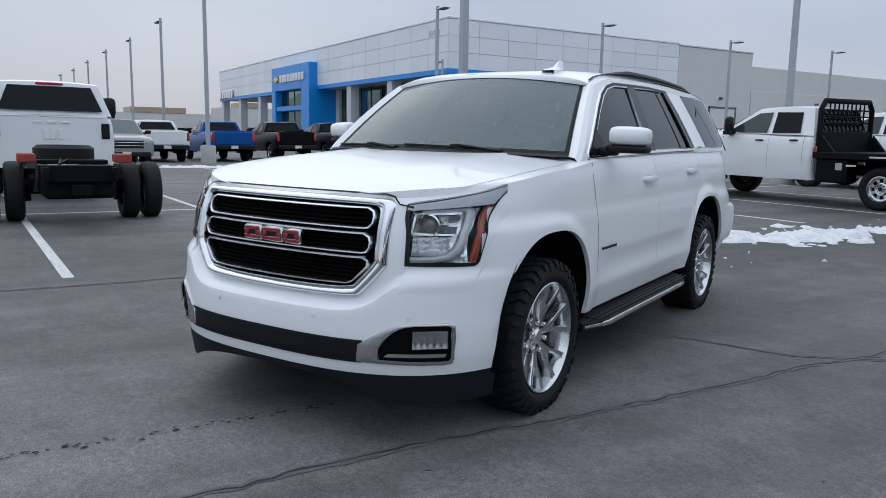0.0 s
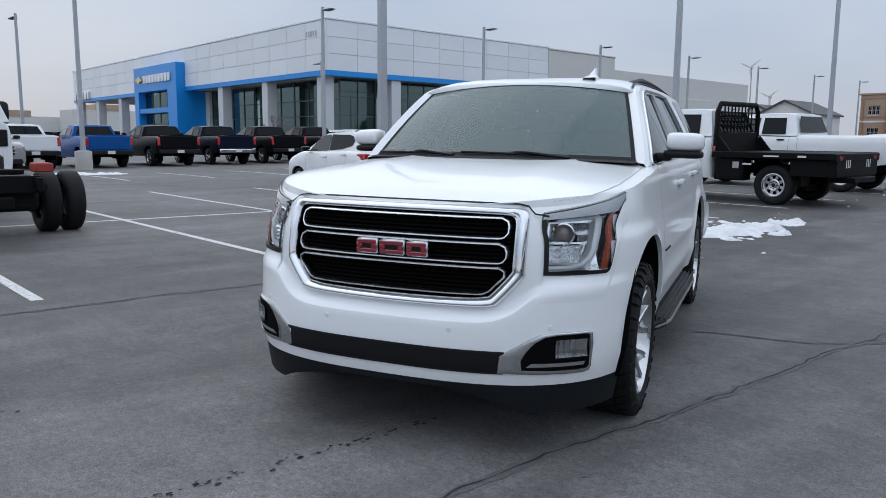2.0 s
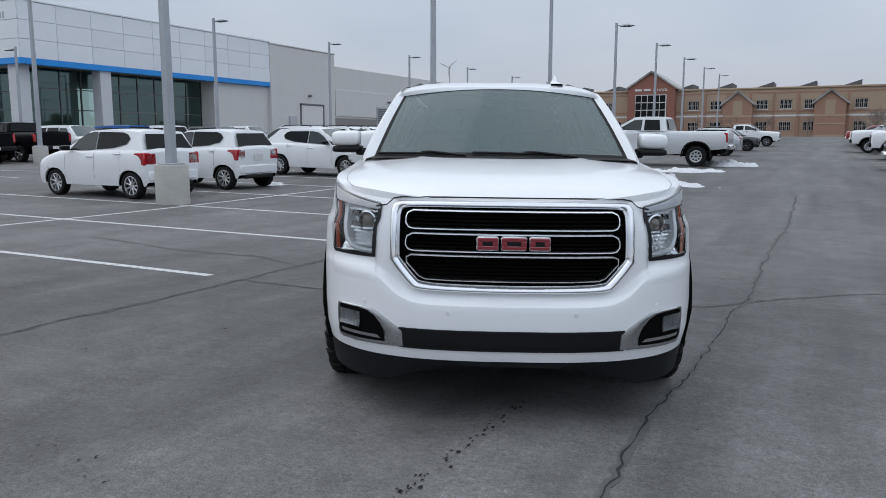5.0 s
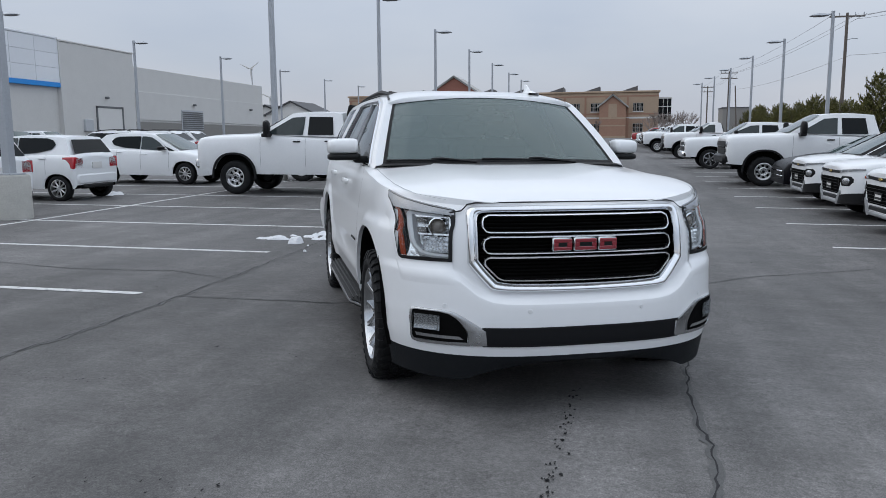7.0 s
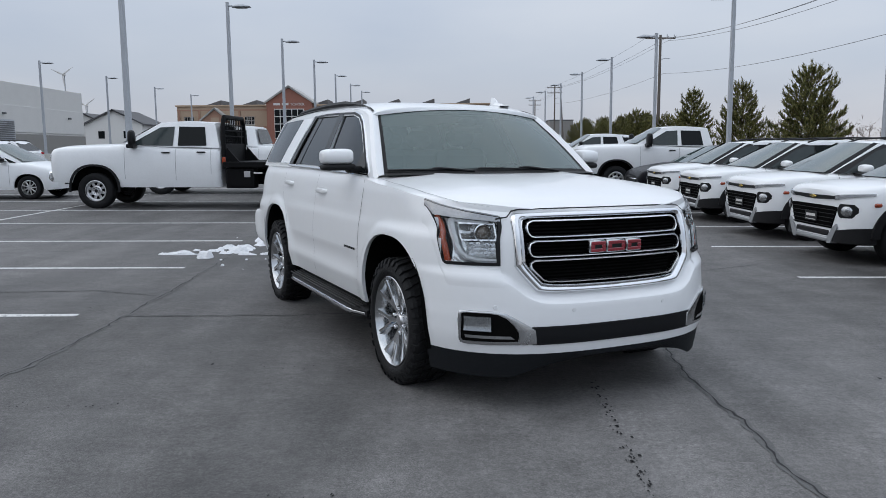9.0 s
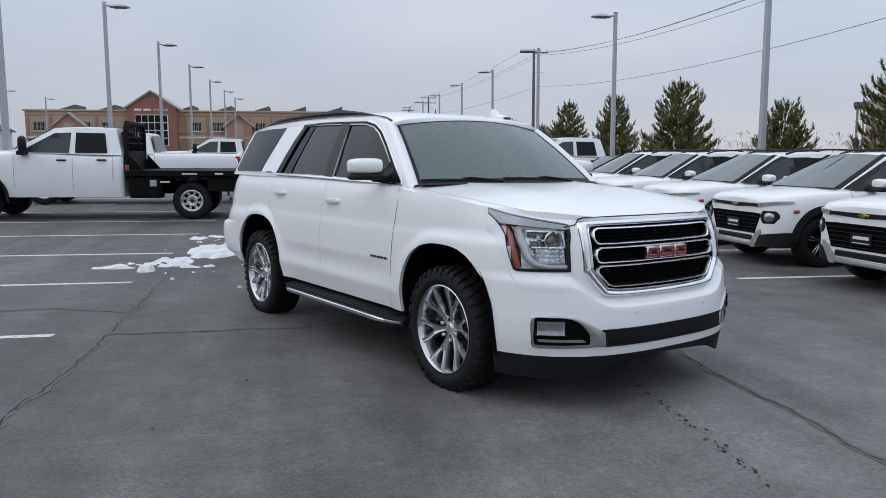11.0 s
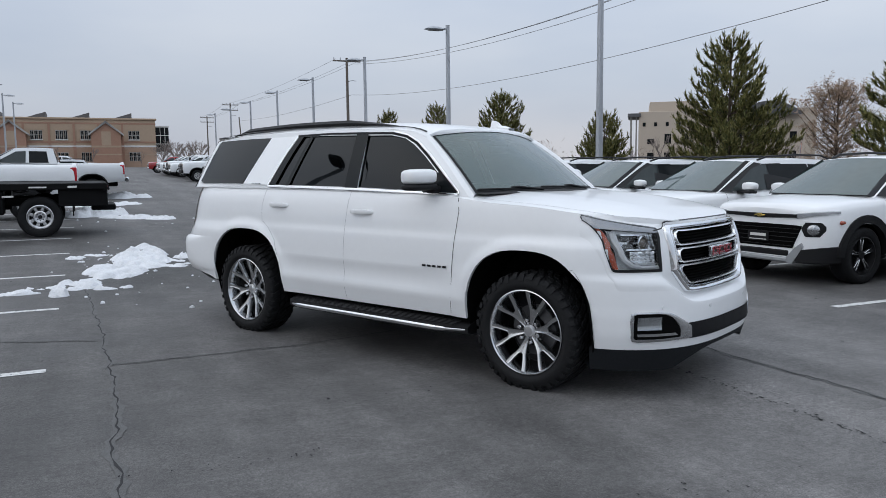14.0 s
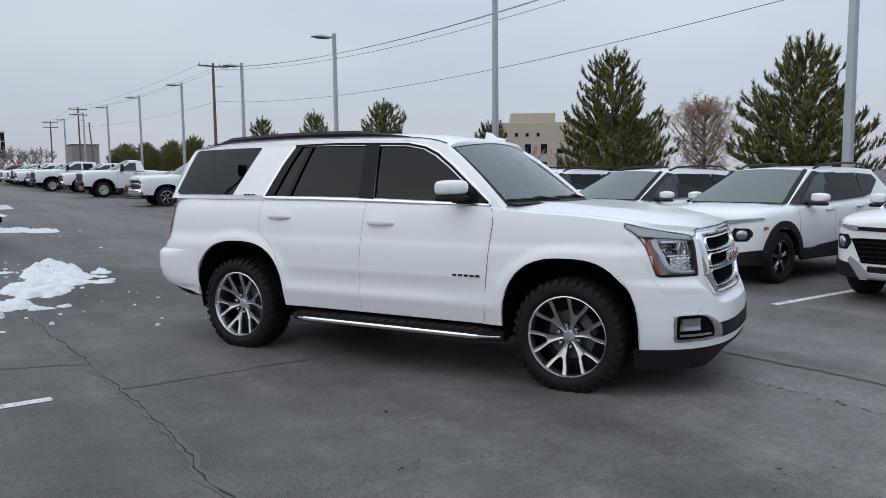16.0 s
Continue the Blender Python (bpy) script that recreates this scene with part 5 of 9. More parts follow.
far_scrub(34, 70, 40, 150, 130, 3.6, 4, SCRUB, "winter_brush", "far belt of brown leafless brush and small trees")
far_scrub(60, 130, -10, 90, 130, 3.4, 5, SCRUB, "winter_brush", "far belt of brown leafless brush across the road")
far_scrub(-260, -150, -40, 140, 60, 4.0, 6, SCRUB, "winter_brush", "far brown brush beyond the showroom")

# ---- vehicles of the lot ----
def wheel(parent, x, y, r, rim_r, width, side, style, rim_mat, name="wheel"):
    """A tyre with a spoked rim; side +1 faces +y."""
    hub = new(name)
    hub.parent = parent
    hub.matrix_local = pose(x, y, r * 0.985, 0, 0, 0 if side > 0 else 180)
    h = width / 2
    ty = Shape().lathe([(rim_r * 0.97, -h * 0.8), (rim_r * 1.04, -h), (r * 0.90, -h * 1.02), (r * 0.985, -h * 0.82), (r, -h * 0.4), (r, h * 0.4), (r * 0.985, h * 0.82), (r * 0.90, h * 1.02), (rim_r * 1.04, h), (rim_r * 0.97, h * 0.8)], 28)
    part("tyre", ty, RUBBER, hub, angle=60)
    rm = Shape().lathe([(rim_r * 0.99, h * 0.92), (rim_r * 0.93, h * 0.95), (rim_r * 0.88, h * 0.6), (rim_r * 0.86, -h * 0.5)], 28)
    rm.lathe([(0.0, h * 0.72), (rim_r * 0.18, h * 0.72), (rim_r * 0.22, h * 0.55), (rim_r * 0.22, h * 0.1)], 16)
    if style == "steel":
        rm.lathe([(rim_r * 0.20, h * 0.50), (rim_r * 0.40, h * 0.64), (rim_r * 0.50, h * 0.52)], 32)
        rm.lathe([(rim_r * 0.76, h * 0.42), (rim_r * 0.82, h * 0.58), (rim_r * 0.94, h * 0.66)], 32)
        n = 8
    else:
        n = {"five": 5, "six": 6, "nine": 9}[style]
    for k in range(n):
        t = 2 * math.pi * k / n + 0.3
        sp = Shape().box(rim_r * 0.15, rim_r * 0.92, h * 0.35, h * 0.72, -rim_r * (0.085 if n > 6 else 0.115), rim_r * (0.085 if n > 6 else 0.115), 0.012)
        if style in ("steel",):
            sp = Shape().box(rim_r * 0.5, rim_r * 0.92, h * 0.2, h * 0.50, -rim_r * 0.125, rim_r * 0.125, 0.012)
        c, s = math.cos(t), math.sin(t)
        rm.add([(px * c - pz * s, py, px * s + pz * c) for px, py, pz in sp.v], sp.f)
    rim_ob = part("rim", rm, rim_mat, hub, angle=30)
    if style == "steel":
        part("hub_cap", Shape().lathe([(0.0, h * 0.84), (rim_r * 0.13, h * 0.82), (rim_r * 0.17, h * 0.70)], 14), DARKPL, rim_ob)
        for k in range(8):
            t = math.pi * k / 4
            part("wheel_nut", Shape().lathe([(0.0, h * 0.74), (rim_r * 0.045, h * 0.72), (rim_r * 0.05, h * 0.55)], 6, (rim_r * 0.29 * math.cos(t), 0, rim_r * 0.29 * math.sin(t))), DULLSTEEL, rim_ob)
    if rim_mat is DARKALLOY:
        for k in range(n):
            for dt in (-0.13, 0.13):
                t = 2 * math.pi * k / n + 0.3 + dt
                c, s = math.cos(t), math.sin(t)
                sp = Shape().box(rim_r * 0.24, rim_r * 0.93, h * 0.60, h * 0.76, -rim_r * 0.035, rim_r * 0.035, 0.005)
                sp.v = [(px * c - pz * s, py, px * s + pz * c) for px, py, pz in sp.v]
                part("spoke_face", sp, SATIN, rim_ob, "bright machined spoke edge")
    br = Shape().lathe([(0.0, -h * 0.2), (rim_r * 0.9, -h * 0.2)], 20)
    part("brake_disc", br, DARKPL, hub)
    return hub


def quad_patch(c, u0, u1, v0, v1, off, nu=4, nv=4):
    """Part of the surface between four corners (lower a, lower b, upper b, upper a), lifted outwards."""
    a, b, cc, d = [Vector(p) for p in c]
    n = ((b - a).cross(d - a)).normalized()
    rows = []
    for i in range(nu + 1):
        u = lerp(u0, u1, i / nu)
        rows.append([(a.lerp(b, u)).lerp(d.lerp(cc, u), lerp(v0, v1, j / nv)) + n * off for j in range(nv + 1)])
    return rows


def vehicle(spec, colour, m, label, category, name):
    """A whole car or pickup from its main measures: x forward, origin under the middle."""
    S = spec
    top = thing(name, label, category, m, group=S.get("group", ""))
    xf, xr, W = S["front"], S["rear"], S["half"]
    wf, wr, R = S["axle_f"], S["axle_r"], S["tyre"]
    arch, sill = S["arch"], S["sill"]
    belt = S["top"]
    bed = S.get("bed")
    tumble, roof_z, roof = S["tumble"], S["roof_z"], S["roof"]

    def low(x):
        z = curve(x, S["under"])
        for c in (wf, wr):
            d = abs(x - c) / arch
            if d < 1:
                z = max(z, R * 0.92 + S.get("arch_h", arch - 0.01) * (1 - d**2.4) ** (1 / 2.4) if d < 1 else z)
        return z

    xs = set()
    nose = S.get("nose", 0.35)
    for i in range(11):
        t = 1 - math.cos(math.pi / 2 * i / 10)
        xs.add(round(xf - nose * t, 4))
        xs.add(round(xr + nose * 0.6 * t, 4))
    for c in (wf, wr):
        for i in range(-10, 11):
            xs.add(round(c + arch * math.sin(i / 10 * math.pi / 2), 4))
    v = xr
    while v < xf:
        xs.add(round(v, 4))
        v += 0.22
    for x, _ in belt:
        xs.add(round(x, 4))
    if bed:
        for b in bed[:2]:
            xs |= {round(b, 4), round(b + 0.012, 4), round(b - 0.012, 4)}
    xs = sorted(x for x in xs if xr - 1e-6 <= x <= xf + 1e-6)
    facs = [(0.0, 0.955), (0.10, 0.975), (0.3, 0.995), (0.52, 1.0), (0.74, 0.992), (0.88, 0.972), (0.96, 0.945), (1.0, 0.90)]
    rows = []
    for x in xs:
        zt, zl = smooth(x, belt), low(x)
        if x > xf - nose:
            w = W * (S.get('blunt', 0.84) + (1 - S.get('blunt', 0.84)) * math.sqrt(max(0, 1 - ((x - xf + nose) / nose) ** 2)))
        elif x < xr + nose * 0.6:
            w = W * (0.90 + 0.10 * math.sqrt(max(0, 1 - ((xr + nose * 0.6 - x) / (nose * 0.6)) ** 2)))
        else:
            w = W
        ring = []
        for t, f in facs:
            z = max(zl, lerp(curve(x, S["under"]), zt, t))
            ring.append((x, w * f, z))
        inside = bed and bed[0] <= x <= bed[1]
        if inside:
            ring += [(x, w * 0.80, zt), (x, w * 0.79, bed[2]), (x, w * 0.4, bed[2]), (x, 0, bed[2])]
        else:
            cr = S.get("crown", 0.04)
            ring += [(x, w * 0.80, zt + cr * 0.35), (x, w * 0.62, zt + cr * 0.7), (x, w * 0.4, zt + cr), (x, 0, zt + cr)]
        rows.append(ring)
    sh = Shape().grid(rows)
    for row in (rows[0], rows[-1]):
        k = len(sh.v)
        sh.v += row + [(x, 0, z) for x, y, z in row]
        n = len(row)
        sh.f += [(k + i, k + i + 1, k + n + i + 1, k + n + i) for i in range(n - 1)]
    sh.mirror()
    part("body", sh, colour, top, angle=35)
    # underside and wheel wells
    un = Shape().box(xr + 0.25, xf - 0.3, -W * 0.80, W * 0.80, sill + 0.02, S["floor"], 0.05)
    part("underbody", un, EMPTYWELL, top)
    # cabin
    (xb0, zb0), (xt0, zt0), (xt1, zt1), (xb1, zb1) = roof
    yb, yt = W * S.get("yb", 0.93), W * tumble
    A = [(xb0, yb * 0.93, zb0), (xt0, yt * 0.92, zt0), (xt1, yt, zt1), (xb1, yb, zb1)]
    cab = Shape()
    prof = []
    for i in range(9):
        t = i / 8
        prof.append((lerp(xt0, xt1, t), lerp(zt0, zt1, t) + S.get("arc", 0.05) * 4 * t * (1 - t) * 0.6))
    ring = []
    kx = [0.0, 0.35, 0.75, 0.93, 1.0]
    rws = [[(xb0 + 0.10 * (1 - k * k), yb * 0.93 * k, zb0) for k in kx]]
    for i, (x, z) in enumerate(prof):
        y = yt * (0.92 + 0.08 * min(1, i / 3))
        rws.append([(x + (0.05 * (1 - k * k) if i == 0 else 0), y * k, z + 0.035 * (1 - k**2.5)) for k in kx])
    rws.append([(xb1 - 0.03 * (1 - k * k), yb * k, zb1) for k in kx])
    cab.grid(rws)
    side = [A[0]] + [(x, yt * (0.92 + 0.08 * min(1, i / 3)), z) for i, (x, z) in enumerate(prof)] + [A[3]]
    foot = [(lerp(xb0, xb1, i / (len(side) - 1)), lerp(yb * 0.93, yb, min(1, i / 4)), lerp(zb0, zb1, i / (len(side) - 1)) - 0.02) for i in range(len(side))]
    cab.grid([foot, side])
    cab.mirror()
    part("cabin", cab, colour, top, angle=35)
    # glazing
    def side_pt(x, z):
        zb = lerp(zb0, zb1, (x - xb0) / (xb1 - xb0))
        zt = curve(x, sorted(prof))
        t = (z - zb) / (max(zt0, zt1, zt) - zb)
        return lerp(yb, yt, max(0, min(1.05, t))) + 0.010

    for poly, dens in S["windows"]:
        dens_p = densify(poly, 0.12)
        g = Shape().poly(dens_p, lambda a, b: (a, side_pt(a, b), b))
        pair("side_window", g, GLASSFRONT if poly is S["windows"][0][0] else GLASSOPQ, top, fix=False)
    ws = [(xb0 + 0.02, -yb * 0.86, zb0 + 0.03), (xb0 + 0.02, yb * 0.86, zb0 + 0.03), (xt0 + 0.03, yt * 0.84, zt0 - 0.01), (xt0 + 0.03, -yt * 0.84, zt0 - 0.01)]
    rows = quad_patch(ws, 0, 1, 0, 1, 0.0, 8, 2)
    bow = []
    for i, r in enumerate(rows):
        k = abs(i / 8 * 2 - 1)
        bow.append([(p.x + 0.10 * (1 - k * k) * lerp(1, 0.5, j / 2) + 0.012, p.y, p.z + 0.012 + 0.025 * (1 - k * k) * j / 2) for j, p in enumerate(r)])
    part("windscreen", Shape().grid(bow), GLASSOPQ2, top)
    rg = S.get("rear_glass", 0.86)
    rw = [(xb1 - 0.02, yb * rg, lerp(zb1, zt1, 0.12)), (xb1 - 0.02, -yb * rg, lerp(zb1, zt1, 0.12)), (xt1 - 0.02, -yt * rg, zt1 - 0.05), (xt1 - 0.02, yt * rg, zt1 - 0.05)]
    d = (xb1 - xt1) * 0.12
    rw = [(xb1 - d - 0.02, rw[0][1], rw[0][2]), (xb1 - d - 0.02, rw[1][1], rw[1][2]), rw[2], rw[3]]
    part("rear_window", Shape().grid([[tuple(p + Vector((-0.05, 0, 0.012))) for p in r] for r in quad_patch(rw, 0, 1, 0, 1, 0.0, 4, 2)]), GLASSOPQ, top)
    # wheels
    for sx, x in (("f", wf), ("r", wr)):
        for s in (1, -1):
            if sx == "r" and S.get("dual"):
                wheel(top, x, s * 1.06, R, S["rim"], 0.23, s, S["style"], S["rim_mat"])
                wheel(top, x, s * 0.755, R, S["rim"], 0.23, s, S["style"], S["rim_mat"])
            else:
                wheel(top, x, s * (W - S["tw"] / 2 - 0.02), R, S["rim"], S["tw"], s, S["style"], S["rim_mat"])
    for s in (1, -1):
        for x in (wf, wr) if S.get("rear_wells", True) else (wf,):
            ww = Shape().lathe([(0.0, -0.34), (max(arch, S.get("arch_h", 0)) * 1.02, -0.34), (max(arch, S.get("arch_h", 0)) * 1.02, 0.0)], 16, (x, s * (W * 0.93), R * 0.95), "y", 0, math.pi)
            if s < 0:
                ww = Shape().lathe([(0.0, 0.34), (max(arch, S.get("arch_h", 0)) * 1.02, 0.34), (max(arch, S.get("arch_h", 0)) * 1.02, 0.0)], 16, (x, s * (W * 0.93), R * 0.95), "y", 0, math.pi)
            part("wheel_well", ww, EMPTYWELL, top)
            if S.get("flare"):
                def rim_pt(t, q, d):
                    c, sn = math.cos(t), math.sin(t)
                    k = (abs(c) ** 2.4 + abs(sn) ** 2.4) ** (-1 / 2.4)
                    return (x + (arch + q) * c * k, s * (W + d), R * 0.92 + (S["arch_h"] + q) * sn * k)
                part("arch_flare", Shape().grid([[rim_pt(math.pi * i / 20, q, d) for q, d in ((0.0, -0.02), (0.0, 0.022), (0.045, 0.018), (0.05, -0.02))] for i in range(21)]), BLACKPL, top, "black wheel-arch lip")
    # lamps, grille, bumpers
    for s in (1, -1):
        for box, mat, nm in S["lamps"]:
            x0, x1, y0, y1, z0, z1 = box
            part(nm, Shape().box(x0, x1, s * y0, s * y1, z0, z1, 0.02), mat, top)
    for nm, mat, box, c in S["bits"]:
        part(nm, Shape().box(*box, c), mat, top)
    if S.get("mirror"):
        mx, mz, tall = S["mirror"]
        for s in (1, -1):
            mm = Shape()
            rws = []
            for i, (t_, k_) in enumerate(((0.0, 0.55), (0.08, 0.85), (0.35, 1.0), (0.70, 0.94), (0.92, 0.70), (1.0, 0.35))):
                yy_ = s * lerp(W * 0.985, W + 0.21, t_)
                rws.append([(mx - 0.02 + 0.085 * k_ * math.copysign(abs(math.cos(q)) ** 0.7, math.cos(q)) - 0.02 * t_, yy_, mz + tall * 0.62 + tall * 0.38 * k_ ** (0.5 if tall > 0.4 else 1.0) * math.copysign(abs(math.sin(q)) ** 0.6, math.sin(q))) for q in (2 * math.pi * j / 12 for j in range(13))])
            mm.grid(rws)
            mm.add(rws[-1][:-1], [tuple(range(12))])
            mm.add(rws[0][:-1], [tuple(range(11, -1, -1))])
            wm = part("wing_mirror", mm, S.get("mirror_mat", DARKPL), top)
            part("mirror_base", Shape().box(mx - 0.09, mx + 0.07, s * (W * 0.90), s * (W + 0.19), mz + max(0.0, tall - 0.3) * 0.5, mz + tall * 0.26 + max(0.0, tall - 0.3) * 0.3, 0.015), DARKPL, wm)
    for s in (1, -1):
        for x, z in S["handles"]:
            hd = Shape().box(x - 0.10, x + 0.10, s * (W * 0.975), s * (W * 0.975 + 0.035), z - 0.016, z + 0.018, 0.012)
            part("door_handle", hd, S.get("handle_mat", colour), top)
        for x, z0, z1 in S["gaps"]:
            gp = Shape()
            rws = []
            for i in range(13):
                z = lerp(z0, z1, i / 12)
                lo, hi = curve(x, S["under"]), smooth(x, belt)
                y = W * curve(min(1.0, max(0.0, (z - lo) / (hi - lo))), facs) + 0.004
                rws.append([(x - 0.0035, s * y, z), (x + 0.0035, s * y, z)])
            gp.grid(rws)
            part("door_gap", gp, GAPDARK if colour in (WHITE, WHITE_DIRTY, PEARL) else DARKPL, top)
    return top




def pickup_spec(hd=False, cab="crew", long=0.0):
    """A full-size pickup, nose towards +x."""
    k = 1.06 if hd else 1.0
    wb = long or (4.10 if hd else 3.75)
    f, r = wb / 2 + 1.02, -wb / 2 - 1.18
    wf, wr = wb / 2, -wb / 2
    up = 0.12 if hd else 0.0
    hood, rail = 1.26 + up * 1.4, 1.31 + up if hd else 1.40
    cb0 = wf - 0.62
    cb1 = cb0 - (2.30 if cab == "crew" else 1.55)
    roofz = 1.90 + up
    R = 0.405 if not hd else 0.42
    zs = 0.50 if hd else 0.46
    s = dict(front=f, rear=r, half=1.03, axle_f=wf, axle_r=wr, tyre=R, arch=0.55, arch_h=0.60 if hd else 0.56, flare=hd, sill=zs, floor=0.85 + up,
             under=[(r, 0.62 + up), (wr - 0.55, 0.55 + up), (wr + 0.6, zs), (wf - 0.6, zs), (wf + 0.6, 0.48 + up), (f, 0.50 + up)],
             top=[(r, rail), (cb1 - 0.05, rail), (cb1 + 0.3, rail - 0.02), (cb0 - 0.2, hood + 0.05), (cb0 + 0.1, hood + 0.03), (f - 0.30, hood - 0.02), (f - 0.08, hood - 0.055), (f - 0.03, hood - 0.09), (f, hood - 0.15)],
             bed=(r + 0.09, cb1 - 0.06, 0.88 + up), roof=((cb0 - 0.02, hood + 0.05), (cb0 - 0.86, roofz - 0.04), (cb1 + 0.14, roofz - 0.05), (cb1, rail)),
             roof_z=roofz, tumble=0.76, yb=0.955, crown=0.05, nose=0.22, blunt=0.90, tw=0.27, rim=0.25 if hd else 0.27, style="steel" if hd else "six", rim_mat=STEEL if hd else ALLOY,
             rear_glass=0.84)
    bz = rail + 0.03
    wins = []
    if cab == "crew":
        mid = (cb0 + cb1) / 2 - 0.13
        wins.append(([(cb0 - 0.22, bz + 0.02), (mid + 0.06, bz), (mid + 0.04, roofz - 0.12), (cb0 - 0.90, roofz - 0.14)], 1))
        wins.append(([(mid - 0.06, bz), (cb1 + 0.30, bz), (cb1 + 0.36, roofz - 0.13), (mid - 0.06, roofz - 0.12)], 1))
        s["gaps"] = [(cb0 - 0.10, 0.58 + up, bz - 0.05), (mid, 0.56 + up, bz - 0.03), (cb1 + 0.20, 0.70 + up, bz - 0.03), (cb1 - 0.03, 0.56 + up, rail - 0.02)]
        s["handles"] = [(mid + 0.22, bz - 0.16), (cb1 + 0.42, bz - 0.15)]
    else:
        wins.append(([(cb0 - 0.22, bz + 0.02), (cb1 + 0.45, bz), (cb1 + 0.45, roofz - 0.12), (cb0 - 0.78, roofz - 0.14)], 1))
        s["gaps"] = [(cb0 - 0.10, 0.58 + up, bz - 0.05), (cb1 + 0.30, 0.56 + up, bz - 0.03), (cb1 - 0.03, 0.56 + up, rail - 0.02)]
        s["handles"] = [(cb1 + 0.5, bz - 0.16)]
    s["windows"] = wins
    s["lamps"] = [((f - 0.30, f + 0.008, 0.72, 0.955, hood - 0.34, hood - 0.16), LAMPMIX, "headlight"), ((f - 0.22, f + 0.004, 0.74, 0.95, hood - 0.50, hood - 0.36), DARKPL, "lamp_pod"), ((r - 0.012, r + 0.16, 0.87, 1.005, rail - 0.44, rail - 0.06), REDLENS, "tail_light")]
    gz = hood - 0.62
    s["bits"] = [("grille", DARKPL, (f - 0.06, f + 0.012, -0.72, 0.72, hood - 0.56, hood - 0.15), 0.03),
                 ("grille_bar", CHROME if not hd else BLACKPL, (f - 0.02, f + 0.03, -0.70, 0.70, hood - 0.36, hood - 0.30), 0.015),
                 ("front_bumper", CHROME if not hd else DARKPL, (f - 0.24, f + 0.09, -0.97, 0.97, hood - 0.80, hood - 0.54), 0.06),
                 ("rear_bumper", CHROME, (r - 0.16, r + 0.02, -0.96, 0.96, 0.58 + up, 0.78 + up), 0.04),
                 ("tailgate", None, (r - 0.022, r + 0.03, -0.85, 0.85, 0.80 + up, rail - 0.02), 0.02),
                 ("number_plate", TRIMW, (r - 0.175, r - 0.165, -0.16, 0.16, 0.62 + up, 0.76 + up), 0.0)]
    s["mirror"] = (cb0 - 0.30, rail - 0.13, 0.52) if hd else (cb0 - 0.30, rail - 0.02, 0.20)
    s["handle_mat"] = DARKPL
    return s




def pickup(m, colour, label, hd=False, cab="crew", name="pickup_truck", badge=False, black_bumper=False):
    s = pickup_spec(hd, cab)
    s["bits"] = [(n, colour if mt is None else (BLACKPL if black_bumper and n == "rear_bumper" else mt), b, c) for n, mt, b, c in s["bits"]]
    s["group"] = "parked vehicles"
    return vehicle(s, colour, m, label, "pickup truck", name)


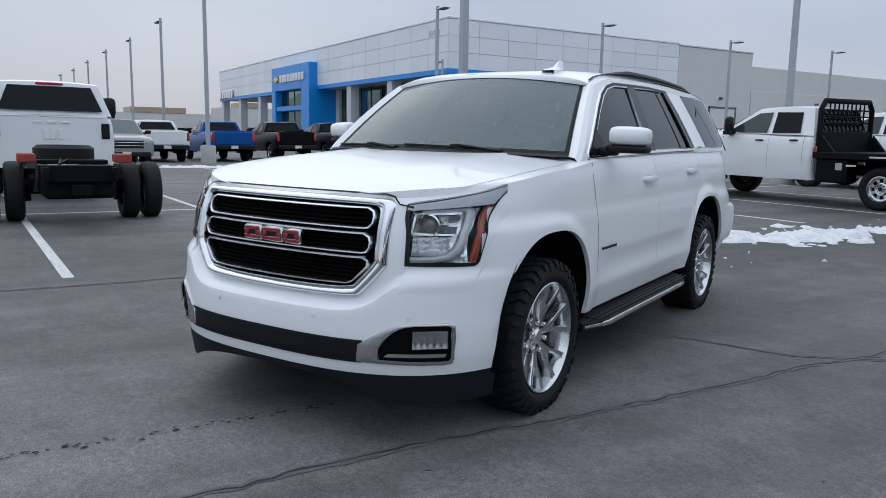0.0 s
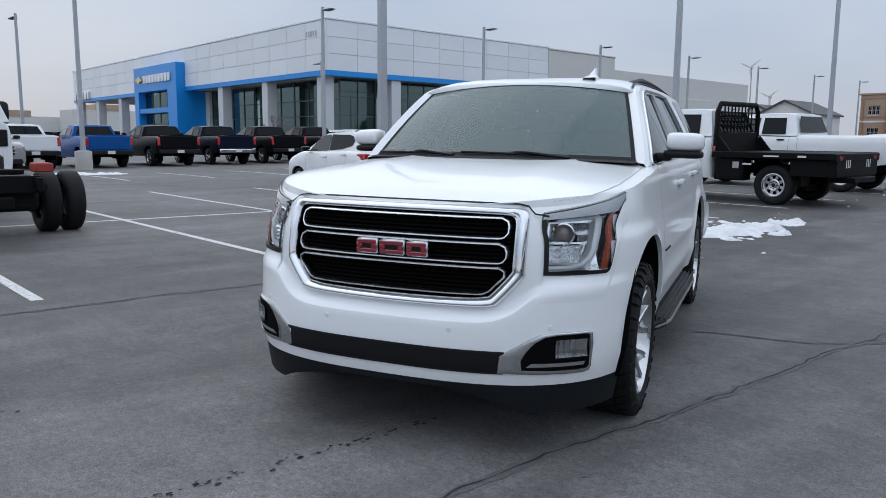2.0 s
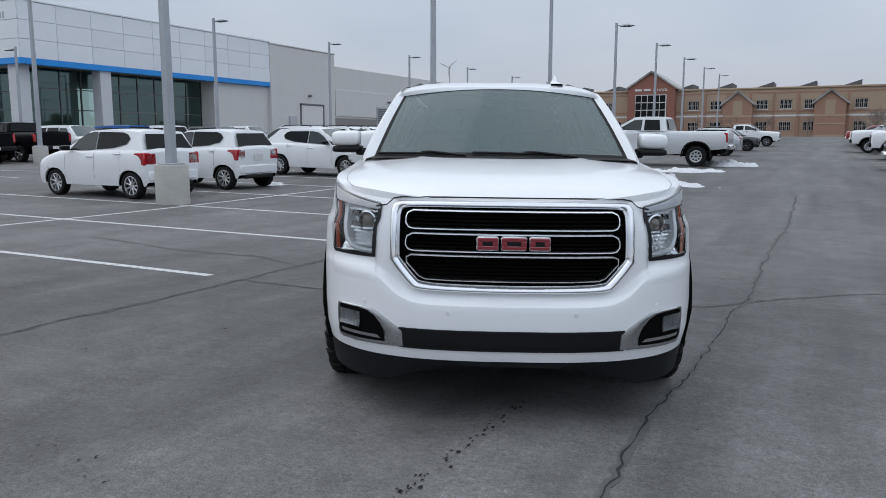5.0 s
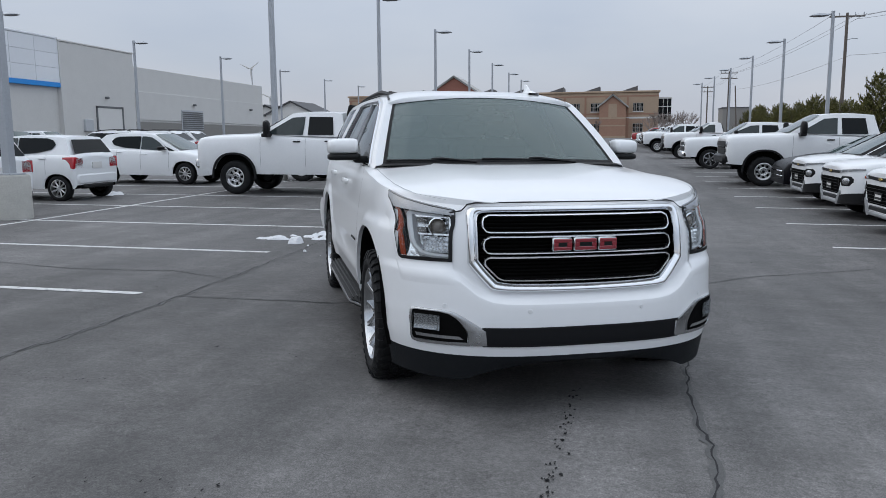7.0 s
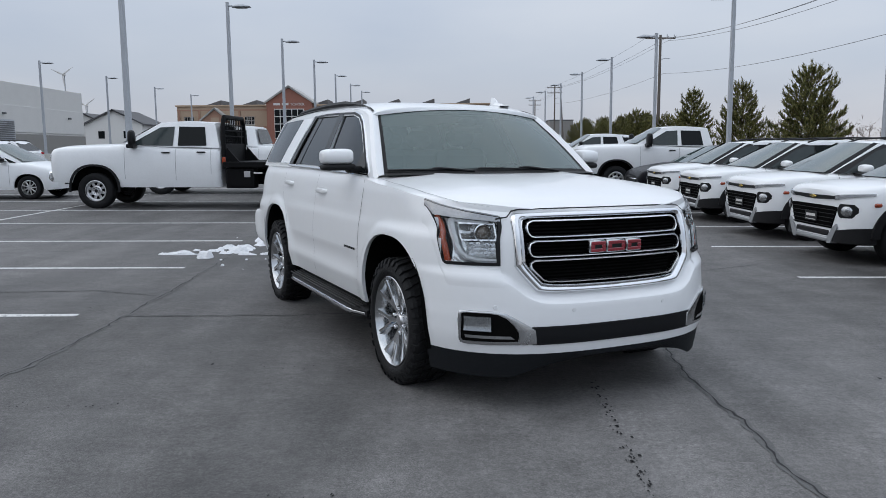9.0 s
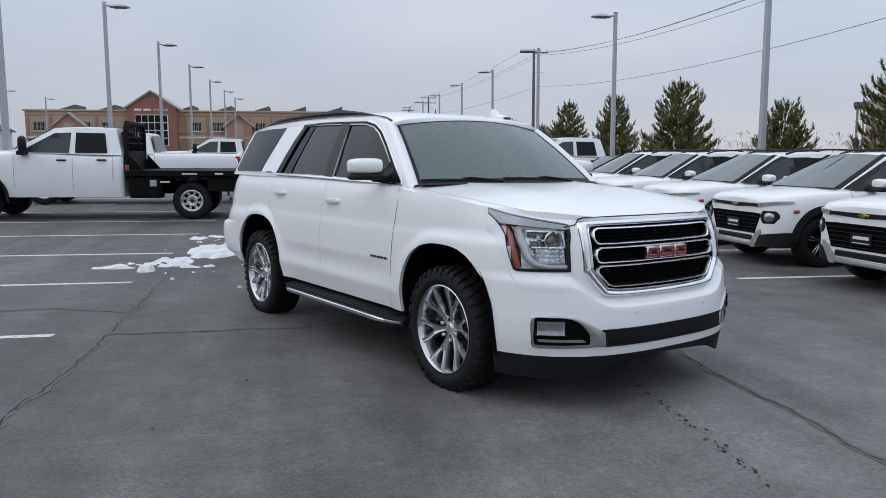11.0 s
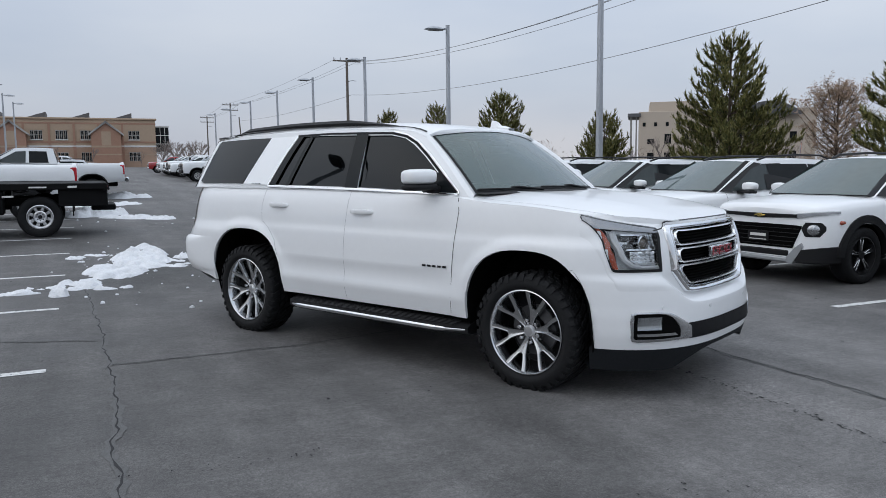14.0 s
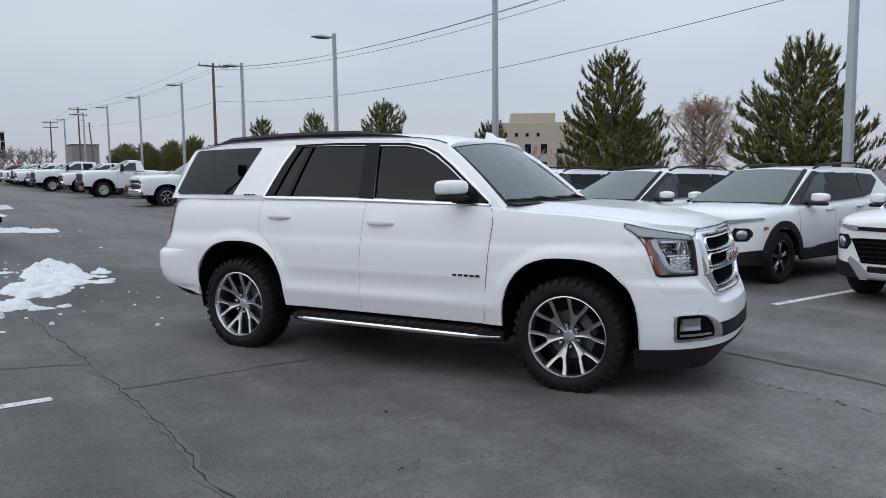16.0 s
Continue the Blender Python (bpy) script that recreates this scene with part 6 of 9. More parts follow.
def compact_suv(m, colour, label):
    """A small crossover with a two-part grille, black cladding, dark glasshouse and roof rails."""
    f, r, wf, wr, W = 2.09, -2.16, 1.32, -1.32, 0.905
    s = dict(front=f, rear=r, half=W, axle_f=wf, axle_r=wr, tyre=0.352, arch=0.42, sill=0.36, floor=0.7, blunt=0.68,
             under=[(r, 0.46), (wr - 0.45, 0.36), (wr + 0.5, 0.34), (wf - 0.5, 0.34), (wf + 0.45, 0.30), (f, 0.28)],
             top=[(r, 1.00), (r + 0.08, 1.07), (-1.6, 1.115), (-0.5, 1.08), (0.5, 1.045), (1.05, 1.022), (1.5, 0.998), (1.80, 0.968), (1.93, 0.946), (2.02, 0.930), (2.06, 0.905), (f, 0.872)],
             roof=((1.06, 1.032), (0.20, 1.515), (-1.55, 1.535), (-2.05, 1.10)), roof_z=1.61, tumble=0.745, yb=0.935, crown=0.045, nose=0.42, tw=0.235, rim=0.235,
             style="five", rim_mat=DARKALLOY, group="parked vehicles")
    s["windows"] = [([(0.84, 1.062), (-0.04, 1.088), (-0.04, 1.475), (0.10, 1.470), (0.30, 1.405)], 1), ([(-0.065, 1.088), (-0.96, 1.120), (-0.96, 1.485), (-0.065, 1.48)], 1), ([(-0.985, 1.125), (-1.25, 1.16), (-1.60, 1.37), (-1.50, 1.455), (-0.985, 1.485)], 1)]
    s["lamps"] = [((r - 0.01, r + 0.2, 0.55, 0.83, 0.95, 1.07), REDLENS, "tail_light"), ((1.70, 1.80, 0.880, 0.912, 0.735, 0.785), AMBER, "side_marker")]
    s["bits"] = [("skid_plate", SKID, (f - 0.14, f + 0.020, -0.46, 0.46, 0.262, 0.330), 0.02), ("lower_intake", DARKPL, (f - 0.13, f + 0.014, -0.44, 0.44, 0.335, 0.42), 0.02),
                 ("number_plate", DARKPL, (f + 0.024, f + 0.034, -0.16, 0.16, 0.505, 0.635), 0.0), ("plate_text", TRIMW, (f + 0.0342, f + 0.036, -0.12, 0.12, 0.565, 0.600), 0.0), ("plate_text", TRIMW, (f + 0.0342, f + 0.036, -0.13, 0.13, 0.520, 0.530), 0.0)]
    s["mirror"] = (0.62, 1.03, 0.175)
    s["mirror_mat"] = colour
    s["handles"] = [(0.12, 0.965), (-0.80, 0.99)]
    s["gaps"] = [(0.92, 0.46, 1.05), (-0.05, 0.45, 1.10), (-1.00, 0.66, 1.12)]
    top = vehicle(s, colour, m, label, "SUV", "compact_suv")

    def nose_x(y):
        k = (abs(y) / 0.890 - 0.68) / 0.32
        return f if k <= 0 else f - 0.42 + 0.42 * math.sqrt(max(0.0, 1 - k * k))

    def slab(sd, y0, y1, za, zb, off, n=14):
        """A raised patch round the curved nose; za and zb give the lower and upper edge at both ends."""
        rws = []
        for i in range(n + 1):
            y = lerp(y0, y1, i / n)
            lo, hi = lerp(za[0], zb[0], i / n), lerp(za[1], zb[1], i / n)
            x, c = nose_x(y), min(0.02, (hi - lo) * 0.25)
            d = nose_x(y + 0.01) - nose_x(y - 0.01)
            nx, ny = 0.02 / math.hypot(0.02, d), -d / math.hypot(0.02, d)
            ends = 1.0 if y0 <= 0 else 0.6 + 0.4 * min(1.0, 4 * i / n, 4 * (n - i) / n)
            o = off * ends
            rws.append([(x - 0.05 * nx, sd * (y - 0.05 * ny), lo), (x + o * nx, sd * (y + o * ny), lo + c), (x + o * nx, sd * (y + o * ny), hi - c), (x - 0.05 * nx, sd * (y - 0.05 * ny), hi)])
        return Shape().grid(rws)

    def both(*a):
        one, two = slab(1, *a), slab(-1, *a)
        return one.add(two.v, [tuple(reversed(q)) for q in two.f])

    part("upper_grille", both(0.0, 0.60, (0.775, 0.868), (0.800, 0.872), 0.010), DARKPL, top, "slim black upper grille")
    for k in range(2):
        part("grille_slat", both(0.0, 0.56, (0.800 + 0.032 * k, 0.808 + 0.032 * k), (0.812 + 0.026 * k, 0.819 + 0.026 * k), 0.015), BLACKPL, top)
    part("badge", Shape().box(f + 0.008, f + 0.024, -0.085, 0.085, 0.815, 0.837, 0.005).box(f + 0.008, f + 0.025, -0.035, 0.035, 0.803, 0.849, 0.005), GOLD, top, "gold maker's badge")
    for sd in (1, -1):
        part("daytime_light", slab(sd, 0.545, 0.880, (0.786, 0.884), (0.858, 0.908), 0.017), LAMPSILVER, top, "slim clear daytime light")
        rws = []
        for i in range(17):
            y = lerp(0.615, 0.822, i / 16)
            lo, hi = curve(y, [(0.615, 0.665), (0.660, 0.585), (0.785, 0.585), (0.822, 0.650)]), curve(y, [(0.615, 0.705), (0.655, 0.770), (0.795, 0.770), (0.822, 0.725)])
            x, d = nose_x(y), nose_x(y + 0.006) - nose_x(y - 0.006)
            nx, ny = 0.012 / math.hypot(0.012, d), -d / math.hypot(0.012, d)
            rws.append([(x + o * nx, sd * (y + o * ny), z) for o, z in ((-0.02, lo), (0.010, lo + 0.008), (0.013, (lo + hi) / 2), (0.010, hi - 0.008), (-0.02, hi))])
        pd = Shape().grid(rws)
        pod = part("lamp_pod", pd, DARKPL, top, "black lamp pod")
        cy = 0.735
        d = nose_x(cy + 0.01) - nose_x(cy - 0.01)
        yaw = math.degrees(math.atan2(-d, 0.02))
        part("headlight", Shape().lathe([(0.0, 0.030), (0.030, 0.029), (0.052, 0.022), (0.066, 0.010), (0.070, 0.0)], 20, (0, 0, 0), "x").move(Matrix.Translation((nose_x(cy), sd * cy, 0.676)) @ pose(0, 0, 0, 0, 0, sd * yaw) @ Matrix.Diagonal((1, 1.05, 1, 1))), FOGGLASS, pod, "round clear headlight")
        part("corner_cladding", slab(sd, 0.52, 0.886, (0.265, 0.430), (0.265, 0.50), 0.016), BLACKPL, top, "black bumper corner cladding")
    lg = both(0.0, 0.50, (0.425, 0.742), (0.425, 0.742), 0.010)
    for sd in (1, -1):
        t = slab(sd, 0.49, 0.612, (0.425, 0.742), (0.690, 0.735), 0.010)
        lg.add(t.v, t.f)
    part("lower_grille", lg, EMPTYWELL, top, "black lower grille")
    for k in range(5):
        hw = lerp(0.51, 0.585, k / 4)
        part("grille_slat", both(0.0, hw, (0.462 + 0.052 * k, 0.476 + 0.052 * k), (0.462 + 0.052 * k, 0.476 + 0.052 * k), 0.020), BLACKPL, top)
    for sd in (1, -1):
        rl = Shape().tube([(0.02, sd * 0.585, 1.545), (-0.16, sd * 0.605, 1.600), (-0.8, sd * 0.615, 1.632), (-1.4, sd * 0.605, 1.625), (-1.62, sd * 0.595, 1.565)], 0.017, 6)
        part("roof_rail", rl, DARKPL, top)
        part("front_pillar_trim", Shape().grid([[(lerp(1.06, 0.20, t) + 0.050, sd * lerp(0.722, 0.556, t), lerp(1.042, 1.518, t) + 0.020), (lerp(0.80, 0.04, t), sd * (lerp(0.842, 0.684, t) + 0.009), lerp(1.055, 1.488, t))] for t in (0, 0.2, 0.4, 0.6, 0.8, 1)]), DARKPL, top)
        part("window_band", Shape().grid([[(x, sd * (lerp(0.845, 0.674, (z0 - 1.1) / 0.42) + 0.006), z0), (x, sd * (lerp(0.845, 0.674, (z1 - 1.1) / 0.42) + 0.006), z1)] for x, z0, z1 in ((0.06, 1.085, 1.485), (-0.25, 1.09, 1.492), (-0.6, 1.105, 1.495), (-0.98, 1.12, 1.495), (-1.05, 1.125, 1.49))]), DARKPL, top, "black door pillars")
        wing = [(0.42, 0.255), (0.50, 0.255), (0.645, 0.47), (0.62, 0.515), (0.535, 0.455), (0.42, 0.335)]
        part("bumper_wing", Shape().add([(f - 0.08, sd * y, z) for y, z in wing] + [(nose_x(y) + 0.020, sd * y, z) for y, z in wing], [(6, 7, 8, 9, 10, 11)] + [(i, (i + 1) % 6, (i + 1) % 6 + 6, i + 6) for i in range(6)]), SKID, top, "silver bumper blade")
        for c in (wf, wr):
            cl = Shape()
            arc = [math.pi * i / 18 for i in range(19)]
            cl.grid([[(c + q * math.cos(t), sd * (W + 0.014), 0.352 + q * math.sin(t)) for q in (0.392, 0.492)] for t in arc])
            cl.grid([[(c + 0.492 * math.cos(t), sd * (W + d), 0.352 + 0.492 * math.sin(t)) for d in (0.014, -0.03)] for t in arc])
            cl.grid([[(c + 0.392 * math.cos(t), sd * (W + d), 0.352 + 0.392 * math.sin(t)) for d in (0.014, -0.06)] for t in arc])
            part("arch_cladding", cl, BLACKPL, top)
        part("sill_cladding", Shape().box(-0.88, 0.88, sd * 0.86, sd * 0.914, 0.29, 0.45, 0.02), BLACKPL, top)
        part("door_cladding", Shape().add([(x, sd * y, z) for y in (0.87, 0.916) for x, z in ((0.55, 0.44), (-0.86, 0.44), (-0.86, 0.56), (0.40, 0.475))], [(0, 1, 2, 3), (7, 6, 5, 4), (0, 1, 5, 4), (1, 2, 6, 5), (2, 3, 7, 6), (3, 0, 4, 7)]), BLACKPL, top)
    return top


def hatchback(m, colour, label, long=False):
    """A small five-door hatchback."""
    f, r = (2.05, -2.05) if long else (1.80, -1.64)
    wf, wr = (1.30, -1.28) if long else (1.18, -1.20)
    s = dict(front=f, rear=r, half=0.86 if long else 0.80, axle_f=wf, axle_r=wr, tyre=0.325 if long else 0.29, arch=0.40 if long else 0.355, sill=0.30, floor=0.6,
             under=[(r, 0.36), (wr - 0.4, 0.28), (wf + 0.4, 0.25), (f, 0.28)],
             top=[(r, 0.95), (r + 0.05, 1.02), (-1.0, 1.03), (0.6, 0.99), (1.0, 0.98), (f - 0.35, 0.87), (f - 0.08, 0.76), (f, 0.66)],
             roof=((1.10 if long else 1.0, 0.98), (0.18, 1.46 if long else 1.42), (-1.36 if long else -1.34, 1.45 if long else 1.41), (r + 0.10, 1.0)), roof_z=1.5 if long else 1.46, tumble=0.74, yb=0.92, crown=0.05, nose=0.42, tw=0.19, rim=0.205,
             style="nine", rim_mat=STEEL, group="parked vehicles")
    s["windows"] = [([(0.70, 1.0), (0.3, 1.015), (-0.13, 1.035), (-0.13, 1.405), (0.0, 1.405), (0.20, 1.375), (0.46, 1.23)], 1), ([(-0.165, 1.035), (-0.70, 1.075), (-1.05, 1.15), (-1.14, 1.26), (-1.05, 1.36), (-0.90, 1.40), (-0.165, 1.41)], 1)]
    if long:
        s["windows"].append(([(1.0, 0.985), (0.80, 0.99), (0.62, 1.14)], 1))
    s["lamps"] = [((f - 0.42, f - 0.16, 0.52, 0.74, 0.64, 0.78), LAMPMIX, "headlight"), ((r + 0.0, r + 0.30, 0.45, 0.778 if not long else 0.83, 0.72, 0.985), REDLENS, "tail_light")]
    s["bits"] = [("grille", DARKPL, (f - 0.06, f + 0.01, -0.40, 0.40, 0.36, 0.56), 0.04), ("rear_bumper", colour, (r - 0.03, r + 0.15, -0.70, 0.70, 0.36, 0.62), 0.05),
                 ("number_plate", TRIMW, (r - 0.022, r - 0.005, -0.16, 0.16, 0.72, 0.86), 0.0), ("lower_valance", BLACKPL, (r - 0.06, r + 0.1, -0.52, 0.52, 0.27, 0.37), 0.03)]
    s["mirror"] = (0.66, 1.0, 0.12)
    s["handles"] = [(0.0, 0.88), (-0.85, 0.95)]
    s["gaps"] = [(0.80, 0.40, 0.97), (-0.13, 0.40, 1.0), (-0.92, 0.6, 1.02)]
    return vehicle(s, colour, m, label, "hatchback", "hatchback_car")


def sedan(m, colour, label):
    f, r, wf, wr = 2.42, -2.42, 1.40, -1.42
    s = dict(front=f, rear=r, half=0.92, axle_f=wf, axle_r=wr, tyre=0.33, arch=0.40, sill=0.32, floor=0.6,
             under=[(r, 0.36), (wr - 0.4, 0.28), (wf + 0.4, 0.25), (f, 0.26)],
             top=[(r, 0.92), (r + 0.1, 1.02), (-1.6, 1.04), (0.7, 0.98), (1.2, 0.96), (f - 0.5, 0.86), (f - 0.1, 0.74), (f, 0.62)],
             roof=((1.10, 0.97), (0.20, 1.42), (-0.95, 1.42), (-1.85, 1.05)), roof_z=1.46, tumble=0.70, yb=0.92, crown=0.05, nose=0.45, tw=0.21, rim=0.22,
             style="five", rim_mat=DARKALLOY, group="parked vehicles")
    s["windows"] = [([(0.62, 1.02), (-0.20, 1.04), (-0.20, 1.36), (0.10, 1.35)], 1), ([(-0.27, 1.04), (-1.20, 1.08), (-0.95, 1.35), (-0.27, 1.37)], 1)]
    s["lamps"] = [((f - 0.42, f - 0.14, 0.55, 0.82, 0.66, 0.75), LAMPMIX, "headlight"), ((r - 0.012, r + 0.2, 0.5, 0.86, 0.82, 0.95), REDLENS, "tail_light")]
    s["bits"] = [("grille", DARKPL, (f - 0.06, f + 0.012, -0.55, 0.55, 0.34, 0.66), 0.05), ("chrome_bar", CHROME, (f - 0.03, f + 0.03, -0.60, 0.60, 0.55, 0.58), 0.01), ("chrome_bar", CHROME, (f - 0.03, f + 0.03, -0.62, 0.62, 0.44, 0.46), 0.008)]
    s["mirror"] = (0.70, 1.0, 0.12)
    s["mirror_mat"] = colour
    s["handles"] = [(-0.05, 0.90), (-1.0, 0.93)]
    s["gaps"] = [(0.85, 0.42, 0.96), (-0.23, 0.40, 1.0), (-1.15, 0.6, 1.03)]
    return vehicle(s, colour, m, label, "car", "sedan_car")


def large_suv(m, colour, label):
    f, r, wf, wr = 2.55, -2.5, 1.48, -1.46
    s = dict(front=f, rear=r, half=0.99, axle_f=wf, axle_r=wr, tyre=0.38, arch=0.47, sill=0.42, floor=0.7,
             under=[(r, 0.46), (wr - 0.45, 0.40), (wf + 0.5, 0.38), (f, 0.40)],
             top=[(r, 1.10), (r + 0.05, 1.18), (-1.0, 1.19), (0.9, 1.16), (1.25, 1.17), (f - 0.3, 1.08), (f - 0.06, 1.0), (f, 0.92)],
             roof=((1.20, 1.17), (0.50, 1.72), (-2.1, 1.74), (-2.38, 1.18)), roof_z=1.8, tumble=0.76, yb=0.94, crown=0.05, nose=0.30, tw=0.26, rim=0.26,
             style="six", rim_mat=ALLOY, group="parked vehicles")
    s["windows"] = [([(0.75, 1.22), (-0.10, 1.24), (-0.10, 1.65), (0.42, 1.63)], 1), ([(-0.18, 1.24), (-1.10, 1.25), (-1.05, 1.65), (-0.18, 1.66)], 1), ([(-1.2, 1.26), (-2.1, 1.27), (-1.98, 1.64), (-1.15, 1.65)], 1)]
    s["lamps"] = [((f - 0.30, f - 0.02, 0.62, 0.92, 0.80, 0.98), LAMPMIX, "headlight"), ((r - 0.012, r + 0.15, 0.80, 0.965, 0.95, 1.3), REDLENS, "tail_light")]
    s["bits"] = [("grille", DARKPL, (f - 0.06, f + 0.015, -0.62, 0.62, 0.66, 0.98), 0.04), ("grille_bar", CHROME, (f - 0.02, f + 0.035, -0.64, 0.64, 0.87, 0.90), 0.01), ("grille_bar", CHROME, (f - 0.02, f + 0.035, -0.64, 0.64, 0.76, 0.79), 0.01), ("lower_bumper", BLACKPL, (f - 0.2, f + 0.04, -0.85, 0.85, 0.38, 0.56), 0.05), ("number_plate", TRIMW, (f + 0.042, f + 0.046, -0.15, 0.15, 0.48, 0.56), 0.0)]
    s["mirror"] = (0.75, 1.22, 0.15)
    s["handles"] = [(0.08, 1.06), (-0.95, 1.07)]
    s["gaps"] = [(0.95, 0.52, 1.14), (-0.14, 0.50, 1.18), (-1.15, 0.7, 1.2)]
    return vehicle(s, colour, m, label, "SUV", "large_suv")

# ---- two work trucks ----
def work_truck(m, label, flatbed):
    s = pickup_spec(True, "crew" if flatbed else "single", 4.36 if flatbed else 5.1)
    cb1 = s["roof"][3][0]
    s["rear"] = cb1 - 0.02
    s["bed"] = None
    s["top"] = [(cb1 - 0.02, s["top"][0][1])] + s["top"][2:]
    s["under"] = [(cb1 - 0.1, 0.60)] + s["under"][2:]
    s["nose"] = 0.22
    r = s["axle_r"] - 1.25
    s["dual"] = not flatbed
    s["flare"] = flatbed
    s["lamps"] = s["lamps"][:2]
    keep = ("grille", "grille_bar", "front_bumper")
    s["bits"] = [(n, CHROME if n == "front_bumper" else mt, b, c) for n, mt, b, c in s["bits"]]
    s["bits"] = [b for b in s["bits"] if b[0] in keep]
    s["group"] = "parked vehicles"
    s["rear_wells"] = False
    top = vehicle(s, WHITE_DIRTY, m, label, "truck", "flatbed_truck" if flatbed else "chassis_cab_truck")
    for sd in (1, -1):
        part("frame_rail", Shape().box(r + 0.1, 1.9, sd * 0.38, sd * 0.46, 0.62, 0.80, 0.01), DECK, top)
    part("rear_axle", Shape().tube([(s["axle_r"], -0.85, 0.44), (s["axle_r"], 0.85, 0.44)], 0.075, 12).lathe([(0.0, -0.16), (0.12, -0.12), (0.16, 0.0), (0.12, 0.12), (0.0, 0.16)], 14, (s["axle_r"], 0, 0.44), "x"), DECK, top)
    if flatbed:
        x1 = cb1 - 0.10
        part("deck", Shape().box(r, x1, -1.13, 1.13, 1.03, 1.08, 0.01).box(r, x1, -1.14, -1.06, 0.96, 1.09, 0.012).box(r, x1, 1.06, 1.14, 0.96, 1.09, 0.012).box(r - 0.02, r + 0.08, -1.13, 1.13, 0.92, 1.08, 0.015), DECK, top, "flat black steel deck")
        for k in range(6):
            part("cross_member", Shape().box(lerp(r + 0.2, x1 - 0.2, k / 5) - 0.04, lerp(r + 0.2, x1 - 0.2, k / 5) + 0.04, -1.05, 1.05, 0.90, 1.02, 0.006), DECK, top)
        rk = part("headache_rack", Shape().tube([(x1 + 0.02, -0.92, 1.06), (x1 + 0.02, -0.92, 1.95), (x1 + 0.02, -0.80, 2.12), (x1 + 0.02, 0.80, 2.12), (x1 + 0.02, 0.92, 1.95), (x1 + 0.02, 0.92, 1.06)], 0.055, 10).box(x1 - 0.01, x1 + 0.03, -0.90, 0.90, 1.06, 1.50, 0.01), DECK, top, "black tubular headache rack")
        for k in range(9):
            part("rack_bar", Shape().tube([(x1 + 0.02, lerp(-0.62, 0.62, k / 8), 1.50), (x1 + 0.02, lerp(-0.62, 0.62, k / 8), 2.09)], 0.016, 6), DECK, rk)
        for k in range(3):
            part("rack_bar", Shape().tube([(x1 + 0.02, -0.88, 1.68 + 0.13 * k), (x1 + 0.02, 0.88, 1.68 + 0.13 * k)], 0.016, 6), DECK, rk)
        for sd in (1, -1):
            part("rack_brace", Shape().add([(x1, sd * 0.90, 1.07), (x1 - 0.36, sd * 0.90, 1.07), (x1 - 0.06, sd * 0.90, 1.42), (x1, sd * 0.96, 1.07), (x1 - 0.36, sd * 0.96, 1.07), (x1 - 0.06, sd * 0.96, 1.42)], [(0, 1, 2), (5, 4, 3), (0, 1, 4, 3), (1, 2, 5, 4), (2, 0, 3, 5)]), DECK, rk)
            bx = part("tool_box", Shape().box(s["axle_r"] + 0.62, x1 - 0.05, sd * 0.72, sd * 1.08, 0.48, 0.95, 0.02), DECK, top, "black underbody tool box")
            part("box_lid", Shape().box(s["axle_r"] + 0.68, x1 - 0.14, sd * 1.08, sd * 1.095, 0.52, 0.90, 0.01), DECK, bx)
            part("maker_plate", Shape().box(x1 - 0.62, x1 - 0.48, sd * 1.095, sd * 1.10, 0.74, 0.88, 0.02), STEEL, bx)
            part("plate_text", Shape().box(x1 - 0.90, x1 - 0.70, sd * 1.096, sd * 1.10, 0.82, 0.855), TRIMW, bx)
            part("marker_light", Shape().box(x1 - 0.06, x1 + 0.02, sd * 1.08, sd * 1.10, 1.06, 1.20, 0.01), AMBER, top)
            part("side_reflector", Shape().box(r + 0.55, r + 0.72, sd * 1.141, sd * 1.146, 1.00, 1.04), TRIMW, top)
            part("side_reflector", Shape().box(r + 1.1, r + 1.42, sd * 1.141, sd * 1.146, 1.00, 1.03), TRIMW, top)
            part("mud_flap", Shape().box(s["axle_r"] - 0.62, s["axle_r"] - 0.60, sd * 0.70, sd * 1.05, 0.42, 0.96), DECK, top)
            part("rear_skirt", Shape().box(r, r + 0.9, sd * 1.02, sd * 1.06, 0.62, 0.96, 0.01), DECK, top)
            for k in range(3):
                part("vent_slot", Shape().box(r - 0.024, r - 0.018, sd * (0.42 + 0.09 * k), sd * (0.45 + 0.09 * k), 0.80, 0.96), TRIMW, top)
            part("tail_light", Shape().box(r - 0.025, r + 0.01, sd * 0.80, sd * 0.96, 0.95, 1.04, 0.01), REDLENS, top)
        part("tail_skirt", Shape().box(r - 0.015, r + 0.03, -1.05, 1.05, 0.62, 0.95, 0.01), DECK, top)
        part("tow_bar", Shape().box(r - 0.18, r + 0.3, -0.55, 0.55, 0.50, 0.62, 0.02), DECK, top)
    else:
        xa = s["axle_r"]
        # the bare chassis sits high on its springs
        for piece in top.children:
            if not piece.name.startswith(("wheel", "frame_rail", "rear_axle")):
                piece.location.z += 0.10
        part("rear_crossmember", Shape().box(xa - 1.05, xa - 0.97, -0.46, 0.46, 0.60, 0.82, 0.01), DECK, top)
        part("axle_crossmember", Shape().box(xa - 0.2, xa + 0.1, -0.46, 0.46, 0.80, 0.86, 0.01), DECK, top)
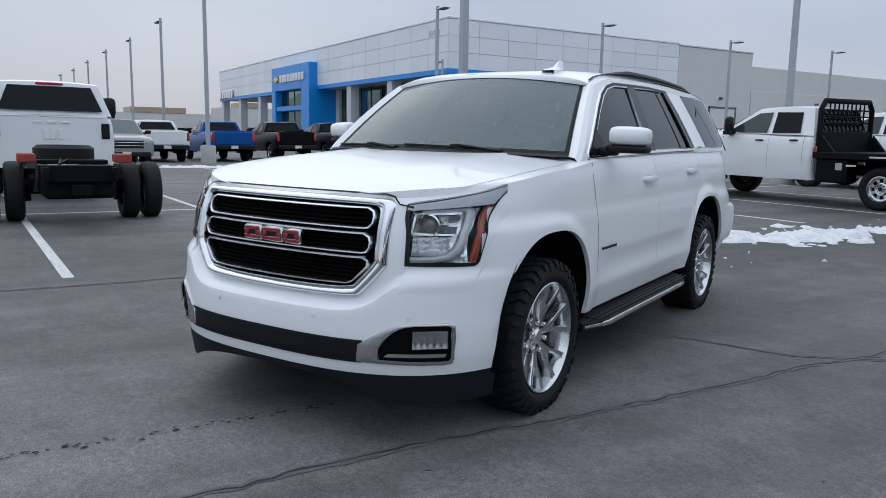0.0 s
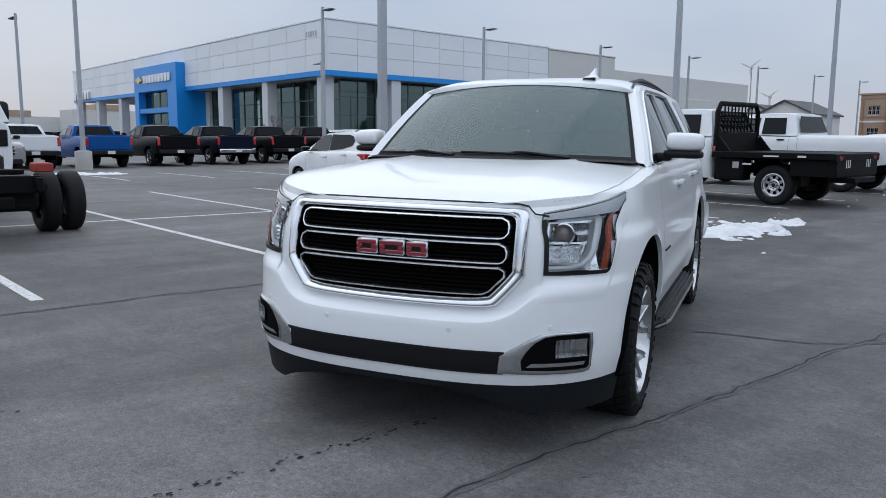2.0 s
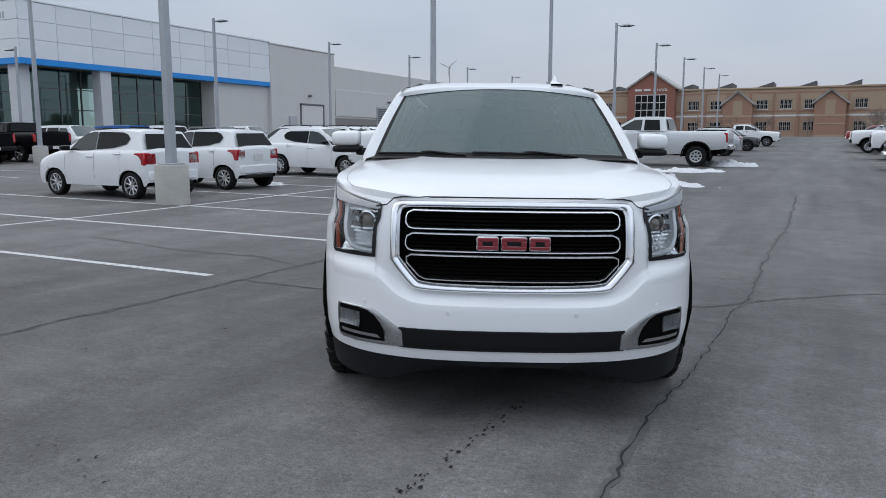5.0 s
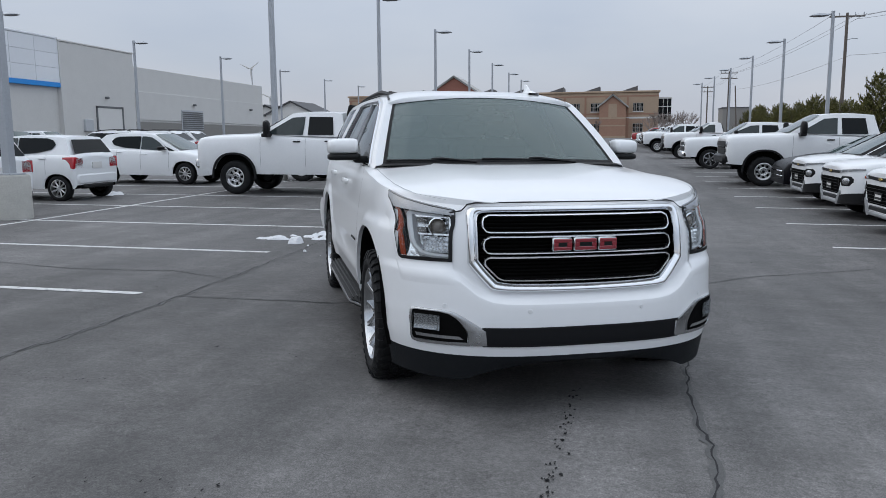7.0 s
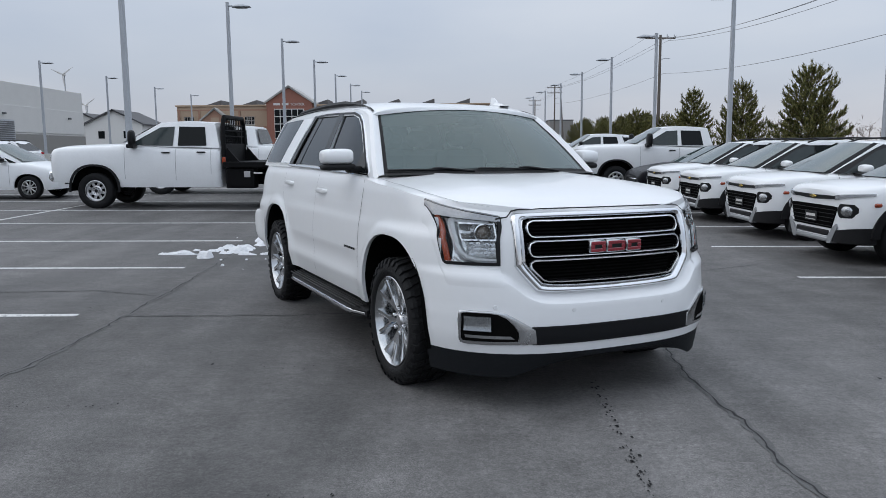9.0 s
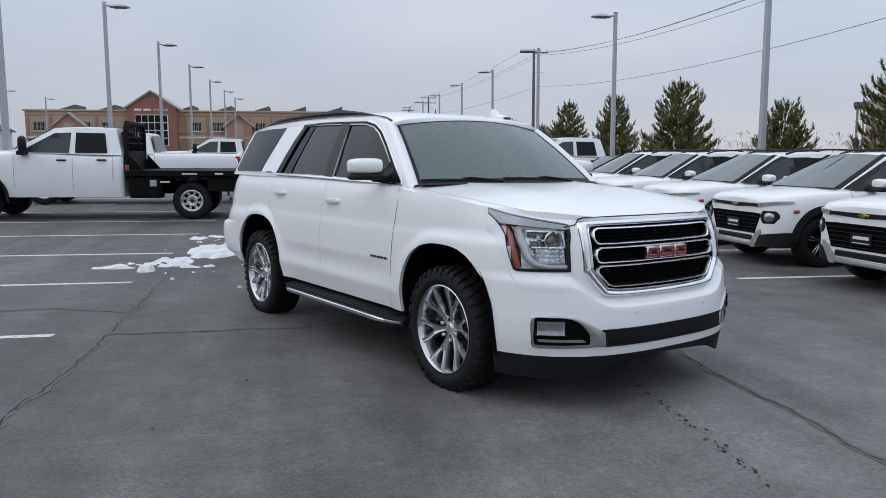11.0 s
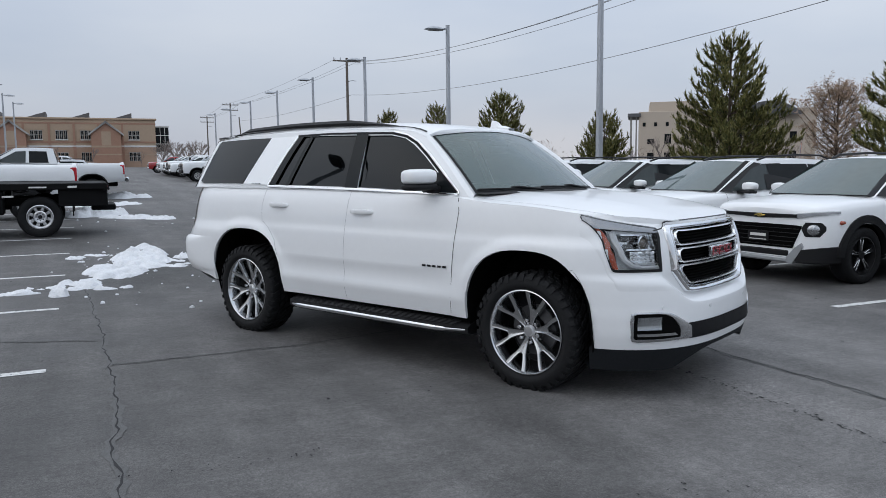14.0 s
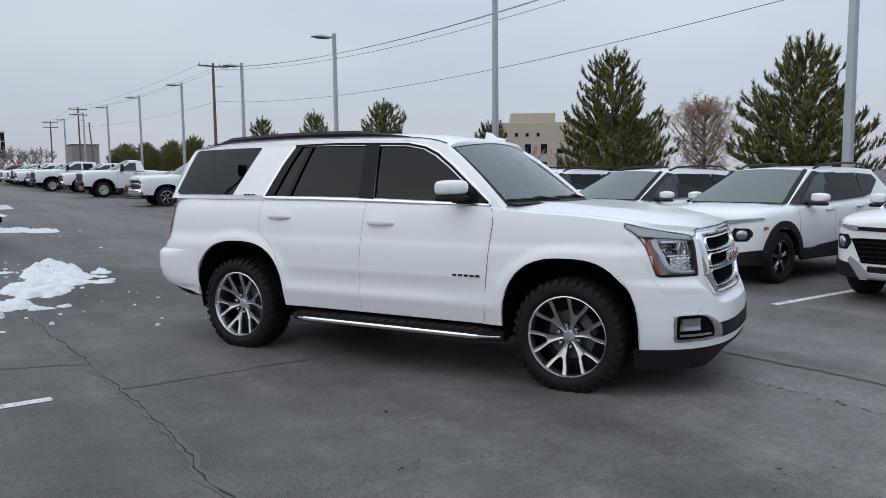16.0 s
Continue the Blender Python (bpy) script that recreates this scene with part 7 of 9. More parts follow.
        for sd in (1, -1):
            part("leaf_spring", Shape().tube([(xa - 0.75, sd * 0.56, 0.66), (xa - 0.3, sd * 0.56, 0.52), (xa, sd * 0.56, 0.49), (xa + 0.3, sd * 0.56, 0.52), (xa + 0.75, sd * 0.56, 0.66)], 0.045, 6), DECK, top)
            part("frame_bracket", Shape().box(xa - 0.62, xa - 0.30, sd * 0.50, sd * 0.72, 0.84, 0.96, 0.015), BRASSDIRT, top, "red primed frame bracket")
            part("cab_vent", Shape().box(cb1 - 0.045, cb1 - 0.015, sd * 0.80, sd * 0.94, 1.12, 1.40, 0.03), DARKPL, top)
        part("spare_tyre", Shape().lathe([(0.22, -0.09), (0.24, -0.12), (0.36, -0.125), (0.42, -0.08), (0.42, 0.08), (0.36, 0.125), (0.24, 0.12), (0.22, 0.09)], 28, (xa + 0.55, 0.05, 0.93), "z"), RUBBER, top)
        part("spare_rim", Shape().lathe([(0.0, 0.02), (0.15, 0.03), (0.23, 0.09)], 24, (xa + 0.55, 0.05, 0.93), "z"), STEEL, top)
        part("fuel_tank", Shape().box(xa - 0.92, xa - 0.30, -0.46, 0.46, 0.36, 0.80, 0.06), DECK, top)
        part("bump_stop", Shape().box(xa - 0.06, xa + 0.06, -0.62, -0.48, 0.52, 0.74, 0.02).box(xa - 0.06, xa + 0.06, 0.48, 0.62, 0.52, 0.74, 0.02), DECK, top)
        for sd in (1, -1):
            part("brake_drum", Shape().lathe([(0.0, -0.05), (0.17, -0.05), (0.18, 0.05), (0.0, 0.06)], 18, (xa, sd * 0.60, 0.44)), DECK, top)
            part("shock_absorber", Shape().tube([(xa - 0.22, sd * 0.50, 0.42), (xa - 0.30, sd * 0.44, 0.80)], 0.035, 8), DULLSTEEL, top)
        part("exhaust", Shape().tube([(xa + 1.2, 0.62, 0.6), (xa + 0.5, 0.62, 0.75), (xa - 0.2, 0.62, 0.85), (xa - 0.45, 0.66, 0.92)], 0.05, 10), STEEL, top)
        part("tow_hitch", Shape().box(xa - 1.15, xa - 0.95, -0.12, 0.12, 0.42, 0.56, 0.01), DECK, top)
        part("high_brake_light", Shape().box(cb1 + 0.10, cb1 + 0.20, -0.22, 0.22, 2.055, 2.10, 0.015), REDLENS, top)
        rnd = random.Random(3)
        for k in range(7):
            yy = rnd.uniform(-0.4, 0.4)
            z0 = rnd.uniform(0.55, 0.95)
            part("hose", Shape().tube([(xa + 0.9, yy, z0 + 0.1), (xa + 0.3, yy + rnd.uniform(-0.2, 0.2), z0), (xa - 0.5, yy + rnd.uniform(-0.2, 0.2), z0 - 0.08), (xa - 0.8, yy, z0)], 0.018, 6), DARKPL, top)
        for k in range(3):
            part("pressed_rib", Shape().box(cb1 - 0.036, cb1 - 0.018, -0.28 + 0.22 * k, -0.14 + 0.22 * k, 1.38, 1.43, 0.01), WHITE_DIRTY, top)
            part("pressed_rib", Shape().box(cb1 - 0.036, cb1 - 0.018, -0.17 + 0.12 * k, -0.09 + 0.12 * k, 1.10, 1.30, 0.01), WHITE_DIRTY, top)
        for y0, y1 in ((-0.85, -0.40), (-0.3, 0.2), (0.35, 0.8)):
            part("pressed_rib", Shape().box(cb1 - 0.032, cb1 - 0.018, y0, y1, 1.495, 1.51, 0.005), WHITE_DIRTY, top)
    return top


work_truck(stand(-5.80, 12.45, 180), "white crew-cab truck with black flatbed and headache rack", True)
work_truck(stand(-10.50, -2.04, 180), "white chassis-cab truck with bare black frame and dual wheels", False)

# ---- vehicles on the lot ----
for k, yy in enumerate((-1.58, 1.17, 3.74, 6.45, 9.20, 11.90)):
    compact_suv(stand((7.14, 7.06, 7.09, 7.19, 7.23, 7.27)[k], yy, (180.5, 181, 180, 180.5, 180, 180)[k]), WHITE, ("white compact SUV with black grille, gold badge and dark alloy wheels", "white compact SUV beside a row of its like, black wheel-arch cladding")[k % 2])
sedan(stand(7.75, 14.75, 180), BLACKP, "dark grey sedan with wide black grille and chrome bars")
pickup(stand(7.45, 17.85, 180), WHITE_DIRTY, "white heavy-duty crew-cab pickup with black front bumper", hd=True)
pickup(stand(8.1, 21.7, 180), WHITE_DIRTY, "white crew-cab pickup with chrome bumper, set back in its stall")
far_row = [(28.0, WHITE_DIRTY, 0, 7.08), (31.2, WHITE_DIRTY, 0, 8.4), (36.6, REDP, 2, 8.3), (39.8, WHITE_DIRTY, 3, 7.2), (43.0, WHITE_DIRTY, 2, 8.0), (46.3, REDP, 2, 7.7), (49.4, WHITE_DIRTY, 0, 7.6), (52.7, WHITE_DIRTY, 1, 6.6), (56.3, WHITE_DIRTY, 0, 7.3), (59.8, WHITE_DIRTY, 0, 7.2), (63.3, SILVER, 0, 7.4), (66.7, WHITE_DIRTY, 0, 6.9), (70.2, WHITE_DIRTY, 1, 7.2), (73.2, WHITE_DIRTY, 0, 7.0), (76.3, WHITE_DIRTY, 0, 6.8), (80.0, REDP, 0, 7.2), (84.0, WHITE_DIRTY, 0, 7.2), (90.0, REDP, 0, 6.7)]
for yy, col, kind, xx in far_row:
    word = {"white_fleet_paint": "white", "silver_car_paint": "silver", "red_car_paint": "red", "grey_car_paint": "grey"}[col.name]
    if kind == 2:
        sedan(stand(xx, yy, 180), col, word + " sedan parked nose to the aisle")
    else:
        pickup(stand(xx, yy, 180), col, word + " pickup parked nose to the aisle" + (", tall heavy-duty body" if kind else ""), hd=kind in (1, 3), cab="single" if kind == 3 else "crew")

hatchback(stand(-11.98, 6.65, 180), WHITE, "white small hatchback with red tail lamps, parked beside a lamp post")
hatchback(stand(-12.1, 9.55, 180), WHITE, "white small hatchback with red tail lamps and chrome alloys")
hatchback(stand(-12.35, 15.1, 0), WHITE, "white electric hatchback with silver alloys", long=True)
pickup(stand(-6.2, 17.3, 180), WHITE_DIRTY, "white crew-cab pickup with red tail lamps, next to the flatbed truck", hd=True)
pickup(stand(-4.6, 28.0, 180), PEARL, "silver-white heavy-duty crew-cab pickup with chrome rear bumper", hd=True)
compact_suv(stand(-4.4, 41.5, 180), SILVER, "silver SUV in the middle row of stalls")
compact_suv(stand(-4.2, 52.6, 0), GREYP, "dark grey-green SUV in the middle row of stalls")
pickup(stand(-4.6, 68.5, 0), WHITE_DIRTY, "white crew-cab pickup in the middle row of stalls")
row = [(4.10, WHITE_DIRTY, "white crew-cab pickup with a lettered tailgate"), (7.10, BLUEP, "bright blue crew-cab pickup, tail to the lot"), (10.2, BLACKP, "black crew-cab pickup, tail to the lot"), (13.1, NAVYP, "dark navy crew-cab pickup with chrome bumper"), (16.0, BLACKP, "black crew-cab pickup with bronze wheels"), (18.9, BLACKP, "black crew-cab pickup with dark tailgate")]
for i, (yy, col, lab) in enumerate(row):
    pickup(stand(-34.05, yy, 180), col, lab, black_bumper=col is not NAVYP)
large_suv(stand(-27.5, 1.45, 0), TAUPE, "grey large SUV with broad chrome grille bars")
for x, yy, col, yaw in ((-41, 22.0, BLACKP, 180), (-38, 25.6, WHITE, 90), (-38.4, 31.0, WHITE, 90), (-41, 28.0, NAVYP, 90), (-40, 37.5, WHITE, 0), (-34, 46.0, GREYP, 0), (-20, 26.0, WHITE, 180), (-21, 29.4, WHITE, 180), (-19.6, 22.5, WHITE, 180)):
    compact_suv(stand(x, yy, yaw), col, "%s SUV parked near the showroom" % {"black_car_paint": "black", "white_car_paint": "white", "navy_car_paint": "navy", "silver_car_paint": "silver", "grey_car_paint": "grey"}[col.name])

for x, yy, col, word, yaw in ((-34, 22.4, WHITE, "white", 0), (-34.2, 25.0, BLUEP, "blue", 180), (-34, 27.5, WHITE, "white", 180), (-34, 33.5, GREYP, "dark grey", 0), (-34.4, 36.6, WHITE, "white", 0)):
    large_suv(stand(x, yy, yaw), col, word + " large SUV in the row before the showroom")

# ---- the big white SUV in the aisle ----
CAR = pose(0, 0, 0, -0.281, 0.487, 0) @ pose(0, 0, 0, 0, 0, -64.7) @ pose(0, 0.012, 0)
suv = thing("large_suv", "white full-size SUV with chrome grille, tinted windows and all-terrain tyres", "SUV", CAR)
AXF, AXR, HUBZ, TYRE = 1.473, -1.458, 0.366, 0.386
XC, PN = 1.5, 2.8
WIDE = [(0.15, 0.88), (0.30, 0.927), (0.40, 0.950), (0.48, 0.968), (0.54, 0.982), (0.66, 0.984), (0.80, 0.982), (0.93, 0.974), (0.965, 0.966), (1.05, 0.958), (1.14, 0.945), (1.20, 0.930), (1.24, 0.912), (1.30, 0.89)]


def wide(x, z):
    """Half width of the side at a place along the car."""
    w = smooth(z, WIDE)
    for c, hw in ((AXF, 0.60), (AXR, 0.62)):
        k = min(1.0, max(0.0, (hw + 0.045 - math.hypot(x - c, (z - HUBZ) * 1.02)) / 0.085))
        w += 0.017 * k * k * (3 - 2 * k)
    if x < -1.2:
        w -= 0.022 * ((-1.2 - x) / 1.0) ** 2
    if x > 0.95 and z < 0.56:
        w += 0.024 * min(1.0, (x - 0.95) / 0.5) * min(1.0, (0.56 - z) / 0.14)
    # shallow scallop along the doors
    if 0.54 < z < 0.72:
        w -= 0.014 * math.sin((z - 0.54) / 0.18 * math.pi) ** 1.0 * max(0.0, 1 - (abs(x + 0.05) / 0.98) ** 6)
    return w


def shelf_z(y):
    return smooth(abs(y), [(0.0, 0.606), (0.36, 0.608), (0.46, 0.615), (0.56, 0.655), (0.63, 0.715), (0.70, 0.742), (0.78, 0.748), (1.0, 0.755)])


def reach(y, z):
    """How far the nose stands forward: bumper below a shelf line, set-back face above it."""
    shelf = shelf_z(y)
    low = smooth(z, [(0.15, 0.76), (0.20, 0.80), (0.30, 0.908), (0.34, 0.926), (0.40, 0.934), (0.50, 0.928), (0.60, 0.918), (0.75, 0.895), (1.2, 0.82)])
    high = smooth(z, [(0.5, 0.862), (0.66, 0.853), (0.80, 0.845), (0.92, 0.827), (1.0, 0.805), (1.05, 0.775), (1.09, 0.73), (1.14, 0.69)])
    t = min(1.0, max(0.0, (z - shelf + 0.028) / 0.056))
    t = t * t * (3 - 2 * t)
    return lerp(low, high, t)


def wrap(u, z):
    """A point of the outer skin: u 0..1 tail, 1..2 side, 2..3 nose."""
    if u >= 2:
        ph = (3 - u) * math.pi / 2
        w = wide(XC, z)
        c, s = max(0.0, math.cos(ph)), max(0.0, math.sin(ph))
        a = reach(w * s ** (2 / PN), z)
        return XC + a * c ** (2 / PN), w * s ** (2 / PN), z
    if u >= 1:
        x = lerp(-1.75, XC, u - 1)
        return x, wide(x, z), z
    ph = u * math.pi / 2
    w, n = wide(-1.75, z), 4.5
    a = smooth(z, [(0.3, 0.60), (0.42, 0.69), (0.5, 0.75), (0.62, 0.815), (0.72, 0.835), (0.81, 0.835), (0.855, 0.81), (0.885, 0.795), (1.0, 0.770), (1.3, 0.685)])
    return -1.75 - a * max(0.0, math.cos(ph)) ** (2 / n), w * max(0.0, math.sin(ph)) ** (2 / n), z


def u_of_y(y, z):
    s = min(1.0, max(0.0, abs(y) / wide(XC, z)))
    return 3 - math.asin(min(1.0, s ** (PN / 2))) * 2 / math.pi


def u_of_x(x, z):
    c = min(1.0, max(0.0, (x - XC) / reach(0.9, z)))
    return 3 - math.acos(min(1.0, c ** (PN / 2))) * 2 / math.pi


def skin(u, z, off=0.0):
    p = Vector(wrap(u, z))
    if off:
        e = 0.004
        du = Vector(wrap(min(3.0, u + e), z)) - Vector(wrap(max(0.0, u - e), z))
        dz = Vector(wrap(u, z + e)) - Vector(wrap(u, z - e))
        n = du.cross(dz)
        if n.length > 1e-12:
            n.normalize()
            if n.x * (1 if u > 1.5 else -1) + n.y < 0:
                n = -n
            p = p + n * off
    return p


def nose(y, z, off=0.0):
    """A point on the front, at a distance y from the middle."""
    p = skin(u_of_y(y, z), z, off)
    return Vector((p.x, math.copysign(abs(p.y), y) if y else 0.0, p.z))


def arch_z(x):
    z = 0.0
    for c, hw, up in ((AXF, 0.472, 0.532), (AXR + 0.02, 0.500, 0.550)):
        d = abs(x - c) / hw
        if d < 1:
            z = max(z, 0.36 + up * (1 - d**2.7) ** (1 / 2.7))
    return z


BOTTOM = [(-2.6, 0.505), (-2.4, 0.485), (-2.05, 0.45), (-1.97, 0.42), (-0.96, 0.40), (1.02, 0.40), (1.955, 0.323), (2.45, 0.323)]
SHOULDER = [(-2.5, 1.262), (-1.1, 1.258), (0.0, 1.246), (0.80, 1.222), (0.98, 1.205), (1.2, 1.185), (1.5, 1.168), (1.85, 1.130), (2.05, 1.085), (2.2, 1.058), (2.35, 1.045)]

us = [i / 8 for i in range(8)]
sx_ = set(round(-1.75 + 0.065 * i, 4) for i in range(50))
for c, hw in ((AXF, 0.472), (AXR + 0.02, 0.500)):
    for i in range(-12, 13):
        sx_.add(round(c + hw * math.sin(i / 12 * math.pi / 2), 4))
        sx_.add(round(c + hw * math.sin(i / 12 * math.pi / 2) * 1.0, 4))
us += [1 + (x + 1.75) / (XC + 1.75) for x in sorted(sx_) if -1.75 <= x < XC]
us += [u_of_x(x, 0.5) for x in (1.52, 1.56, 1.60, 1.65, 1.70, 1.75, 1.80, 1.84, 1.88, 1.905, 1.918, 1.926, 1.93, 1.95)]
us += [u_of_y(y, 0.5) for y in (0.94, 0.92, 0.90, 0.88, 0.86, 0.84, 0.81, 0.78, 0.75, 0.72, 0.69, 0.66, 0.63, 0.60, 0.56, 0.52, 0.48, 0.43, 0.37, 0.3, 0.22, 0.14, 0.07, 0.0)]
for x in (-1.80, -1.85, -1.88, -1.90, -1.912, -1.922, -1.928, -1.931, -1.945, -1.97, -2.01, -2.07):
    us.append(math.acos(((-1.75 - x) / 0.80) ** 2.25) * 2 / math.pi)
us = sorted(set(us))
NV = 44


def column(u):
    x = wrap(u, 0.6)[0]
    zl = curve(x, BOTTOM)
    za = arch_z(x)
    zl = max(zl, za)
    zt = smooth(wrap(u, 1.1)[0], SHOULDER)
    sh = shelf_z(wrap(u, 0.7)[1]) if u >= 2 else 0.755
    stops = [(0.0, zl), (0.30, max(zl, min(sh - 0.028, zt))), (0.48, max(zl, min(sh + 0.028, zt))), (1.0, zt)]
    return [wrap(u, curve(j / NV, stops)) for j in range(NV + 1)]


GRILLE_OUT = [(0.0, 1.066), (0.2898, 1.066), (0.483, 1.064), (0.5583, 1.058), (0.5815, 1.034), (0.5864, 0.98), (0.5864, 0.81), (0.5777, 0.768), (0.4946, 0.668), (0.4588, 0.648), (0.3478, 0.641), (0.0, 0.637)]
GRILLE_IN = [(0.0, 1.036), (0.2705, 1.036), (0.454, 1.034), (0.5139, 1.028), (0.5323, 1.008), (0.5361, 0.96), (0.5361, 0.825), (0.5265, 0.788), (0.456, 0.706), (0.425, 0.69), (0.3188, 0.682), (0.0, 0.678)]


def inside(p, loop):
    a, b = p
    hit = False
    for (x0, y0), (x1, y1) in zip(loop, loop[1:] + loop[:1]):
        if (y0 > b) != (y1 > b) and a < (x1 - x0) * (b - y0) / (y1 - y0) + x0:
            hit = not hit
    return hit


GR_MID = [((a + c) / 2, (b + d) / 2) for (a, b), (c, d) in zip(GRILLE_OUT, GRILLE_IN)]
HL = [(0.645, 1.020), (0.662, 0.795), (0.70, 0.785), (0.80, 0.786), (0.885, 0.792), (0.905, 0.80), (0.918, 0.93), (0.928, 1.05), (0.90, 1.09), (0.80, 1.065), (0.72, 1.045)]


def hl_low(u):
    return 0.790


U_HI, U_HO, U_TIP = u_of_y(0.652, 0.9), u_of_x(2.045, 0.8), u_of_x(1.83, 1.12)


def hl_top(u):
    x, y, z = wrap(u, 1.05)
    return smooth(x, [(1.80, 1.135), (1.88, 1.122), (1.98, 1.095), (2.08, 1.068), (2.16, 1.046), (2.22, 1.022), (2.28, 1.01)])


def hl_bottom(u):
    """Lower rim: level under the lamp, then sweeping up to the rear tip."""
    x = wrap(u, 0.85)[0]
    return smooth(x, [(1.80, 1.120), (1.90, 1.085), (1.955, 1.02), (1.99, 0.94), (2.012, 0.86), (2.03, 0.80), (2.05, 0.788), (2.3, 0.786)])


rows = [column(u) for u in us]
body = Shape()
k0 = len(us)
verts = [p for r in rows for p in r]
faces = []
for i in range(k0 - 1):
    for j in range(NV):
        q = (i * (NV + 1) + j, (i + 1) * (NV + 1) + j, (i + 1) * (NV + 1) + j + 1, i * (NV + 1) + j + 1)
        c = sum((Vector(verts[t]) for t in q), Vector()) / 4
        um = (us[i] + us[i + 1]) / 2
        if c.x > 2.0 and inside((c.y, c.z), GR_MID):
            continue
        if um > U_TIP and um < U_HI and hl_bottom(um) + 0.012 < c.z < hl_top(um) - 0.012:
            continue
        faces.append(q)
body.add(verts, faces)
# rolled edge into the wheel arches and under the sill
for i in range(k0 - 1):
    a, b = Vector(rows[i][0]), Vector(rows[i + 1][0])
    if a.x < 2.0:
        inn = Vector((0, -0.022, 0))
        body.add([a, b, b + inn, a + inn], [(0, 1, 2, 3)])
body.mirror()
part("body", body, WHITE, suv, "gloss white painted body", angle=28)

# bonnet and wing tops
def bonnet_z(x, y):
    ze = smooth(x, SHOULDER)
    zc = smooth(x, [(0.8, 1.262), (1.05, 1.252), (1.3, 1.236), (1.6, 1.214), (1.9, 1.178), (2.1, 1.135), (2.2, 1.098), (2.28, 1.062), (2.31, 1.046)])
    k = min(1.0, abs(y) / 0.93)
    bulge = 0.012 * max(0.0, 1 - abs(abs(y) - 0.46) / 0.12) * max(0.0, min(1.0, (2.2 - x) / 0.5))
    return ze + (max(zc, ze) - ze) * (1 - k**3.2) + bulge * (1 if x > 1.0 else 0)


bon = Shape()
top_cols = [r[-1] for u, r in zip(us, rows) if r[-1][0] > 0.72]
frac = [1.0, 0.985, 0.965, 0.93, 0.88, 0.8, 0.68, 0.54, 0.40, 0.26, 0.12, 0.0]
bon.grid([[(x, y * f, bonnet_z(x, y * f) if f < 1 else z) for f in frac] for x, y, z in top_cols])
bon.mirror()
part("bonnet", bon, WHITE, suv, "gloss white bonnet with two raised shoulders", angle=40)
# bonnet shut line and front gap
seam_pts = [(1.02, 0.86), (1.2, 0.865), (1.5, 0.875), (1.75, 0.87), (1.90, 0.845), (2.02, 0.80), (2.12, 0.73), (2.19, 0.655)]
sm = Shape()
sm.grid([[(x, y + 0.002, bonnet_z(x, y + 0.002) + 0.002), (x, y - 0.002, bonnet_z(x, y - 0.002) + 0.002)] for x, y in [(lerp(a[0], b[0], t), lerp(a[1], b[1], t)) for a, b in zip(seam_pts, seam_pts[1:]) for t in (0, 0.25, 0.5, 0.75)]])
pair("bonnet_gap", sm, GAPGREY, suv)

# greenhouse
ROOFLINE = [(-2.32, 1.64), (-2.18, 1.695), (-1.8, 1.728), (-1.1, 1.742), (-0.5, 1.735), (0.0, 1.718), (0.25, 1.700), (0.42, 1.660), (0.55, 1.575), (0.75, 1.415), (0.97, 1.235)]


def cab_y(x, z):
    t = max(0.0, (z - 1.235) / 0.47)
    y = 0.922 - 0.215 * t**1.12
    if x > 0.2:
        y -= 0.035 * ((x - 0.2) / 0.77) ** 1.5
    if x < -1.6:
        y -= 0.03 * ((-1.6 - x) / 0.7) ** 2
    return y


fdoor = [(0.835, 1.245), (0.50, 1.258), (0.0, 1.272), (-0.105, 1.274), (-0.170, 1.676), (0.10, 1.668), (0.25, 1.640), (0.36, 1.590), (0.50, 1.500), (0.66, 1.380)]
rdoor = [(-0.180, 1.276), (-0.60, 1.283), (-1.165, 1.288), (-1.06, 1.55), (-0.985, 1.692), (-0.60, 1.690), (-0.245, 1.680)]
qglass = [(-1.555, 1.295), (-1.9, 1.297), (-2.235, 1.294), (-2.262, 1.32), (-2.170, 1.665), (-2.14, 1.685), (-1.65, 1.694), (-1.375, 1.694), (-1.46, 1.50)]
outline = [(0.985, 1.205), (0.6, 1.225), (0.0, 1.243), (-0.6, 1.252), (-1.2, 1.255), (-1.8, 1.258), (-2.325, 1.262), (-2.30, 1.42), (-2.255, 1.58), (-2.20, 1.685)] + [p for p in ROOFLINE if p[0] > -2.15][:-1]
outline[-1:] = [ROOFLINE[-3], ROOFLINE[-2]]
sd = Shape().poly(densify(outline, 0.07), lambda a, b: (a, cab_y(a, b), b), [densify(w, 0.05) for w in (fdoor, rdoor, qglass)])
# frame depth into the openings
for loop in (fdoor, rdoor, qglass):
    lp = densify(loop, 0.05)
    sd.grid([[(a, cab_y(a, b), b), (a, cab_y(a, b) - 0.045, b)] for a, b in lp + lp[:1]])
pair("cab_side", sd, WHITE, suv, angle=25)
# roof skin
rf = Shape()
rr = []
for i in range(33):
    x = lerp(-2.22, 0.45, i / 32)
    ze = smooth(x, ROOFLINE)
    ye = cab_y(x, ze)
    zc = smooth(x, [(-2.2, 1.735), (-1.8, 1.775), (-1.0, 1.80), (-0.3, 1.795), (0.1, 1.775), (0.35, 1.745), (0.46, 1.722)])
    row = []
    for k in (1.0, 0.985, 0.96, 0.92, 0.86, 0.75, 0.55, 0.3, 0.0):
        xx = x + 0.055 * (1 - k * k) * max(0.0, (x + 0.4) / 0.85)
        row.append((xx, ye * k, ze + (zc - ze) * (1 - k**5.0)))
    rr.append(row)
rf.grid(rr)
rf.mirror()
part("roof", rf, WHITE, suv, angle=40)
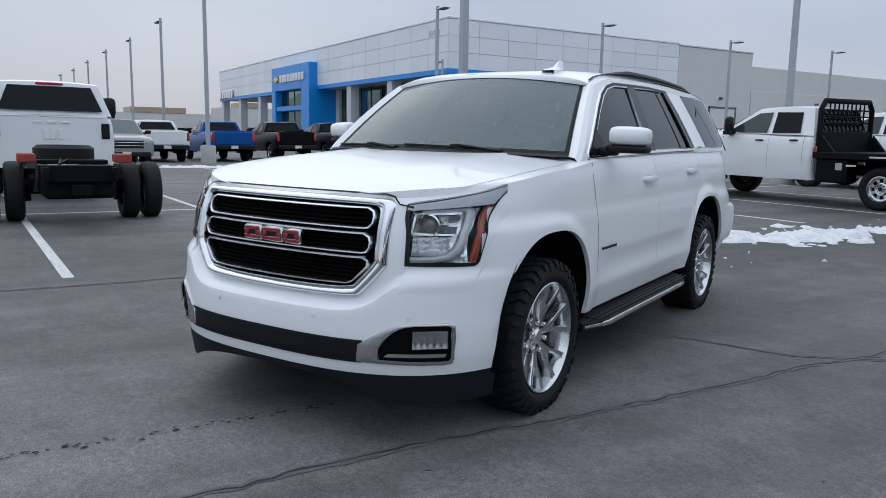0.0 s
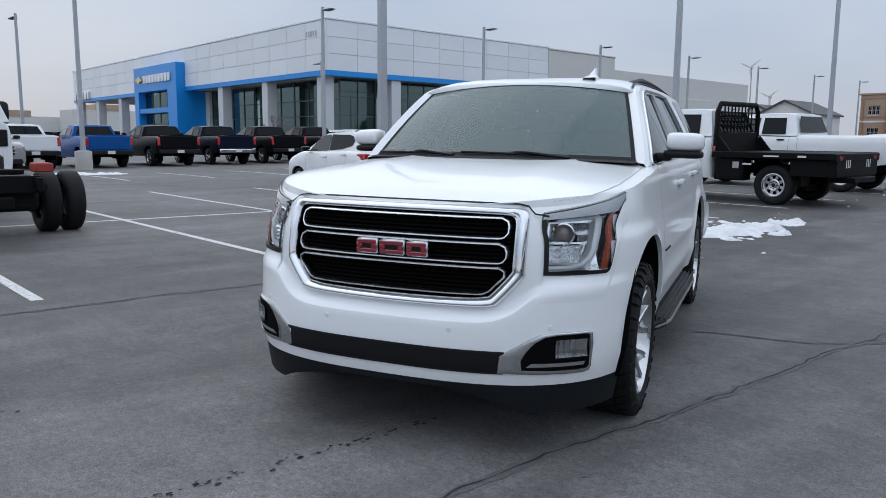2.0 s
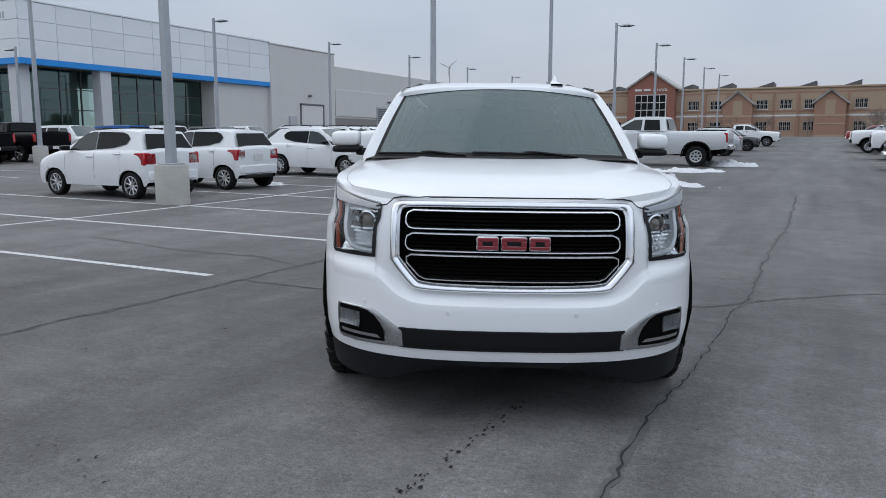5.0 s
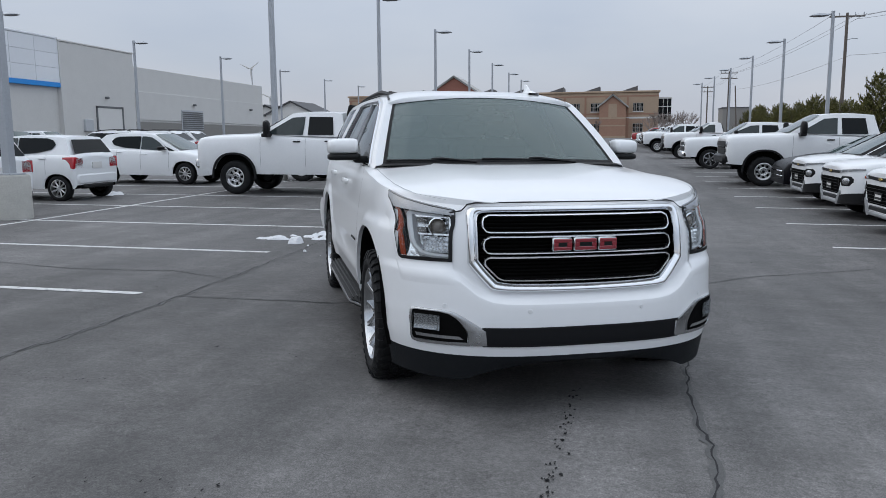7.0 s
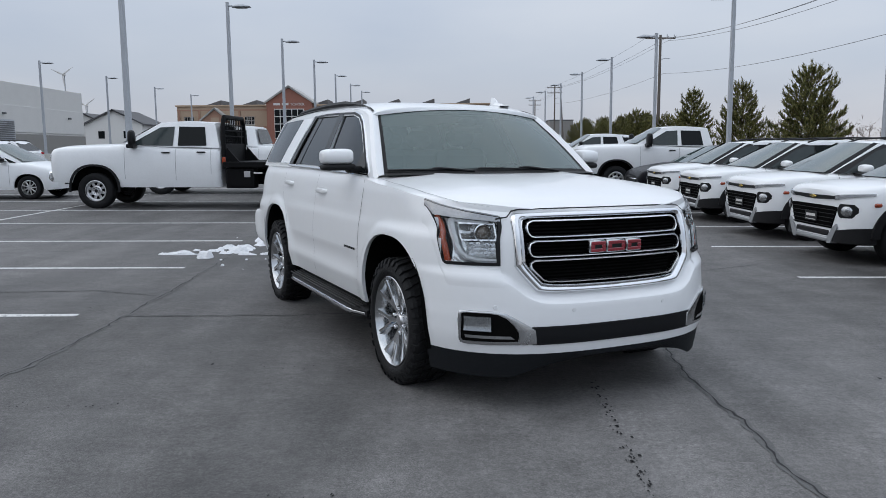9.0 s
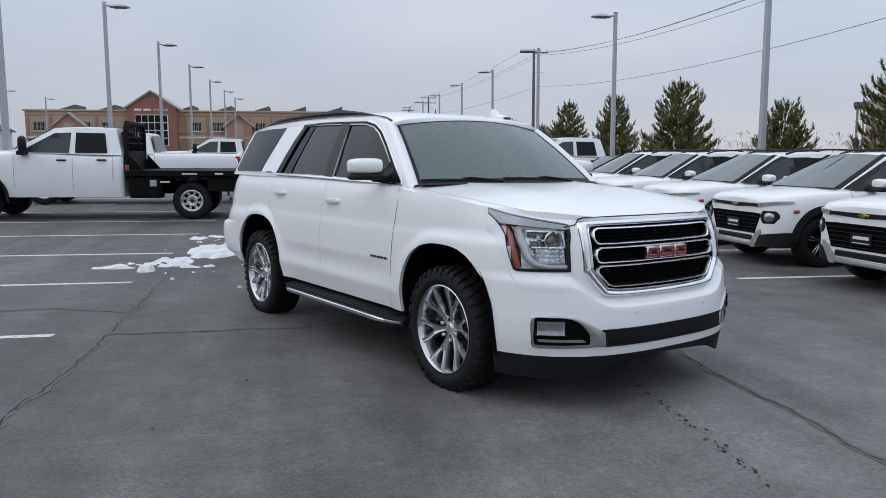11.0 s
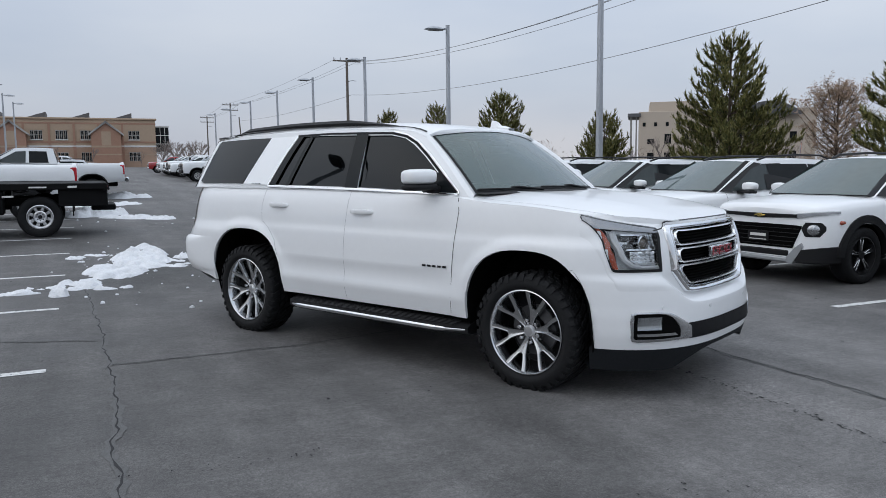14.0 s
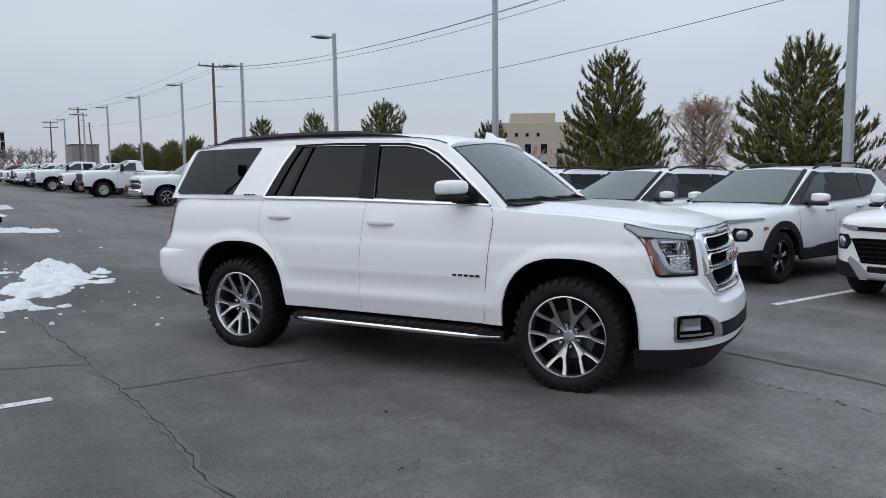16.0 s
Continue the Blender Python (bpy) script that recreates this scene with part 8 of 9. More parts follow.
# black ditch strip beside the roof
ds = Shape()
ds.grid([[(x, cab_y(x, smooth(x, ROOFLINE)) * 0.955, smooth(x, ROOFLINE) + 0.021), (x, cab_y(x, smooth(x, ROOFLINE)) * 0.935, smooth(x, ROOFLINE) + 0.029)] for x in [lerp(-2.1, 0.42, i / 30) for i in range(31)]])
pair("roof_ditch", ds, DARKPL, suv)

# glass panes
def pane(name, loop, off=-0.012, mat=GLASSDK):
    lo, hi = min(a for a, b in loop), max(a for a, b in loop)
    cuts = sorted({round(v, 4) for v in [a for a, b in loop] + [lerp(lo, hi, i / 14) for i in range(15)]})
    cols = []
    for a in cuts:
        a = min(hi - 1e-4, max(lo + 1e-4, a))
        zs = [lerp(p[1], q[1], (a - p[0]) / (q[0] - p[0])) for p, q in zip(loop, loop[1:] + loop[:1]) if (p[0] - a) * (q[0] - a) < 0]
        if len(zs) > 1:
            cols.append([(a, cab_y(a, lerp(min(zs), max(zs), j / 8)) + off, lerp(min(zs), max(zs), j / 8)) for j in range(9)])
    g = Shape().grid(cols[::-1])
    # added black sheet just inside the pane, stops bright reflections off its inner side
    pair("glare_blocker", Shape().grid([[(a, y - 0.006, z) for a, y, z in c] for c in cols]), EMPTYWELL, suv, "added matt black sheet that blocks reflections behind the glass", fix=False)
    pair(name, g, mat, suv, fix=False)


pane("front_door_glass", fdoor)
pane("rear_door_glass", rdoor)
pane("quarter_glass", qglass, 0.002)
# black pillars and frames between the panes
for loop in ([(-0.092, 1.262), (-0.235, 1.268), (-0.290, 1.70), (-0.157, 1.696)], [(-0.92, 1.280), (-0.955, 1.280), (-0.845, 1.692), (-0.815, 1.692)], [(-1.10, 1.280), (-1.185, 1.282), (-1.075, 1.55), (-0.99, 1.70), (-0.93, 1.698), (-1.0, 1.55)],
             [(0.86, 1.243), (0.60, 1.252), (0.615, 1.30), (0.66, 1.388), (0.70, 1.372)]):
    pair("pillar_trim", Shape().poly(densify(loop, 0.05), lambda a, b: (a, cab_y(a, b) + 0.0035, b)), GLASSOPQ, suv, "black pillar trim", fix=False)


def ribbon(pts, y_fn, w, off, mat, name, label=""):
    """A narrow moulding on the cab side along (x, z) points."""
    s = Shape()
    rws = []
    for i, (a, b) in enumerate(pts):
        a0, b0 = pts[max(0, i - 1)]
        a1, b1 = pts[min(len(pts) - 1, i + 1)]
        d = math.hypot(a1 - a0, b1 - b0)
        na, nb = -(b1 - b0) / d, (a1 - a0) / d
        p, q = (a + na * w / 2, b + nb * w / 2), (a - na * w / 2, b - nb * w / 2)
        rws.append([(p[0], y_fn(*p) + 0.0, p[1]), (p[0], y_fn(*p) + off, p[1]), (a, y_fn(a, b) + off * 1.3, b), (q[0], y_fn(*q) + off, q[1]), (q[0], y_fn(*q), q[1])])
    s.grid(rws)
    return pair(name, s, mat, suv, label, fix=True)


chrome_path = [(0.875, 1.232), (0.5, 1.245), (0.0, 1.259), (-0.6, 1.270), (-1.175, 1.276), (-1.195, 1.285), (-1.185, 1.31), (-1.09, 1.55), (-1.01, 1.70)]
ribbon([(lerp(a[0], b[0], t), lerp(a[1], b[1], t)) for a, b in zip(chrome_path, chrome_path[1:]) for t in (0, .25, .5, .75)] + [chrome_path[-1]], cab_y, 0.017, 0.008, CHROME, "belt_moulding", "bright chrome window moulding")
up_path = [(-1.01, 1.70), (-0.6, 1.705), (-0.2, 1.695), (0.10, 1.685), (0.26, 1.655), (0.38, 1.602), (0.52, 1.508), (0.68, 1.385), (0.86, 1.245)]
ribbon([(lerp(a[0], b[0], t), lerp(a[1], b[1], t)) for a, b in zip(up_path, up_path[1:]) for t in (0, .25, .5, .75)] + [up_path[-1]], cab_y, 0.016, 0.004, BLACKP, "window_seal")
front_path = [(0.875, 1.232), (0.882, 1.240), (0.874, 1.256), (0.70, 1.398), (0.54, 1.520), (0.395, 1.615), (0.27, 1.668), (0.12, 1.697)]
ribbon([(lerp(a[0], b[0], t), lerp(a[1], b[1], t)) for a, b in zip(front_path, front_path[1:]) for t in (0, .25, .5, .75)] + [front_path[-1]], cab_y, 0.011, 0.007, CHROME, "pillar_moulding", "bright chrome moulding up the front pillar")

# windscreen with black border
def screen(k, t, off=0.0):
    """k -1..1 across, t 0..1 upwards."""
    xb, xt = 1.115 - 0.150 * k * k, 0.500 - 0.075 * k * k
    yb_, yt_ = 0.815 * k, 0.655 * k
    zb_, zt_ = 1.252 - 0.012 * k * k, 1.722 - 0.052 * k * k
    p = Vector((lerp(xb, xt, t), lerp(yb_, yt_, t), lerp(zb_, zt_, t) + 0.018 * math.sin(t * math.pi)))
    return p + Vector((0.6, 0, 0.8)) * off


def screen_patch(k0, k1, t0, t1, off, nk=14, nt=8):
    return [[screen(lerp(k0, k1, i / nk), lerp(t0, t1, j / nt), off) for j in range(nt + 1)] for i in range(nk + 1)]


part("windscreen", Shape().grid(screen_patch(-1, 1, 0, 1, 0.0, 20, 10)), GLASSWS, suv, "large windscreen with grey-green sky reflection put into its colour")
bd = Shape()
for a in ((-1.0, -0.972, 0, 1), (0.972, 1.0, 0, 1), (-0.975, 0.975, 0.942, 0.951), (-0.975, 0.975, 0.0, 0.045)):
    bd.grid(screen_patch(*a, 0.0025))
part("screen_border", bd, BLACKPL, suv, fix=False)
hd = []
for k in [1.0, 0.985, 0.96, 0.92, 0.86, 0.75, 0.55, 0.3, 0.0, -0.3, -0.55, -0.75, -0.86, -0.92, -0.96, -0.985, -1.0]:
    p = Vector(rr[-1][[1.0, 0.985, 0.96, 0.92, 0.86, 0.75, 0.55, 0.3, 0.0].index(abs(k))])
    p.y = math.copysign(p.y, k) if k else 0.0
    q = screen(max(-1.0, min(1.0, p.y / 0.664)), 0.950, 0.003)
    hd.append([q, q.lerp(p, 0.5) + Vector((0.004, 0, 0.006)), p, p + Vector((-0.03, 0, 0.0005))])
part("roof_header", Shape().grid(hd), WHITE, suv, fix=False, angle=60)
# front pillar skins between screen and doors
ap = Shape()
rws = []
for j in range(15):
    t = j / 14
    a = screen(1.0, t)
    z = lerp(1.195, 1.70, t)
    xx = curve(z, [(1.20, 0.985), (1.415, 0.75), (1.575, 0.55), (1.66, 0.42), (1.70, 0.25)])
    b = Vector((xx, cab_y(xx, z), z))
    mid = (a + b) / 2 + Vector((0.018, 0.014, 0.012))
    rws.append([a + Vector((0, -0.005, -0.004)), a.lerp(mid, 0.6), mid, b.lerp(mid, 0.45), b])
ap.grid(rws)
pair("front_pillar", ap, WHITE, suv, angle=50)
# scuttle panel and wipers
sc = Shape()
sc.grid([[(screen(k, 0).x + d, screen(k, 0).y * (1 + d * 0.4), screen(k, 0).z + 0.006 - d * 0.12) for d in (-0.03, 0.0, 0.05, 0.09)] for k in [i / 10 - 1 for i in range(21)]])
part("scuttle_panel", sc, BLACKPL, suv)
for y0, y1 in ((0.46, -0.18), (-0.22, -0.78)):
    wp = Shape()
    pts = []
    for i in range(9):
        k = lerp(y0, y1, i / 8) / 0.80
        pts.append(screen(k, 0.005 + 0.035 * i / 8 * (1 - 0.3 * i / 8), 0.014))
    wp.tube(pts, 0.007, 6)
    wp.tube([screen(y0 / 0.8, -0.03, 0.03), screen((y0 * 0.6 + y1 * 0.4) / 0.8, 0.02, 0.028), screen((y0 + y1) / 1.6, 0.032, 0.016)], 0.008, 6)
    part("wiper", wp, DARKPL, suv)
part("sensor_housing", Shape().box(0.52, 0.64, -0.06, 0.06, 1.585, 1.640, 0.02), DARKPL, suv)
part("rear_view_mirror", Shape().box(0.56, 0.60, -0.13, 0.13, 1.53, 1.59, 0.015), DARKPL, suv)

# cabin inside
part("dashboard", Shape().box(0.55, 1.02, -0.74, 0.74, 0.95, 1.20, 0.06).box(0.60, 0.85, 0.18, 0.60, 1.18, 1.245, 0.03), INTERIOR, suv)
part("cabin_floor", Shape().box(-2.0, 0.9, -0.78, 0.78, 0.55, 0.62), INTERIOR, suv)
part("headlining", Shape().box(-2.0, 0.30, -0.60, 0.60, 1.665, 1.69, 0.01), INTERIOR, suv)
stw = Shape()
stw.tube([(0.50 + 0.06 * math.sin(t), 0.38 + 0.185 * math.cos(t), 1.12 + 0.175 * math.sin(t)) for t in [2 * math.pi * i / 24 for i in range(25)]], 0.016, 6, caps=False)
stw.box(0.49, 0.53, 0.25, 0.51, 1.09, 1.15, 0.02)
part("steering_wheel", stw, DARKPL, suv)
for x in (0.05, -0.85, -1.6):
    for y in (0.38, -0.38):
        s = Shape().box(x - 0.28, x + 0.25, y - 0.25, y + 0.25, 0.80, 0.98, 0.06).box(x - 0.40, x - 0.24, y - 0.24, y + 0.24, 0.95, 1.42, 0.06).box(x - 0.40, x - 0.28, y - 0.13, y + 0.13, 1.44, 1.60, 0.05)
        part("seat", s, INTERIOR, suv)

# roof rails, aerial fin
rl = Shape()
sec = [(0.625, 0.0), (0.632, 0.022), (0.60, 0.046), (0.575, 0.03), (0.57, 0.0)]
rws = []
for i in range(25):
    x = lerp(-2.10, 0.06, i / 24)
    lift = min(1.0, i / 3, (24 - i) / 6)
    base = smooth(x, [(-2.2, 1.715), (-1.8, 1.757), (-1.0, 1.778), (-0.3, 1.770), (0.1, 1.752)]) - 0.006
    rws.append([(x, y, base + h * lift) for y, h in sec])
rl.grid(rws)
pair("roof_rail", rl, BLACKPL, suv, "low black roof rails")
fin = Shape()
rws = []
for x, h, w in ((0.42, 0.0, 0.045), (0.36, 0.02, 0.045), (0.31, 0.028, 0.042), (0.285, 0.055, 0.022), (0.255, 0.070, 0.013), (0.215, 0.076, 0.010), (0.20, 0.0, 0.035)):
    zb_ = 1.752
    rws.append([(x, 0.41 - w, zb_ - 0.09), (x, 0.41 - w * 0.9, zb_ + h * 0.35), (x, 0.41 - w * 0.25, zb_ + h), (x, 0.41 + w * 0.25, zb_ + h), (x, 0.41 + w * 0.9, zb_ + h * 0.35), (x, 0.41 + w, zb_ - 0.09)])
fin.grid(rws)
part("aerial_fin", fin, WHITE, suv)

# door gaps, handles, mirrors
def skin_x(x, z, off=0.0):
    return skin(1 + (x + 1.75) / (XC + 1.75), z, off)


def side_line(pts, w=0.0045, mat=INTERIOR, name="door_gap"):
    s = Shape()
    d = []
    for (a, b), (c, e) in zip(pts, pts[1:]):
        n = max(1, int(math.hypot(c - a, e - b) / 0.05))
        d += [(lerp(a, c, i / n), lerp(b, e, i / n)) for i in range(n)]
    d.append(pts[-1])
    rws = []
    for i, (a, b) in enumerate(d):
        a0, b0 = d[max(0, i - 1)]
        a1, b1 = d[min(len(d) - 1, i + 1)]
        q = math.hypot(a1 - a0, b1 - b0)
        na, nb = -(b1 - b0) / q * w / 2, (a1 - a0) / q * w / 2
        rws.append([skin_x(a + na, b + nb, 0.002), skin_x(a - na, b - nb, 0.002)])
    s.grid(rws)
    pair(name, s, mat, suv)


side_line([(0.905, 1.21), (0.925, 1.12), (0.905, 0.95), (0.885, 0.70), (0.865, 0.42)])
side_line([(-0.155, 1.245), (-0.18, 1.0), (-0.19, 0.70), (-0.19, 0.50), (-0.185, 0.42)], 0.0028, GAPGREY)
side_line([(-1.20, 1.255), (-1.225, 1.10), (-1.215, 0.985), (-1.12, 0.93), (-1.03, 0.83), (-0.98, 0.70)], 0.0028, GAPGREY)
for x0, z0 in ((-1.00, 1.118), (-0.01, 1.090)):
    hs = Shape()
    rws = []
    for i in range(9):
        t = i / 8
        x = x0 - 0.125 + 0.25 * t
        p = skin_x(x, z0, 0.004 + 0.034 * min(1.0, 5 * t, 5 * (1 - t)))
        hh = 0.017 * (0.7 + 0.3 * min(1.0, 4 * t, 4 * (1 - t)))
        rws.append([(p.x, p.y - 0.028, p.z - hh), (p.x, p.y - 0.006, p.z - hh), (p.x, p.y, p.z), (p.x, p.y - 0.006, p.z + hh), (p.x, p.y - 0.028, p.z + hh)])
    hs.grid(rws)
    pair("door_handle", hs, WHITE, suv)
    cup = Shape()
    cup.grid([[skin_x(x0 + 0.10 * math.cos(t) * q, z0 + 0.030 * math.sin(t) * q, 0.0022) for q in (0.0, 0.6, 1.0)] for t in [2 * math.pi * i / 20 for i in range(21)]])
    pair("handle_recess", cup, WHITE_DIRTY, suv)
for s in (1, -1):
    def shell(z0, z1, y0, y1, depth, n=16):
        """A rounded housing: upright rounded-rectangle rings from the door outwards."""
        rws = []
        for t, k in ((0.0, 0.72), (0.05, 0.90), (0.15, 0.98), (0.45, 1.0), (0.75, 0.97), (0.90, 0.88), (0.97, 0.72), (1.0, 0.45)):
            zc, hz, xc_ = (z0 + z1) / 2 - 0.004 * t, (z1 - z0) / 2 * k, 0.655 - 0.050 * t
            ring = []
            for j in range(n + 1):
                q = 2 * math.pi * j / n
                c_, s_ = math.cos(q), math.sin(q)
                dx = depth * k * math.copysign(abs(c_) ** 0.7, c_) * (1.0 if c_ > 0 else 0.55)
                ring.append((xc_ + dx, s * lerp(y0, y1, t), zc + hz * math.copysign(abs(s_) ** 0.55, s_)))
            rws.append(ring)
        sh = Shape().grid(rws)
        sh.add(rws[-1][:-1], [tuple(range(n))])
        return sh.add(rws[0][:-1], [tuple(range(n - 1, -1, -1))])

    mir = part("wing_mirror", shell(1.304, 1.412, 0.945, 1.145, 0.095), WHITE, suv, "white-capped wing mirror", angle=50)
    low = shell(1.262, 1.312, 0.930, 1.142, 0.092)
    low.box(0.60, 0.72, s * 0.86, s * 0.97, 1.245, 1.292, 0.012)
    part("mirror_base", low, BLACKPL, mir, angle=50)
    part("mirror_glass", Shape().box(0.566, 0.576, s * 0.965, s * 1.12, 1.318, 1.398, 0.004), CHROME, mir)

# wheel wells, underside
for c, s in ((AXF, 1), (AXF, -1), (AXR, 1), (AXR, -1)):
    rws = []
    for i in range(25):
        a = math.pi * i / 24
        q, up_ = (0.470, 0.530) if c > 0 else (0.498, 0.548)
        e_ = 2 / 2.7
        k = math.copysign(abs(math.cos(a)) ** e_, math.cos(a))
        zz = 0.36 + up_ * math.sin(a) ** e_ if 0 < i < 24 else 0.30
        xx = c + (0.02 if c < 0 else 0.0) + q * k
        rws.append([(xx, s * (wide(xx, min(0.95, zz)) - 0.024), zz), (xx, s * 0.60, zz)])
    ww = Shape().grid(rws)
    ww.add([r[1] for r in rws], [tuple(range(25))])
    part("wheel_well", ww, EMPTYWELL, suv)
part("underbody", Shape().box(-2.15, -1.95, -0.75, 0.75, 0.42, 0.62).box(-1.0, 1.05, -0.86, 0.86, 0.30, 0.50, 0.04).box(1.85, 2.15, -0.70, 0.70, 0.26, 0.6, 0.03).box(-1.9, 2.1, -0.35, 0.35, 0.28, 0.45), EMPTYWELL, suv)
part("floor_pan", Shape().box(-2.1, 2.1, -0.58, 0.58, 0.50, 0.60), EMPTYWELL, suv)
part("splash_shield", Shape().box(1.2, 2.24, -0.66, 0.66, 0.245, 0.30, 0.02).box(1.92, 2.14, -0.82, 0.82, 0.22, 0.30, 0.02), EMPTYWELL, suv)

# running boards
for s in (1, -1):
    rb = Shape()
    rws = []
    for i in range(25):
        x = lerp(-0.87, 1.01, i / 24)
        end = min(1.0, i / 1.5, (24 - i) / 2.5)
        yo = lerp(0.965, 1.030, end)
        rws.append([(x, s * 0.86, 0.285), (x, s * 0.86, 0.372), (x, s * (yo - 0.03), 0.352), (x, s * yo, 0.335), (x, s * yo, 0.300), (x, s * (yo - 0.05), 0.282)])
    rb.grid(rws)
    rb.add(rws[0], [(0, 1, 2, 3, 4, 5)])
    rb.add(rws[-1], [(0, 1, 2, 3, 4, 5)])
    board = part("running_board", rb, BLACKPL, suv, "ribbed black running board with bright edge")
    rib = Shape()
    for k in range(5):
        y = 0.895 + 0.028 * k
        rib.box(-0.80, 0.93, s * y, s * (y + 0.012), 0.364 - 0.0025 * k, 0.372 - 0.0025 * k, 0.003)
    part("tread_rib", rib, DARKPL, board)
    ch = Shape()
    ch.grid([[(x, s * (yy + 0.002), 0.303), (x, s * (yy + 0.007), 0.312), (x, s * (yy + 0.007), 0.324), (x, s * (yy + 0.001), 0.334)] for x, yy in [(lerp(-0.85, 0.99, i / 24), lerp(0.965, 1.030, min(1.0, i / 1.5, (24 - i) / 2.5))) for i in range(25)]])
    part("bright_edge", ch, CHROME, board)

# tailgate and rear glass
tg = Shape()
tg.grid([[(lerp(-2.325, -2.21, t), k * cab_y(-2.2, lerp(1.262, 1.69, t)), lerp(1.262, 1.69, t)) for t in (0, 0.5, 1)] for k in (-1, -0.5, 0, 0.5, 1)])
part("rear_shelf", Shape().grid([[wrap(u, 1.261), (max(wrap(u, 1.261)[0] * 0.96, -2.31), wrap(u, 1.261)[1] * 0.97, 1.266)] for u in us if u <= 1.0]).mirror(), WHITE, suv)
part("rear_window", tg, BLACKP, suv, "dark rear window")
# rear lamps and quarter badge
tl = Shape()
rws = []
for i in range(7):
    u = lerp(0.40, 0.66, i / 6)
    rws.append([skin(u, lerp(0.885, 1.25, j / 6), 0.006) for j in range(7)])
tl.grid(rws)
pair("tail_light", tl, REDLENS, suv)

# rear bumper, proud of the tail
rb_ = Shape()
rws = []
for i in range(33):
    u = i / 32 * 0.985
    k = min(1.0, (0.985 - u) / 0.30)
    k = k * k * (3 - 2 * k)
    rws.append([skin(u, z, 0.002 + o * k) for z, o in ((0.812, 0.0), (0.800, 0.026), (0.782, 0.042), (0.74, 0.050), (0.66, 0.052), (0.58, 0.048), (0.52, 0.036), (0.492, 0.016), (0.488, -0.02))])
rb_.grid(rws)
rb_.mirror()
part("rear_bumper", rb_, WHITE, suv, angle=50)
# rear lower valance
rv = Shape()
rv.grid([[skin(u, 0.495, -0.004), skin(u, 0.45, -0.012), skin(u, 0.385, -0.05)] for u in [0.1, 0.3, 0.5, 0.7, 0.85, 0.95, 1.0] + [1 + (x + 1.75) / (XC + 1.75) for x in (-1.80 + 0.05, -1.75)] if wrap(u, 0.5)[0] < -1.93])
rv.mirror()
part("rear_valance", rv, BLACKPL, suv)
# front lower valance
vs = Shape()
rws = []
for u in [u for u in us if wrap(u, 0.5)[0] > 1.915 and u > 2]:
    p = skin(u, 0.333, -0.003)
    q = skin(u, 0.330, -0.006)
    q.z = 0.298
    r = skin(u, 0.330, -0.025 - 0.05 * max(0, 1 - abs(wrap(u, 0.5)[1]) / 0.5))
    mid = max(0.0, 1 - (abs(p.y) / 0.62) ** 4)
    rws.append([p, q, (r.x, r.y, 0.190 + 0.082 * mid), (r.x - 0.12, r.y * 0.9, 0.23 + 0.05 * mid)])
vs.grid(rws)
vs.mirror()
part("lower_valance", vs, VALANCE, suv, "matt black chin valance")
# tow hook
for s in (1, -1):
    part("tow_hook", Shape().tube([(2.10, s * 0.42, 0.27), (2.20, s * 0.42, 0.25), (2.24, s * 0.42, 0.28)], 0.014, 8), DARKPL, suv)

# grille: chrome surround, black mesh, three bright framed bars
def nose_loop(loop):
    return loop + [(-a, b) for a, b in reversed(loop[1:-1])]


def fine(loop, n=4):
    out = []
    m = len(loop)
    for i in range(m):
        p0, p1, p2, p3 = loop[i - 1], loop[i], loop[(i + 1) % m], loop[(i + 2) % m]
        for k in range(n):
            t = k / n
            out.append(tuple(0.5 * (2 * b + (c - a) * t + (2 * a - 5 * b + 4 * c - d) * t * t + (3 * b - a - 3 * c + d) * t**3) for a, b, c, d in zip(p0, p1, p2, p3)))
    return out


def face(y, z, off=0.0):
    """The set-back upper face carried on below the bumper shelf, so that the grille lies on one smooth surface."""
    w = wide(XC, z)
    s = min(1.0, abs(y) / w) ** (PN / 2)
    a = smooth(z, [(0.5, 0.862), (0.66, 0.853), (0.80, 0.845), (0.92, 0.827), (1.0, 0.805), (1.05, 0.775), (1.09, 0.73), (1.14, 0.69)])
    c = math.cos(math.asin(s))
    return Vector((XC + a * c ** (2 / PN) + off, y, z))


go, gi = fine(nose_loop(GRILLE_OUT)), fine(nose_loop(GRILLE_IN))
fr = Shape()
rws = []
for (a, b), (c, d) in zip(go + go[:1], gi + gi[:1]):
    P = lambda t, o: face(lerp(a, c, t), lerp(b, d, t), o)
    rws.append([P(-0.04, -0.010), P(0.0, 0.008), P(0.06, 0.017), P(0.16, 0.024), P(0.32, 0.027), P(0.50, 0.024), P(0.66, 0.016), P(0.80, 0.004), P(0.86, 0.001), P(0.90, 0.010), P(0.96, 0.012), P(1.0, 0.006), P(1.05, -0.035)])
fr.grid(rws)
grille = part("grille", fr, CHROME, suv, "broad polished chrome grille surround", angle=50)
inner = fine(nose_loop([(a * 1.01, b + (0.004 if b > 0.84 else -0.004)) for a, b in GRILLE_IN]))
bk = Shape()
rws = []
for j in range(21):
    z = lerp(0.672, 1.038, j / 20)
    half = 0.538
    rws.append([face(lerp(-half, half, i / 24), z, -0.052) for i in range(25)])
bk.grid(rws)
part("grille_backing", bk, EMPTYWELL, grille)
ln = Shape()
